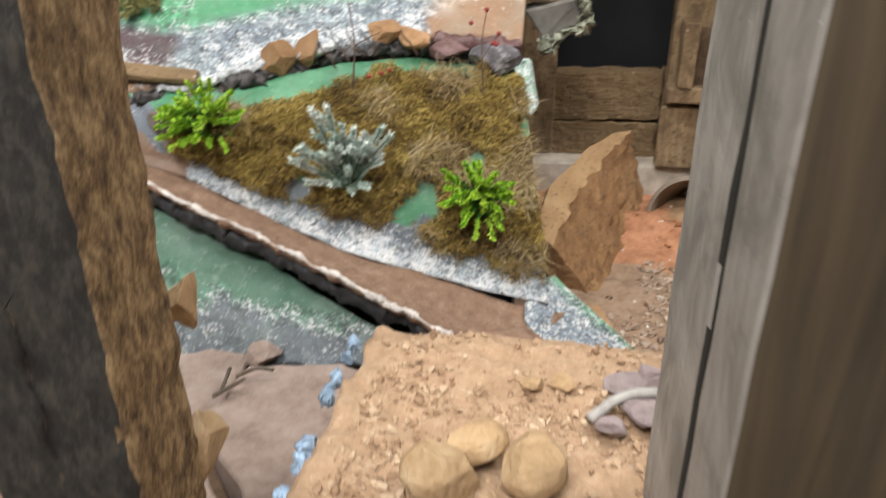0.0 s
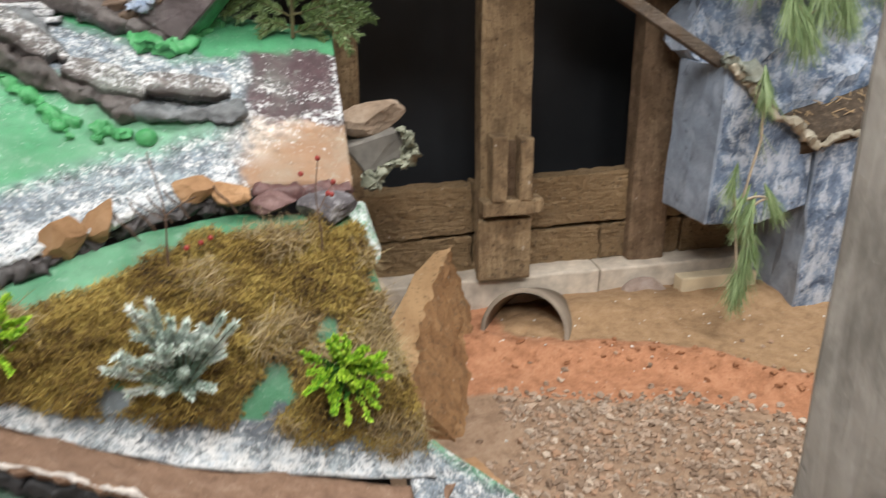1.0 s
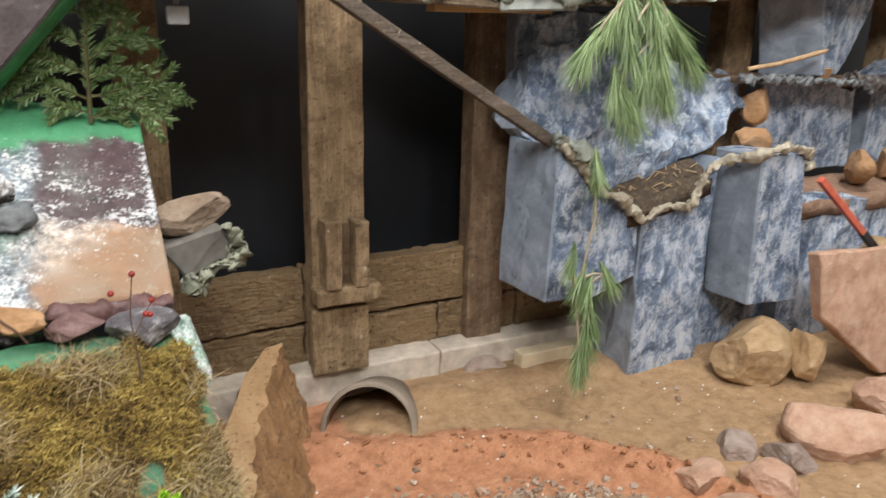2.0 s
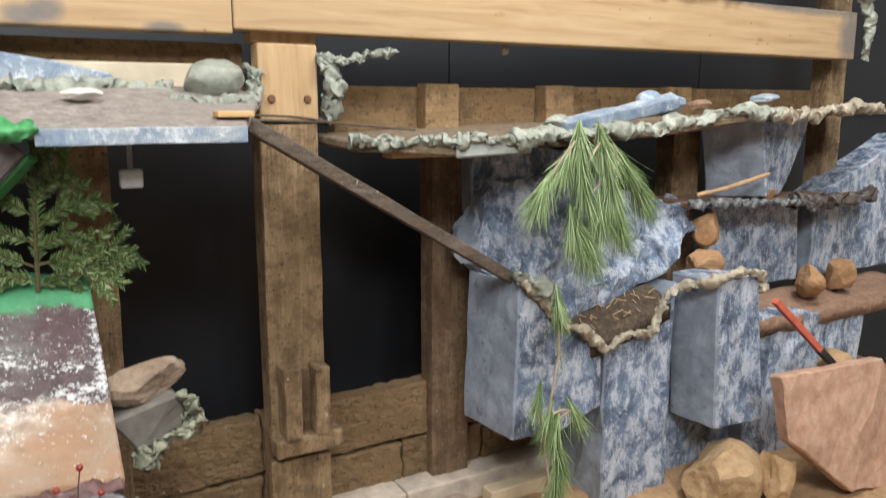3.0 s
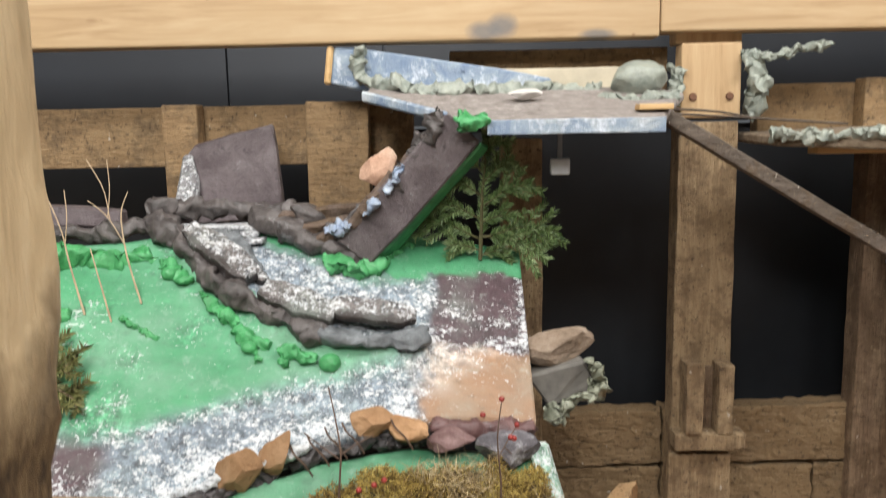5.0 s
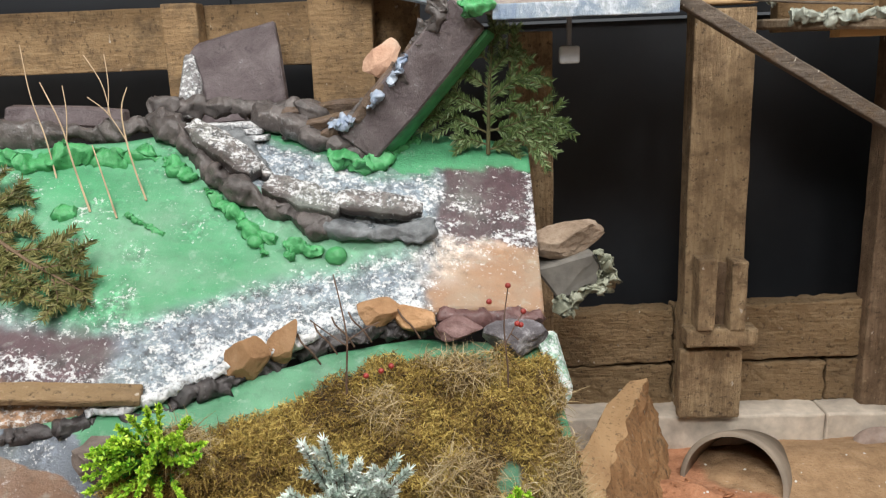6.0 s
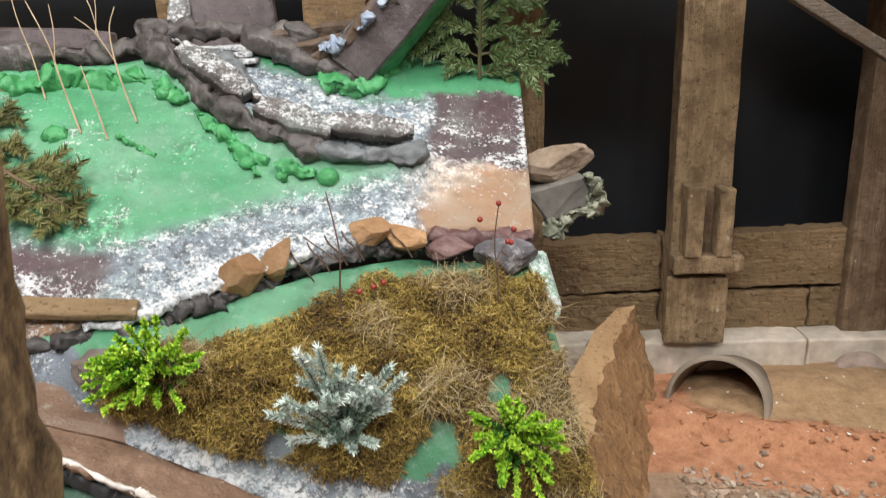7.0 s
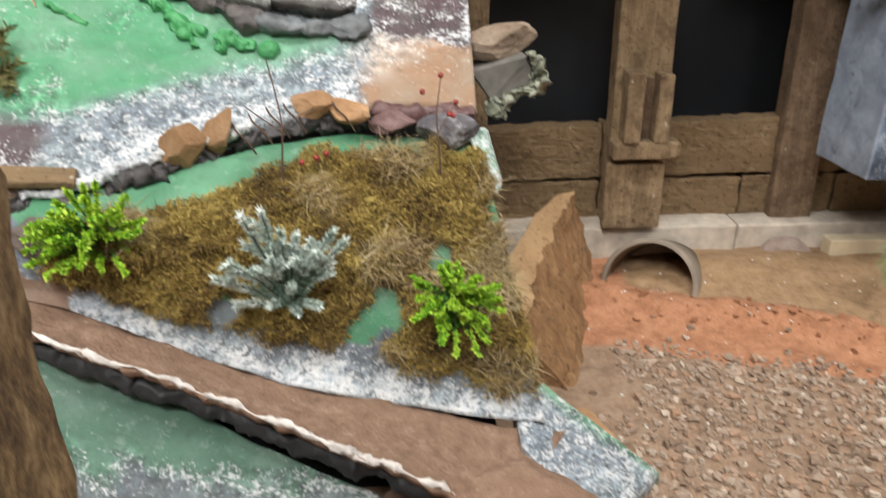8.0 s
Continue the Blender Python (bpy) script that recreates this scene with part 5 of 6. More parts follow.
    part("foam_edge", bead_bm([(-0.168, -0.225, 0.725), (-0.158, -0.228, 0.705), (-0.160, -0.23, 0.685), (-0.18, -0.232, 0.670), (-0.225, -0.232, 0.658)], 0.0085, 90, 8, 1.6, 14), goop_mat("pale_green_foam", (0.13, 0.14, 0.10), (0.36, 0.37, 0.28)), bark, "pale green foam edge", True)
    # bank's white end piece under the deck corner
    bm = prism_bm([(-0.262, -0.338, 0.655), (-0.238, -0.335, 0.655), (-0.222, -0.375, 0.60), (-0.232, -0.385, 0.59)], 0.02, 1, 0.001, 2, (0.2, 1, 0))
    coat_layers(bm, lambda v: ((0.20, 0.36, 0.26), 0.5))
    solo("painted_slab", bm, PAINT, "white and green painted end of the bank", "foam slab")


hillside_trim()


# ---- upper shelf, ramp and panels ----
def upper_shelf():
    sh = thing("foam_shelf", (-0.2, -0.1, 1.03), "gritty grey foam shelf with blue-white edges under the beam", "shelf")
    top = [(-0.295, -0.21, 1.024), (-0.08, -0.21, 1.024), (-0.004, -0.03, 1.062), (-0.004, 0.0, 1.07), (-0.45, 0.0, 1.085), (-0.465, -0.055, 1.072), (-0.345, -0.165, 1.035)]
    grit = soil_mat("gritty_grey_foam", (0.16, 0.14, 0.125), (0.29, 0.255, 0.235), (0.46, 0.42, 0.39), 70, 0.8)
    bm = prism_bm(top, 0.012, 3, 0.003, 3, (0, 0, -1))
    part("deck", bm, grit, sh)
    part("front_edge", box_bm((-0.296, -0.216, 1.006), (-0.078, -0.2105, 1.024), 0.01, 0.0008, 4, 0.001), BOARD_BLUE, sh, "blue and white painted edge")
    part("front_edge", prism_bm([(-0.467, -0.06, 1.072), (-0.345, -0.172, 1.036), (-0.345, -0.172, 1.022), (-0.467, -0.06, 1.056)], 0.006, 0, 0, 0, (0.6, 0.7, 0)), BOARD_BLUE, sh, "blue and white painted edge")
    part("bead", bead_bm([(-0.45, -0.03, 1.085), (-0.38, -0.05, 1.072), (-0.30, -0.04, 1.072), (-0.20, -0.02, 1.07), (-0.12, -0.01, 1.068)], 0.013, 60, 31, 0.9, 12), GOOP, sh, "grey-green foam bead", True)
    bm = bmesh.new()
    add_rock(bm, (-0.068, -0.035, 1.082), (0.09, 0.05, 0.052), 32, 4, (0, -5, 0), 0.1)
    part("foam_lump", bm, GOOP, sh, "rounded grey foam lump", True)
    part("bead", bead_bm([(-0.13, -0.06, 1.055), (-0.08, -0.09, 1.048), (-0.03, -0.07, 1.055)], 0.008, 24, 33, 0.8, 10), GOOP, sh, "grey-green foam bead", True)
    bm = bmesh.new()
    add_rock(bm, (-0.24, -0.10, 1.06), (0.05, 0.03, 0.016), 34, 3)
    part("white_chip", bm, plain_mat("white_chip", (0.6, 0.57, 0.54), 0.8), sh, "white chalky chip")
    part("wood_chip", box_bm((-0.105, -0.19, 1.034), (-0.062, -0.165, 1.041), 0, 0, 0, 0.001), PINE, sh, "small orange wood chip")
    # leaning painted panel
    pn = thing("leaning_board", (-0.4, 0.0, 1.08), "blue and grey sprayed board leaning under the beam", "board")
    part("face", prism_bm([(-0.517, -0.004, 1.085), (-0.510, -0.004, 1.139), (-0.47, -0.004, 1.136), (-0.27, 0.0, 1.104), (-0.19, 0.0, 1.088), (-0.19, 0.0, 1.065), (-0.45, -0.004, 1.07)], 0.016, 2, 0.001, 5), BOARD_BLUE, pn)
    part("raw_end", prism_bm([(-0.527, -0.006, 1.085), (-0.520, -0.006, 1.141), (-0.510, -0.006, 1.140), (-0.517, -0.006, 1.084)], 0.018), PINE, pn, "raw yellow wood end")
    part("bead", bead_bm([(-0.468, -0.012, 1.138), (-0.475, -0.014, 1.11), (-0.462, -0.02, 1.085), (-0.40, -0.02, 1.077)], 0.009, 30, 35, 0.9), GOOP, pn, "grey-green foam bead", True)
    solo("cream_board", box_bm((-0.27, 0.004, 1.062), (-0.07, 0.02, 1.103), 0.04, 0.001, 6, 0.002), plain_mat("cream_sprayed_board", (0.50, 0.44, 0.33), 0.7, 0.25, 12, 0.2), "cream board with grey overspray behind the shelf", "board")
    # ramp
    rp = thing("foam_ramp", (-0.4, -0.17, 0.92), "dark purple-grey foam ramp with a green underside", "ramp")
    part("face", prism_bm([(-0.345, -0.195, 1.035), (-0.303, -0.195, 0.998), (-0.395, -0.18, 0.895), (-0.452, -0.165, 0.838), (-0.495, -0.16, 0.872), (-0.43, -0.18, 0.945)], 0.008, 3, 0.0015, 7), PURPLE, rp)
    part("underside", prism_bm([(-0.3, -0.186, 0.994), (-0.29, -0.15, 0.99), (-0.43, -0.125, 0.835), (-0.448, -0.156, 0.836)], 0.006, 1, 0.001, 8, (-0.6, 0, 0.6)), plain_mat("green_foam_paint", (0.05, 0.25, 0.10), 0.5, 0.3), rp, "green painted underside")
    part("bead", bead_bm([(-0.345, -0.185, 1.035), (-0.385, -0.175, 0.99), (-0.42, -0.17, 0.945), (-0.46, -0.155, 0.90), (-0.51, -0.14, 0.882), (-0.57, -0.13, 0.885)], 0.013, 60, 36, 1.0, 12), GOOP_DARK, rp, "grey-brown foam bead", True)
    bark = wood_mat("peeling_bark", (0.06, 0.04, 0.03), (0.15, 0.105, 0.08), (0.27, 0.20, 0.155), (14, 60, 60), 0.3, bump=0.8)
    for k, (x, y, z, l, w, turn) in enumerate(((-0.515, -0.125, 0.905, 0.12, 0.016, -6), (-0.50, -0.14, 0.893, 0.13, 0.014, -12), (-0.478, -0.15, 0.888, 0.10, 0.014, -22), (-0.445, -0.165, 0.925, 0.09, 0.012, -50), (-0.425, -0.172, 0.945, 0.10, 0.010, -48))):
        part("bark_strip", box_bm((-l / 2, -0.006, -w / 2), (l / 2, 0.006, w / 2), 0.007, 0.0028, 90 + k, 0.002, pose(x, y, z, 25, turn, 4)), bark, rp, "thin peeling bark strip")
    blue = goop_mat("blue_white_bead", (0.20, 0.27, 0.40), (0.46, 0.52, 0.60))
    for k, line in enumerate((((-0.40, -0.186, 0.968), (-0.415, -0.186, 0.950), (-0.425, -0.184, 0.935)), ((-0.435, -0.182, 0.925), (-0.452, -0.178, 0.908)), ((-0.475, -0.170, 0.895), (-0.505, -0.158, 0.887)))):
        part("bead", bead_bm(line, 0.006, 34, 37 + k, 1.4, 10), blue, rp, "blue-white foam bead", True)
    part("bead", bead_bm([(-0.335, -0.205, 1.026), (-0.315, -0.21, 1.022), (-0.295, -0.212, 1.028)], 0.011, 18, 38, 0.9, 10), GREEN_GOOP, rp, "bright green foam bead", True)
    rock("rock", (-0.435, -0.15, 0.965), (0.05, 0.03, 0.06), RED_STONE, "pinkish stone stuck beside the ramp", 52, (0, 35, 0))
    # upright purple slab
    solo("foam_slab", prism_bm([(-0.745, -0.05, 0.885), (-0.738, 0.0, 0.985), (-0.728, 0.01, 1.0), (-0.612, 0.02, 1.03), (-0.588, -0.035, 0.89)], 0.02, 3, 0.002, 9), PURPLE, "purple-brown foam slab with white scuffs, standing against the rail", "foam slab")
    bm = prism_bm([(-0.744, -0.062, 0.90), (-0.741, -0.012, 0.985), (-0.728, -0.012, 0.985), (-0.712, -0.035, 0.945), (-0.708, -0.062, 0.91), (-0.72, -0.064, 0.893)], 0.012, 3, 0.001, 19)
    coat_layers(bm, lambda v: ((0.16, 0.15, 0.155), 0.42 + 0.25 * noise.noise(v.co * 35)))
    solo("foam_chip", bm, PAINT, "white-scuffed foam flap against the purple slab", "foam slab")
    # small clear tag under the shelf
    tg = thing("cable_clip", (-0.195, -0.134, 0.975), "small translucent plastic clip hanging under the shelf", "clip")
    part("body", box_bm((-0.209, -0.142, 0.952), (-0.183, -0.126, 0.974), 0, 0, 0, 0.003), plain_mat("milky_plastic", (0.5, 0.52, 0.54), 0.25, 0.1), tg)
    part("stem", box_bm((-0.199, -0.137, 0.974), (-0.193, -0.131, 1.035), 0, 0, 0, 0.001), plain_mat("grey_plastic", (0.2, 0.2, 0.21), 0.4), tg)
    # foam around the post block
    fm = thing("foam_squeeze", (0.12, 0, 1.09), "dried grey-green foam squeezed round the post block", "foam ridge")
    part("bead", bead_bm([(0.098, -0.006, 1.03), (0.112, -0.01, 1.06), (0.104, -0.008, 1.09), (0.098, -0.008, 1.12)], 0.014, 36, 39, 1.1, 12), GOOP, fm, "", True)
    part("bead", bead_bm([(0.10, -0.01, 1.118), (0.135, -0.012, 1.112), (0.17, -0.01, 1.122), (0.215, -0.006, 1.126)], 0.006, 36, 40, 1.1, 10), GOOP, fm, "", True)
    part("bead", bead_bm([(-0.004, -0.006, 1.10), (-0.012, -0.012, 1.08), (-0.006, -0.01, 1.05)], 0.01, 20, 41, 1.0, 10), GOOP, fm, "", True)
    # brace
    a, b = Vector((-0.045, -0.155, 1.016)), Vector((0.372, -0.115, 0.772))
    d = b - a
    m = Matrix.Translation(a) @ d.to_track_quat("X", "Z").to_matrix().to_4x4()
    solo("brace", box_bm((-0.03, -0.006, -0.0095), (d.length, 0.012, 0.0095), 0.02, 0.0008, 10, 0.002, m), BRACE, "thin dark wooden brace running down to the foam blocks", "brace")
    bm = bmesh.new()
    for dz in (0.0, 0.006):
        add_tube(bm, smooth_line([(-0.07, -0.16, 1.03 + dz), (0.02, -0.1, 1.026 + dz), (0.10, -0.06, 1.022), (0.2, -0.1, 1.012)], 20), 0.0016, 6)
    solo("twig", bm, BRACE, "two thin dark twigs laid across the post", "twig", smooth=True)


upper_shelf()


def right_shelf():
    sh = thing("foam_ledge", (0.5, -0.05, 1.0), "foam ledge edged with thick grey-green foam beads", "shelf")
    out = [(0.10, -0.11, 0.998), (0.22, -0.17, 0.99), (0.30, -0.165, 0.99), (0.42, -0.155, 1.0), (0.65, -0.15, 1.012), (0.90, -0.14, 1.036), (1.35, -0.10, 1.045), (1.35, 0.085, 1.04), (0.10, 0.085, 1.004)]
    part("deck", prism_bm(out, 0.014, 3, 0.003, 12, (0, 0, -1)), soil_mat("brown_litter", (0.10, 0.07, 0.045), (0.20, 0.15, 0.10), (0.34, 0.28, 0.21), 70), sh)
    part("batten", box_bm((0.16, -0.10, 0.972), (0.36, -0.07, 0.984), 0.05, 0.0005, 13, 0.001), PINE, sh, "pale pine batten")
    part("edge_board", prism_bm([(0.225, -0.178, 0.998), (0.36, -0.168, 1.0), (0.36, -0.168, 0.978), (0.225, -0.178, 0.974)], 0.01, 1, 0.001), plain_mat("grey_foam_board", (0.34, 0.37, 0.35), 0.6, 0.2), sh, "grey foam board edge")
    line = [(0.09, -0.115, 1.0), (0.16, -0.14, 0.995), (0.24, -0.175, 1.0), (0.34, -0.17, 0.998)]
    part("bead", bead_bm(line, 0.008, 50, 41, 1.0, 12), GOOP, sh, "", True)
    line = [(0.33, -0.165, 0.995), (0.42, -0.158, 1.005), (0.52, -0.155, 1.008), (0.62, -0.152, 1.012), (0.74, -0.148, 1.022), (0.86, -0.142, 1.034), (0.96, -0.135, 1.036)]
    part("bead", bead_bm(line, 0.013, 110, 42, 0.7, 14), goop_mat("pale_sage_foam", (0.21, 0.235, 0.195), (0.40, 0.42, 0.36)), sh, "pale sage foam bead", True)
    line = [(0.93, -0.135, 1.03), (1.05, -0.12, 1.03), (1.2, -0.11, 1.04), (1.34, -0.1, 1.045)]
    part("bead", bead_bm(line, 0.012, 70, 43, 0.7, 12), GOOP_TAN, sh, "tan foam bead", True)
    for x, y, z, s, m in ((0.70, -0.10, 1.050, (0.09, 0.04, 0.040), "b"), (0.665, -0.09, 1.058, (0.05, 0.04, 0.03), "b"), (0.98, -0.08, 1.06, (0.08, 0.04, 0.02), "b"), (0.45, -0.11, 1.02, (0.05, 0.04, 0.03), "g"), (0.80, -0.08, 1.05, (0.06, 0.04, 0.02), "t")):
        bm = bmesh.new()
        add_rock(bm, (x, y, z), s, int(x * 100), 3, (0, -6, 0))
        part("foam_chunk", bm, {"b": BOARD_BLUE, "g": GOOP, "t": ROAD}[m], sh, "broken foam chunk")
    part("foam_strip", box_bm((-0.13, -0.016, -0.011), (0.13, 0.016, 0.011), 0.015, 0.0022, 17, 0.003, pose(0.575, -0.115, 1.033, 8, -9, 2)), BOARD_BLUE, sh, "blue-white broken foam strip")
    # sprayed board on top of the beam
    bl = thing("leaning_board", (0.9, 0.02, 1.27), "blue-grey sprayed foam board lying on the beam", "board")
    part("face", prism_bm([(0.47, -0.005, 1.251), (0.70, -0.005, 1.296), (0.775, -0.005, 1.308), (0.775, -0.005, 1.262), (0.60, -0.005, 1.2505)], 0.012, 2, 0.001, 15), BOARD_BLUE, bl)
    part("face", prism_bm([(0.782, -0.01, 1.308), (1.30, -0.01, 1.345), (1.30, -0.01, 1.295), (0.782, -0.01, 1.262)], 0.012, 2, 0.001, 16), BOARD_BLUE, bl)
    part("end_strip", box_bm((0.774, -0.014, 1.262), (0.783, 0.004, 1.31), 0, 0, 0, 0.001), PINE, bl, "raw yellow edge")
    part("bead", bead_bm([(0.72, -0.016, 1.258), (0.85, -0.022, 1.262), (1.0, -0.022, 1.27), (1.2, -0.022, 1.285), (1.33, -0.02, 1.295)], 0.007, 60, 44, 1.0, 10), GOOP, bl, "grey-green foam bead", True)
    part("bead", bead_bm([(1.30, -0.02, 1.30), (1.36, -0.03, 1.28), (1.38, -0.03, 1.22), (1.37, -0.03, 1.15)], 0.012, 36, 45, 0.8, 10), GOOP, bl, "grey-green foam bead", True)
    bm = bmesh.new()
    bmesh.ops.create_uvsphere(bm, u_segments=14, v_segments=10, radius=0.008, matrix=pose(0.435, 0.02, 1.139))
    solo("foam_drip", bm, GOOP_TAN, "pale foam drip under the beam", "foam drip", smooth=True)


right_shelf()


# ---- painted foam cliffs ----
def foam_block(name, outline, depth, label, seed, axis=(0, 1, 0), rough=0.004, cuts=5, mat=None):
    bm = prism_bm(outline, depth, cuts, 0, seed, axis)
    bmesh.ops.recalc_face_normals(bm, faces=bm.faces)
    for v in bm.verts:
        v.co += wob(v.co, 16, rough * 1.5, seed) + wob(v.co, 60, rough * 0.7, seed)
    for f in bm.faces:
        f.material_index = 1 if f.normal.x < -0.55 else 0
    return solo(name, bm, [mat or BLUE_FOAM, PLAIN_FOAM], label, "foam block", "foam cliffs")


def cliffs():
    lab = "blue-grey painted foam block with white brushed highlights"
    foam_block("foam_block", [(0.350, -0.146, 0.515), (0.45, -0.14, 0.505), (0.548, -0.13, 0.53), (0.545, -0.13, 0.640), (0.44, -0.135, 0.705), (0.362, -0.14, 0.775)], 0.13, lab, 1, (-0.12, 1, 0), 0.002)
    foam_block("foam_block", [(0.552, -0.132, 0.31), (0.715, -0.132, 0.31), (0.715, -0.132, 0.735), (0.64, -0.132, 0.65), (0.552, -0.13, 0.632)], 0.14, lab, 2)
    foam_block("foam_block", [(0.752, -0.206, 0.468), (0.895, -0.20, 0.458), (0.85, -0.20, 0.742), (0.738, -0.206, 0.748)], 0.10, lab, 3, (-0.1, 1, 0), 0.0015)
    foam_block("foam_block", [(0.74, -0.10, 0.31), (0.97, -0.10, 0.31), (0.97, -0.10, 0.60), (0.74, -0.10, 0.70)], 0.14, "shadowed blue-grey foam block behind the others", 4)
    foam_block("foam_block", [(0.93, -0.14, 0.31), (1.30, -0.13, 0.31), (1.30, -0.13, 0.60), (1.10, -0.14, 0.63), (0.90, -0.13, 0.64)], 0.16, lab, 5, rough=0.006)
    foam_block("foam_block", [(0.40, -0.07, 0.72), (0.335, -0.05, 0.80), (0.335, -0.045, 0.845), (0.375, -0.03, 0.90), (0.40, -0.02, 0.975), (0.60, -0.02, 0.975), (0.64, -0.045, 0.885), (0.83, -0.06, 0.862), (0.835, -0.07, 0.815), (0.73, -0.085, 0.765), (0.66, -0.09, 0.70), (0.52, -0.085, 0.665)], 0.06, "large rough blue-grey foam rock face", 6, rough=0.015, cuts=6)
    foam_block("foam_block", [(0.93, -0.01, 0.66), (1.22, -0.02, 0.66), (1.20, -0.02, 0.845), (0.93, -0.01, 0.845)], 0.08, lab, 7)
    foam_block("foam_block", [(1.26, -0.02, 0.66), (1.6, -0.02, 0.66), (1.6, -0.02, 0.98), (1.26, -0.02, 0.84)], 0.08, lab, 8)
    foam_block("foam_block", [(0.99, -0.075, 1.018), (1.19, -0.035, 1.018), (1.165, -0.04, 0.96), (1.12, -0.045, 0.885), (1.09, -0.05, 0.862), (1.025, -0.07, 0.862)], 0.12, "pale blue-grey foam corner block under the ledge", 9, (-0.75, 0.65, 0), 0.002)
    foam_block("foam_block", [(0.36, 0.0, 0.86), (0.42, -0.01, 0.86), (0.46, -0.01, 0.985), (0.36, 0.0, 0.985)], 0.05, "dark foam behind the hanging pine", 10)
    soil = soil_mat("dark_leaf_litter", (0.035, 0.025, 0.018), (0.09, 0.065, 0.045), (0.24, 0.18, 0.12), 90, 1.0)
    bm, rows = sheet_bm(30, 14, lambda u, v: Vector((0.505 + 0.185 * u + 0.012 * v, -0.085 - 0.05 * v, 0.682 + 0.045 * u - 0.03 * v)) + wob((u, v, 0), 6, 0.004, 3))
    thicken(bm, rows, (0, 0, -0.03))
    solo("leaf_litter", bm, soil, "dark leaf litter lying in the foam crevice", "litter", kind="stuff", smooth=True)
    bm = bmesh.new()
    rng = random.Random(6)
    for _ in range(26):
        x, y = rng.uniform(0.52, 0.68), rng.uniform(-0.13, -0.09)
        z = 0.682 + 0.045 * (x - 0.505) / 0.185 - 0.03 * (-0.085 - y) / 0.05 + 0.003
        a = rng.uniform(0, 3.14)
        l = rng.uniform(0.01, 0.03)
        add_tube(bm, [(x, y, z), (x + l * math.cos(a), y + 0.3 * l * math.sin(a), z + 0.006)], 0.0009, 5)
    solo("twigs", bm, plain_mat("dry_straw", (0.45, 0.32, 0.18), 0.8, 0.3), "dry straw bits scattered on the litter", "twigs", kind="stuff")
    bead = thing("foam_bead", (0.55, -0.14, 0.65), "tan foam bead squeezed along the cliff's edge", "foam bead")
    line = [(0.358, -0.148, 0.778), (0.40, -0.146, 0.745), (0.45, -0.145, 0.70), (0.50, -0.145, 0.672), (0.54, -0.143, 0.640), (0.57, -0.142, 0.65), (0.62, -0.142, 0.658), (0.65, -0.142, 0.652), (0.675, -0.142, 0.70), (0.70, -0.15, 0.728), (0.735, -0.205, 0.75), (0.80, -0.208, 0.755), (0.85, -0.205, 0.745), (0.862, -0.20, 0.715)]
    part("bead", bead_bm(line, 0.0085, 130, 51, 0.7, 12), GOOP_TAN, bead, "", True)
    part("bead", bead_bm([(0.355, -0.145, 0.79), (0.385, -0.15, 0.77), (0.42, -0.15, 0.735)], 0.011, 26, 52, 1.0, 12), GOOP, bead, "", True)
    # small upper ledge with its stones
    ld = thing("foam_ledge", (1.05, -0.03, 0.85), "thin grey foam ledge strewn with soil", "shelf")
    part("deck", prism_bm([(0.79, -0.085, 0.868), (0.90, -0.085, 0.863), (1.15, -0.085, 0.852), (1.40, -0.08, 0.85), (1.40, 0.03, 0.85), (0.79, 0.03, 0.868)], 0.012, 2, 0.002, 4, (0, 0, -1)), ROAD, ld)
    part("bead", bead_bm([(0.78, -0.09, 0.866), (0.88, -0.092, 0.860), (1.0, -0.092, 0.856), (1.15, -0.092, 0.848)], 0.008, 60, 53, 0.9, 10), GOOP_GREY, ld, "slate-grey foam bead", True)
    part("bead", bead_bm([(1.08, -0.085, 0.852), (1.2, -0.088, 0.848), (1.38, -0.085, 0.85)], 0.013, 44, 54, 1.1, 10), GOOP_DARK, ld, "grey-brown foam bead", True)
    bm = bmesh.new()
    add_tube(bm, smooth_line([(0.80, -0.09, 0.882), (0.88, -0.095, 0.893), (0.99, -0.10, 0.915)], 14), [0.0045] * 13 + [0.003], 8, 0.3)
    solo("stick", bm, plain_mat("peeled_stick", (0.45, 0.30, 0.17), 0.7, 0.25), "peeled tan stick leaning on the small ledge", "stick", smooth=True)
    for k, (x, y, z, s, lab) in enumerate(((0.865, -0.06, 0.812, (0.07, 0.05, 0.08), "a"), (0.835, -0.085, 0.748, (0.13, 0.07, 0.065), "a"), (1.15, -0.095, 0.678, (0.125, 0.07, 0.07), "b"), (1.27, -0.085, 0.678, (0.10, 0.06, 0.085), "b"), (1.04, -0.06, 0.865, (0.04, 0.03, 0.018), "c"))):
        rock("rock", (x, y, z), s, ORANGE_STONE, {"a": "orange-brown stone stacked in the foam cliff", "b": "orange-brown stone on the right-hand foam ledge".replace("right-hand ", "lower "), "c": "small orange chip on the thin ledge"}[lab], 60 + k, (0, 10 * k, 20 * k), group="cliff stones", flat=0.32)
    bm, rows = sheet_bm(30, 10, lambda u, v: Vector((0.92 + 0.6 * u, -0.02 - 0.12 * v, 0.648 - 0.02 * v)) + wob((u * 2, v, 0), 6, 0.006, 3))
    thicken(bm, rows, (0, 0, -0.03))
    solo("soil_ledge", bm, ROAD, "brown soil lying on the lower foam ledge", "soil", kind="stuff", smooth=True)
    # red stick, leaning slab, boulders
    a, b = Vector((0.868, -0.225, 0.70)), Vector((1.10, -0.245, 0.50))
    d = b - a
    m = Matrix.Translation(a) @ d.to_track_quat("X", "Z").to_matrix().to_4x4()
    st = thing("red_stick", a, "coral-red painted square stick with a dark joint", "stick")
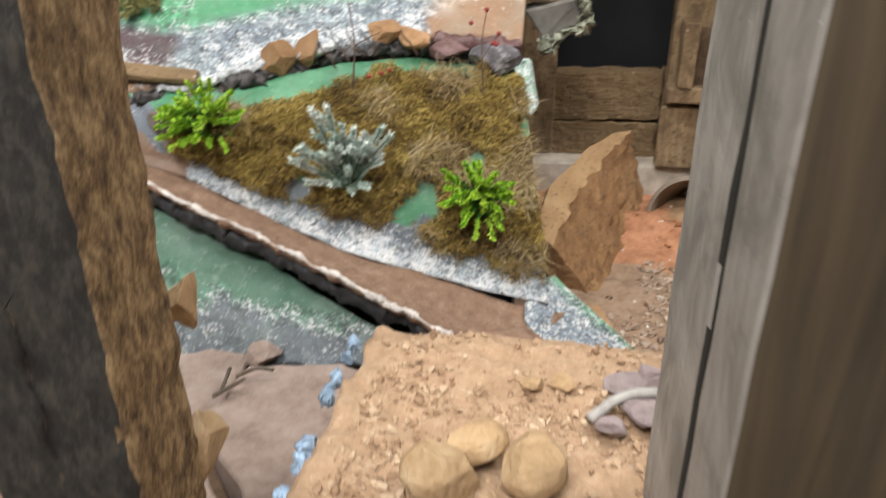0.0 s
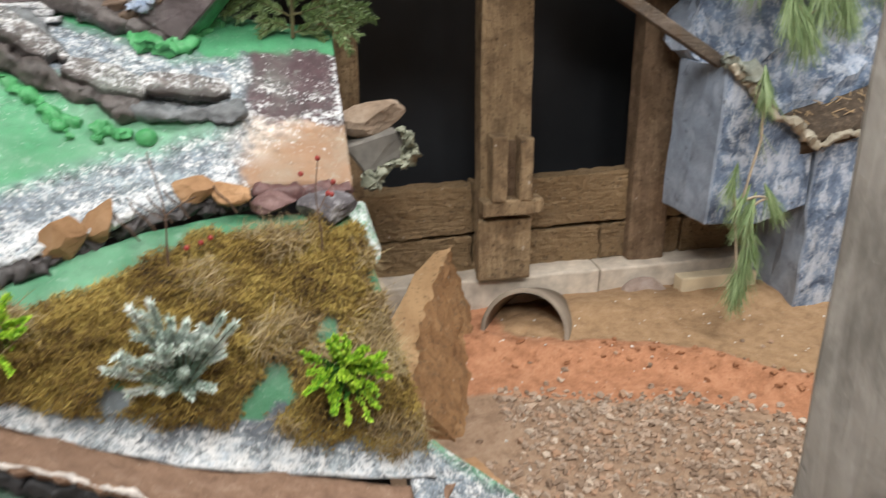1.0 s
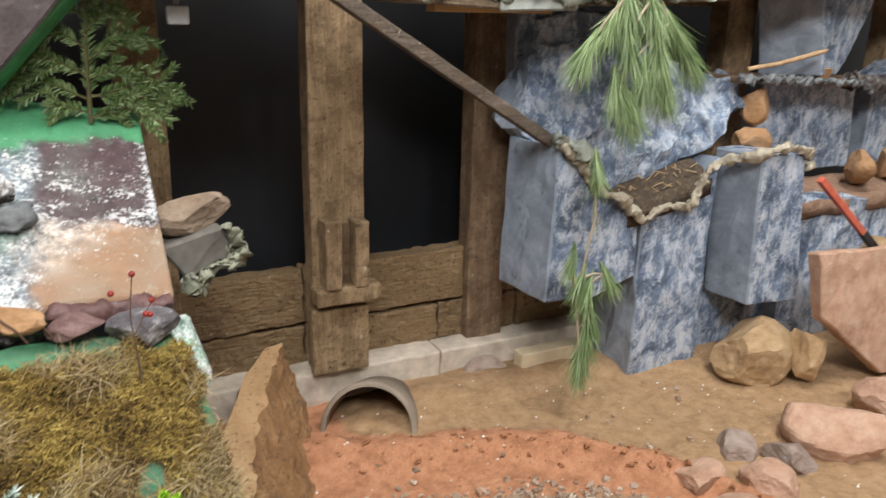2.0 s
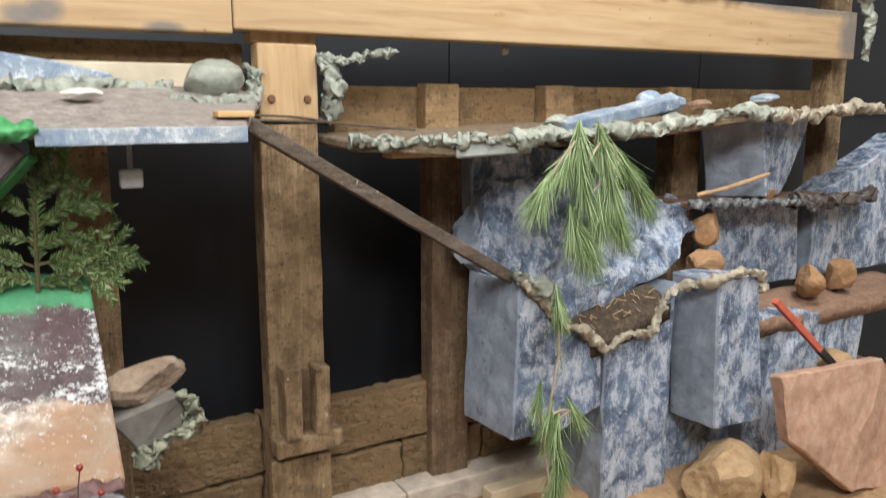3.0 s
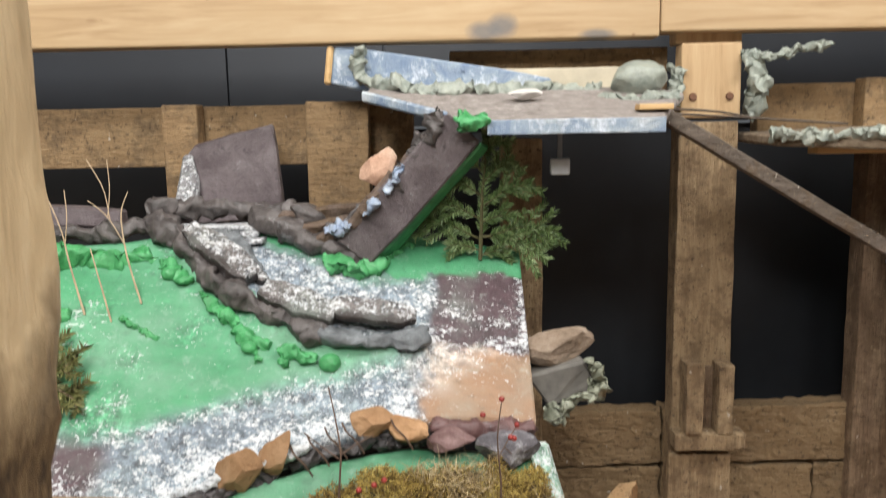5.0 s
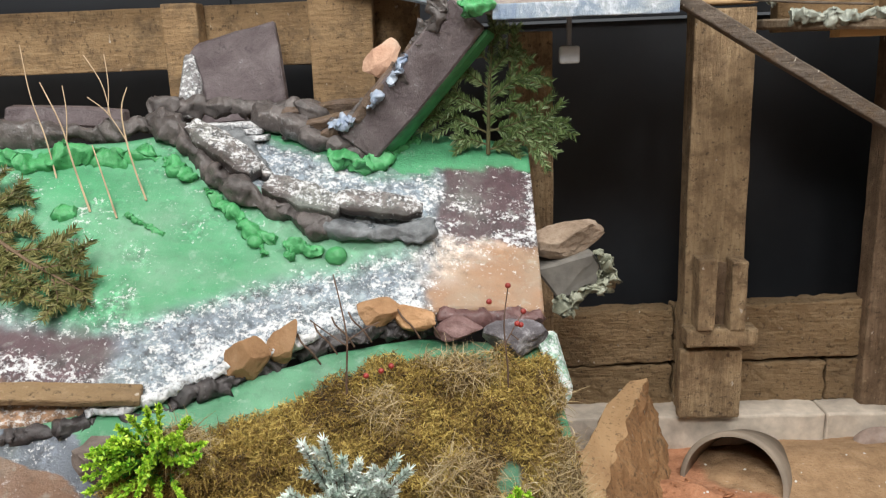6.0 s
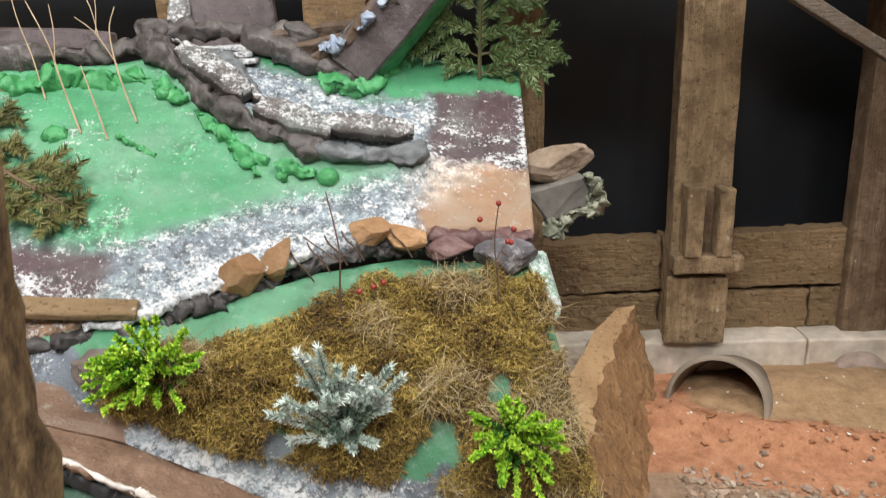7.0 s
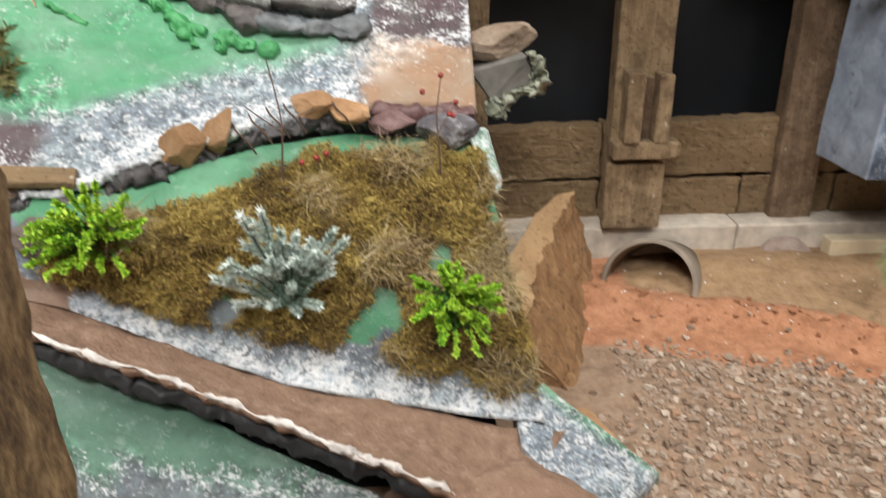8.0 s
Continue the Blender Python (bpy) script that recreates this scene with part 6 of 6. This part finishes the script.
    red = plain_mat("coral_paint", (0.52, 0.12, 0.075), 0.5, 0.2)
    part("stick", box_bm((0, -0.006, -0.006), (d.length * 0.55, 0.006, 0.006), 0, 0, 0, 0.001, m), red, st)
    part("joint", box_bm((d.length * 0.55, -0.0065, -0.0065), (d.length * 0.72, 0.0065, 0.0065), 0, 0, 0, 0.001, m), plain_mat("black_tape", (0.03, 0.03, 0.03), 0.5), st, "dark joint")
    part("stick", box_bm((d.length * 0.72, -0.009, -0.008), (d.length, 0.009, 0.008), 0, 0, 0, 0.001, m), red, st)
    bm = prism_bm([(0.792, -0.305, 0.595), (0.90, -0.30, 0.585), (1.10, -0.30, 0.575), (1.18, -0.30, 0.44), (1.10, -0.33, 0.325), (0.985, -0.335, 0.345), (0.90, -0.325, 0.41), (0.815, -0.315, 0.475)], 0.035, 4, 0.004, 13, (0.35, 1, -0.25))
    solo("stone_slab", bm, RED_STONE, "large flat pinkish sandstone slab leaning on rocks", "stone slab")
    rock("rock", (0.775, -0.215, 0.375), (0.20, 0.14, 0.135), TAN_STONE, "tan sandstone boulder at the foot of the cliff", 81, (0, 0, 20), flat=0.3)
    rock("rock", (0.84, -0.275, 0.385), (0.08, 0.07, 0.12), TAN_STONE, "brown stone propping the leaning slab", 82)
    for k, (x, y, z, s, mat) in enumerate(((0.445, -0.435, 0.335, (0.085, 0.07, 0.05), RED_STONE), (0.545, -0.40, 0.335, (0.085, 0.07, 0.055), GREY_STONE), (0.52, -0.49, 0.34, (0.10, 0.08, 0.06), RED_STONE), (0.595, -0.46, 0.34, (0.08, 0.08, 0.06), GREY_STONE), (0.71, -0.45, 0.355, (0.17, 0.15, 0.11), RED_STONE), (0.88, -0.42, 0.35, (0.14, 0.12, 0.09), RED_STONE), (0.42, -0.53, 0.335, (0.10, 0.09, 0.05), RED_STONE))):
        rock("rock", (x, y, z), s, mat, "broken pinkish stone in the clay beside the gravel", 90 + k, (0, 0, 33 * k), group="clay stones")
    for k, (x, y, z) in enumerate(((1.10, -0.18, 0.49), (1.16, -0.16, 0.52), (1.22, -0.18, 0.47), (1.13, -0.2, 0.43), (1.2, -0.22, 0.40))):
        rock("rock", (x, y, z), (0.10, 0.08, 0.06), TAN_STONE, "ochre stone heaped behind the leaning slab", 100 + k, (0, 15 * k, 40 * k), group="heaped stones")


cliffs()


# ---- plants ----
def needles(verts, faces, a, b, rng, count, length, width, spread=1.0, droop=0.0, flat=None):
    """Needles along a twig from a to b."""
    ax = (b - a).normalized()
    o = ax.orthogonal().normalized()
    o2 = ax.cross(o)
    for i in range(count):
        f = (i + rng.random()) / count
        p = a.lerp(b, f)
        t = rng.uniform(0, 6.283)
        out = o * math.cos(t) + o2 * math.sin(t)
        if flat is not None:
            out = (out - flat * out.dot(flat) * 0.88).normalized()
        d = (out * spread + ax * rng.uniform(0.5, 1.0)).normalized()
        strand(verts, faces, p, d, length * rng.uniform(0.75, 1.1), width, rng, droop, 2)


def plant(name, at, label, category):
    return thing(name, at, label, category)


def mesh_part(name, verts, faces, mat, parent, label=""):
    me = bpy.data.meshes.new(name)
    me.from_pydata([tuple(v) for v in verts], [], faces)
    me.materials.append(mat)
    ob = new(name, me)
    bpy.context.view_layer.update()
    ob.parent = parent
    ob.matrix_parent_inverse = parent.matrix_world.inverted()
    return tagged(ob, label) if label else ob


FIR = leaf_mat("fir_needles", (0.2, (0.045, 0.085, 0.022)), (0.5, (0.12, 0.19, 0.06)), (0.8, (0.30, 0.40, 0.20)), rough=0.5)
OLIVE = leaf_mat("olive_needles", (0.2, (0.06, 0.07, 0.02)), (0.5, (0.135, 0.14, 0.04)), (0.8, (0.25, 0.22, 0.085)), rough=0.6)
PINE_LEAF = leaf_mat("long_pine_needles", (0.2, (0.10, 0.17, 0.06)), (0.5, (0.23, 0.33, 0.14)), (0.8, (0.40, 0.50, 0.27)), rough=0.45)
FROST = leaf_mat("frosted_needles", (0.2, (0.13, 0.23, 0.16)), (0.5, (0.30, 0.43, 0.34)), (0.8, (0.52, 0.63, 0.55)), rough=0.7)
FROST_TIP = leaf_mat("white_frosted_needles", (0.2, (0.36, 0.48, 0.41)), (0.5, (0.64, 0.74, 0.68)), (0.8, (0.88, 0.91, 0.89)), rough=0.7)
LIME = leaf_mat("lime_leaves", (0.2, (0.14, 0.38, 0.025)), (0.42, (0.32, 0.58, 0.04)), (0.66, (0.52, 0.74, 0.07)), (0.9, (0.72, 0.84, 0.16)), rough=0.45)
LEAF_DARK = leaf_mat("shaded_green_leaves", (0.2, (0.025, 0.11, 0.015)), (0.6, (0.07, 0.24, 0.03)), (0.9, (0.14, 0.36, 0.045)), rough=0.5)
STEM = plain_mat("brown_stem", (0.13, 0.085, 0.05), 0.8, 0.3)


def fir_sprig(base, height, boughs, label, mat, seed, up, side, face, length=0.0115, spare=None):
    """A flat fir sprig. boughs: how far up the stem each begins, and its tip's place sideways and upwards."""
    rng = random.Random(seed)
    pl = plant("fir_sprig", base, label, "fir sprig")
    base, up, side, face = Vector(base), Vector(up).normalized(), Vector(side).normalized(), Vector(face).normalized()
    at = lambda x, z: base + side * x + up * z
    bm = bmesh.new()
    top = at(0.012, height)
    add_tube(bm, [base, at(0.003, height * 0.5), top], [0.003, 0.0022, 0.001], 6)
    verts, faces = [], []
    needles(verts, faces, at(0.002, height * 0.2), top, rng, 300, length, 0.0011, 0.8, 0.1, face)
    for h, x, z in boughs:
        x *= 0.92
        a, b = at(0.004 * h / height, h), at(x, z) + face * rng.uniform(-0.004, 0.014)
        l = (b - a).length
        mid = a.lerp(b, 0.5) + up * 0.1 * l
        add_tube(bm, [a, mid, b], [0.0015, 0.0011, 0.0006], 5)
        needles(verts, faces, a.lerp(mid, 0.25), mid, rng, int(14 + l * 1700), length, 0.0011, 0.8, 0.08, face)
        needles(verts, faces, mid, b, rng, int(16 + l * 1900), length * 0.9, 0.0011, 0.75, 0.08, face)
        d = (b - a).normalized()
        turn = d.cross(face).normalized()
        count = int(l / 0.017)
        for g in range(count):
            f = 0.35 + 0.5 * (g + 0.5) / count
            q = a.lerp(mid, f * 2) if f < 0.5 else mid.lerp(b, f * 2 - 1)
            e = (d * 0.8 + turn * (1 if g % 2 else -1) * rng.uniform(0.6, 0.9) + face * rng.uniform(-0.1, 0.3)).normalized()
            b2 = q + e * (0.018 + 0.22 * l) * rng.uniform(0.8, 1.15)
            add_tube(bm, [q, b2], [0.0009, 0.0005], 4)
            needles(verts, faces, q, b2, rng, 80, length * 0.8, 0.0011, 0.75, 0.08, face)
    part("stem", bm, spare or STEM, pl)
    mesh_part("needles", verts, faces, mat, pl)
    return pl


fir_sprig((-0.303, -0.125, 0.838), 0.178, ((0.012, -0.048, 0.022), (0.028, -0.098, 0.056), (0.056, -0.070, 0.080), (0.088, -0.052, 0.116), (0.122, -0.036, 0.145), (0.006, 0.042, 0.008), (0.030, 0.112, 0.040), (0.034, 0.098, 0.000), (0.052, 0.052, 0.060), (0.072, 0.074, 0.104), (0.104, 0.048, 0.136), (0.135, 0.026, 0.166)),
          "small dark green fir sprig stuck upright in the meadow", FIR, 5, (0, -0.1, 1), (1, 0, 0), (0, -1, -0.1), spare=plain_mat("green_brown_stem", (0.09, 0.085, 0.035), 0.8, 0.3))
DECK_UP = (0.1627, -0.749, 1)
fir_sprig(on_deck(-0.89, -0.318, 0.012), 0.165, ((0.02, -0.035, 0.06), (0.05, -0.045, 0.095), (0.09, -0.038, 0.125), (0.125, -0.02, 0.16), (0.02, 0.04, 0.05), (0.06, 0.048, 0.10), (0.10, 0.042, 0.14), (0.13, 0.02, 0.165)),
          "dark olive conifer sprig lying on the green meadow", OLIVE, 8, (0.155, -0.075, -0.081), (0.05, 0.08, 0.055), DECK_UP, 0.014)
fir_sprig(on_deck(-0.93, -0.345, 0.012), 0.12, ((0.01, -0.03, 0.04), (0.04, -0.035, 0.07), (0.07, -0.025, 0.10), (0.01, 0.035, 0.045), (0.04, 0.035, 0.075), (0.075, 0.025, 0.11)),
          "brown-tipped olive conifer sprig lying on the green meadow", OLIVE, 9, (0.06, 0.09, 0.057), (0.1, -0.06, -0.06), DECK_UP, 0.014)


def frost_plant():
    rng = random.Random(21)
    base = Vector((-0.452, -0.515, 0.528))
    pl = plant("frosted_spruce", base, "frosted pale green artificial spruce sprig on the moss", "artificial plant")
    bm = bmesh.new()
    verts, faces, tips, tip_faces = [], [], [], []
    arms = ((-0.064, 0.045), (-0.028, 0.114), (-0.010, 0.118), (0.003, 0.093), (0.018, 0.089), (0.064, 0.086), (0.048, 0.056), (-0.042, 0.070), (0.034, 0.074), (-0.020, 0.052), (0.012, 0.046), (-0.046, 0.018), (0.036, 0.024), (-0.006, 0.074), (0.052, 0.092), (-0.012, 0.02), (0.014, 0.012))
    for x, z in arms:
        d = Vector((x, -0.022 - 0.03 * rng.random(), z))
        mid, b = base + d * 0.5 + Vector((0, 0, 0.004)), base + d
        add_tube(bm, [base, mid, b], [0.0016, 0.0012, 0.0007], 5)
        l = d.length
        needles(verts, faces, base.lerp(mid, 0.35), mid, rng, int(50 + 1500 * l), 0.0085, 0.0008, 0.75, 0.1)
        needles(tips, tip_faces, mid, b, rng, int(70 + 2000 * l), 0.0078, 0.0009, 0.72, 0.08)
        if l > 0.075:
            for g in range(3):
                q = mid.lerp(b, rng.uniform(0.0, 0.7))
                e = q + (d.normalized() * 0.7 + Vector((rng.choice((-1, 1)) * 0.7, -0.3, 0.1))).normalized() * 0.02
                needles(tips, tip_faces, q, e, rng, 80, 0.0068, 0.0009, 0.75, 0.08)
    part("stem", bm, STEM, pl)
    mesh_part("needles", verts, faces, FROST, pl)
    mesh_part("frosted_foliage", tips, tip_faces, FROST_TIP, pl, "white frosted tips")


frost_plant()


def leaf(verts, faces, p, d, length, width, rng):
    """A small folded leaf."""
    side = d.cross(Vector((rng.uniform(-1, 1), rng.uniform(-1, 1), rng.uniform(-1, 1)))).normalized()
    up = d.cross(side).normalized()
    k = len(verts)
    verts += [p, p + d * length * 0.5 - side * width + up * width * 0.4, p + d * length, p + d * length * 0.5 + side * width + up * width * 0.4, p + d * length * 0.5]
    faces += [(k, k + 1, k + 4), (k + 1, k + 2, k + 4), (k + 2, k + 3, k + 4), (k + 3, k, k + 4)]


def lime_bush(base, reach, rise, seed, label):
    """Thin stems that fork upwards, each ending in a feathery tuft of tiny leaves."""
    rng = random.Random(seed)
    base = Vector(base)
    pl = plant("lime_bush", base, label, "artificial plant")
    bm = bmesh.new()
    v1, f1, v2, f2 = [], [], [], []
    for s in range(54):
        x = rng.uniform(-1, 1)
        d = Vector((x * reach, -0.022 - 0.05 * rng.random(), rise * rng.uniform(0.25, 1.0) * (1 - 0.35 * abs(x))))
        if s % 5 == 0:
            d.z = rise * rng.uniform(-0.3, 0.1)
        line = smooth_line([base, base + d * 0.5 + Vector((0, -0.004, 0.006)), base + d], 12)
        add_tube(bm, line, 0.0007, 4)
        way = d.normalized()
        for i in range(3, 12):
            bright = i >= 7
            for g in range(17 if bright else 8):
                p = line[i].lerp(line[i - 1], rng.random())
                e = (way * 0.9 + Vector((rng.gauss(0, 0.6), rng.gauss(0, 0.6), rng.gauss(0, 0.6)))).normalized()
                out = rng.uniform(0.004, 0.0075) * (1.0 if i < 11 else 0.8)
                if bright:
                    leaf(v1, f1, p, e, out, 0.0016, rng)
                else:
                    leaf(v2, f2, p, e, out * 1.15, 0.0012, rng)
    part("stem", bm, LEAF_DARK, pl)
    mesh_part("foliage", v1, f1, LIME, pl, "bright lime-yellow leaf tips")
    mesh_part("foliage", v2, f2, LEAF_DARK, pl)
    return pl


lime_bush((-0.632, -0.490, 0.592), 0.055, 0.078, 31, "bright lime-green artificial bush at the mossy bank's edge")
lime_bush((-0.285, -0.495, 0.512), 0.046, 0.088, 32, "bright lime-green artificial bush in the moss")


def pine_branch(name, anchors, label, seed, length):
    """Hanging sprays: each anchor gives where a tuft starts and which way it falls."""
    rng = random.Random(seed)
    pl = plant("pine_branch", anchors[0][0], label, "pine branch")
    bm = bmesh.new()
    verts, faces = [], []
    prev = Vector(anchors[0][0])
    for p, d, n, l in anchors:
        p, d = Vector(p), Vector(d).normalized()
        add_tube(bm, smooth_line([prev, prev.lerp(p, 0.5) + Vector((0, 0, 0.006)), p], 6), 0.0022, 6)
        for _ in range(int(n * 1.9)):
            e = (d + Vector((rng.gauss(0, 0.18), rng.gauss(0, 0.18), rng.gauss(0, 0.12)))).normalized()
            strand(verts, faces, p - d * rng.uniform(0, 0.03), e, l * rng.uniform(0.7, 1.12), 0.0008, rng, 0.30, 4)
        if rng.random() < 0.65:
            prev = p
    part("stem", bm, plain_mat("pale_pine_twig", (0.36, 0.30, 0.22), 0.8, 0.25), pl)
    mesh_part("needles", verts, faces, PINE_LEAF, pl)


pine_branch("pine", [((0.43, -0.19, 1.0), (-0.12, -0.2, -1), 170, 0.085), ((0.40, -0.195, 0.965), (-0.55, -0.2, -0.9), 130, 0.07), ((0.36, -0.2, 0.93), (-0.55, -0.2, -0.9), 150, 0.075), ((0.425, -0.205, 0.94), (0.0, -0.2, -1), 150, 0.08),
                     ((0.475, -0.19, 0.995), (0.15, -0.2, -1), 150, 0.09), ((0.52, -0.185, 0.965), (0.5, -0.15, -0.9), 150, 0.08), ((0.56, -0.18, 0.92), (0.5, -0.1, -0.95), 150, 0.08), ((0.485, -0.2, 0.93), (-0.05, -0.2, -1), 170, 0.09),
                     ((0.41, -0.205, 0.875), (0.05, -0.2, -1), 140, 0.075), ((0.435, -0.205, 0.85), (0.22, -0.15, -1), 160, 0.08), ((0.505, -0.2, 0.875), (0.1, -0.2, -1), 150, 0.07), ((0.46, -0.205, 0.895), (-0.1, -0.2, -1), 110, 0.075)],
            "fresh green long-needled pine branch hanging from the ledge", 41, 0.1)
pine_branch("pine", [((0.385, -0.205, 0.755), (0.05, -0.1, -1), 120, 0.06), ((0.392, -0.205, 0.67), (0.1, -0.1, -1), 6, 0.05), ((0.37, -0.21, 0.575), (-0.45, -0.1, -0.9), 80, 0.05), ((0.42, -0.21, 0.575), (0.45, -0.1, -0.9), 90, 0.06),
                     ((0.385, -0.21, 0.56), (-0.35, -0.1, -1), 120, 0.065), ((0.392, -0.21, 0.51), (0.25, -0.1, -1), 110, 0.06), ((0.388, -0.21, 0.48), (-0.05, -0.1, -1), 150, 0.075), ((0.38, -0.21, 0.435), (-0.1, -0.1, -1), 130, 0.065), ((0.35, -0.21, 0.61), (-0.2, -0.1, -1), 60, 0.055)],
            "slender pine twig hanging in front of the foam blocks", 42, 0.08)


def twig(pts, r, label, forks=(), berries=(), mat=None):
    tw = plant("bare_twig", pts[0], label, "twig")
    bm = bmesh.new()
    line = smooth_line(pts, 16)
    add_tube(bm, line, [r * (1 - 0.5 * i / 15) for i in range(16)], 6, 0.25)
    for f in forks:
        add_tube(bm, smooth_line(f, 8), r * 0.5, 5)
    part("stem", bm, mat or plain_mat("pale_dry_twig", (0.36, 0.27, 0.18), 0.8, 0.25), tw)
    if berries:
        red = plain_mat("dark_red_berry", (0.26, 0.03, 0.025), 0.4, 0.3)
        for p in berries:
            bm = bmesh.new()
            bmesh.ops.create_icosphere(bm, subdivisions=2, radius=0.0032, matrix=Matrix.Translation(p))
            part("berry", bm, red, tw, "tiny dark red berry", True)


def twigs():
    pale = plain_mat("pale_dry_twig", (0.42, 0.31, 0.20), 0.8, 0.25)
    lab = "thin pale bare twig stuck in the green meadow"
    twig([(-0.835, -0.236, 0.84), (-0.85, -0.22, 0.89), (-0.866, -0.21, 0.94), (-0.875, -0.2, 1.0)], 0.0011, lab, mat=pale)
    twig([(-0.781, -0.272, 0.803), (-0.798, -0.262, 0.86), (-0.812, -0.25, 0.905), (-0.838, -0.235, 0.955)], 0.0014, lab, [[(-0.805, -0.256, 0.885), (-0.803, -0.25, 0.92), (-0.806, -0.245, 0.95)]], mat=pale)
    twig([(-0.748, -0.276, 0.795), (-0.765, -0.262, 0.845), (-0.778, -0.25, 0.88)], 0.0013, lab, mat=pale)
    twig([(-0.721, -0.25, 0.811), (-0.735, -0.24, 0.85), (-0.745, -0.23, 0.885), (-0.75, -0.22, 0.92), (-0.742, -0.215, 0.945)], 0.0014, lab, [[(-0.742, -0.232, 0.878), (-0.765, -0.225, 0.915), (-0.79, -0.22, 0.935)], [(-0.762, -0.226, 0.912), (-0.77, -0.22, 0.95), (-0.79, -0.215, 0.985)], [(-0.765, -0.225, 0.915), (-0.762, -0.22, 0.95), (-0.765, -0.215, 0.985)]], mat=pale)
    dark = plain_mat("dark_berry_twig", (0.10, 0.06, 0.04), 0.8, 0.3)
    twig([(-0.458, -0.435, 0.59), (-0.46, -0.435, 0.64), (-0.457, -0.43, 0.69), (-0.462, -0.42, 0.72), (-0.47, -0.41, 0.755)], 0.0014, "thin dark twig with tiny red berries in the moss", [[(-0.457, -0.43, 0.69), (-0.44, -0.425, 0.70), (-0.425, -0.42, 0.706)], [(-0.458, -0.43, 0.685), (-0.48, -0.425, 0.70), (-0.495, -0.42, 0.71)]], [(-0.425, -0.425, 0.655), (-0.415, -0.42, 0.658), (-0.44, -0.43, 0.652)], dark)
    twig([(-0.296, -0.40, 0.585), (-0.294, -0.40, 0.64), (-0.297, -0.395, 0.69), (-0.292, -0.39, 0.73)], 0.0012, "thin dark twig with tiny red berries in the moss", [[(-0.296, -0.395, 0.67), (-0.284, -0.39, 0.69), (-0.276, -0.385, 0.70)], [(-0.29, -0.392, 0.68), (-0.282, -0.39, 0.672)]], [(-0.276, -0.386, 0.702), (-0.283, -0.39, 0.69), (-0.292, -0.39, 0.732), (-0.312, -0.39, 0.715), (-0.279, -0.388, 0.688)], dark)
    # small wire hoops among the bank stones
    for k, (x, z) in enumerate(((-0.505, 0.672), (-0.488, 0.68), (-0.470, 0.685), (-0.452, 0.688), (-0.40, 0.685), (-0.378, 0.683))):
        y = lerp_line(FRONT, x)[0] - 0.02
        bm = bmesh.new()
        add_tube(bm, smooth_line([(x + 0.012, y, z - 0.02), (x + 0.004, y - 0.004, z - 0.004), (x - 0.006, y - 0.003, z + 0.006), (x - 0.012, y + 0.008, z + 0.012)], 8), 0.0011, 5)
        solo("wire_hoop", bm, dark, "short dark wire stuck in the river bank", "wire", "bank wires")


twigs()
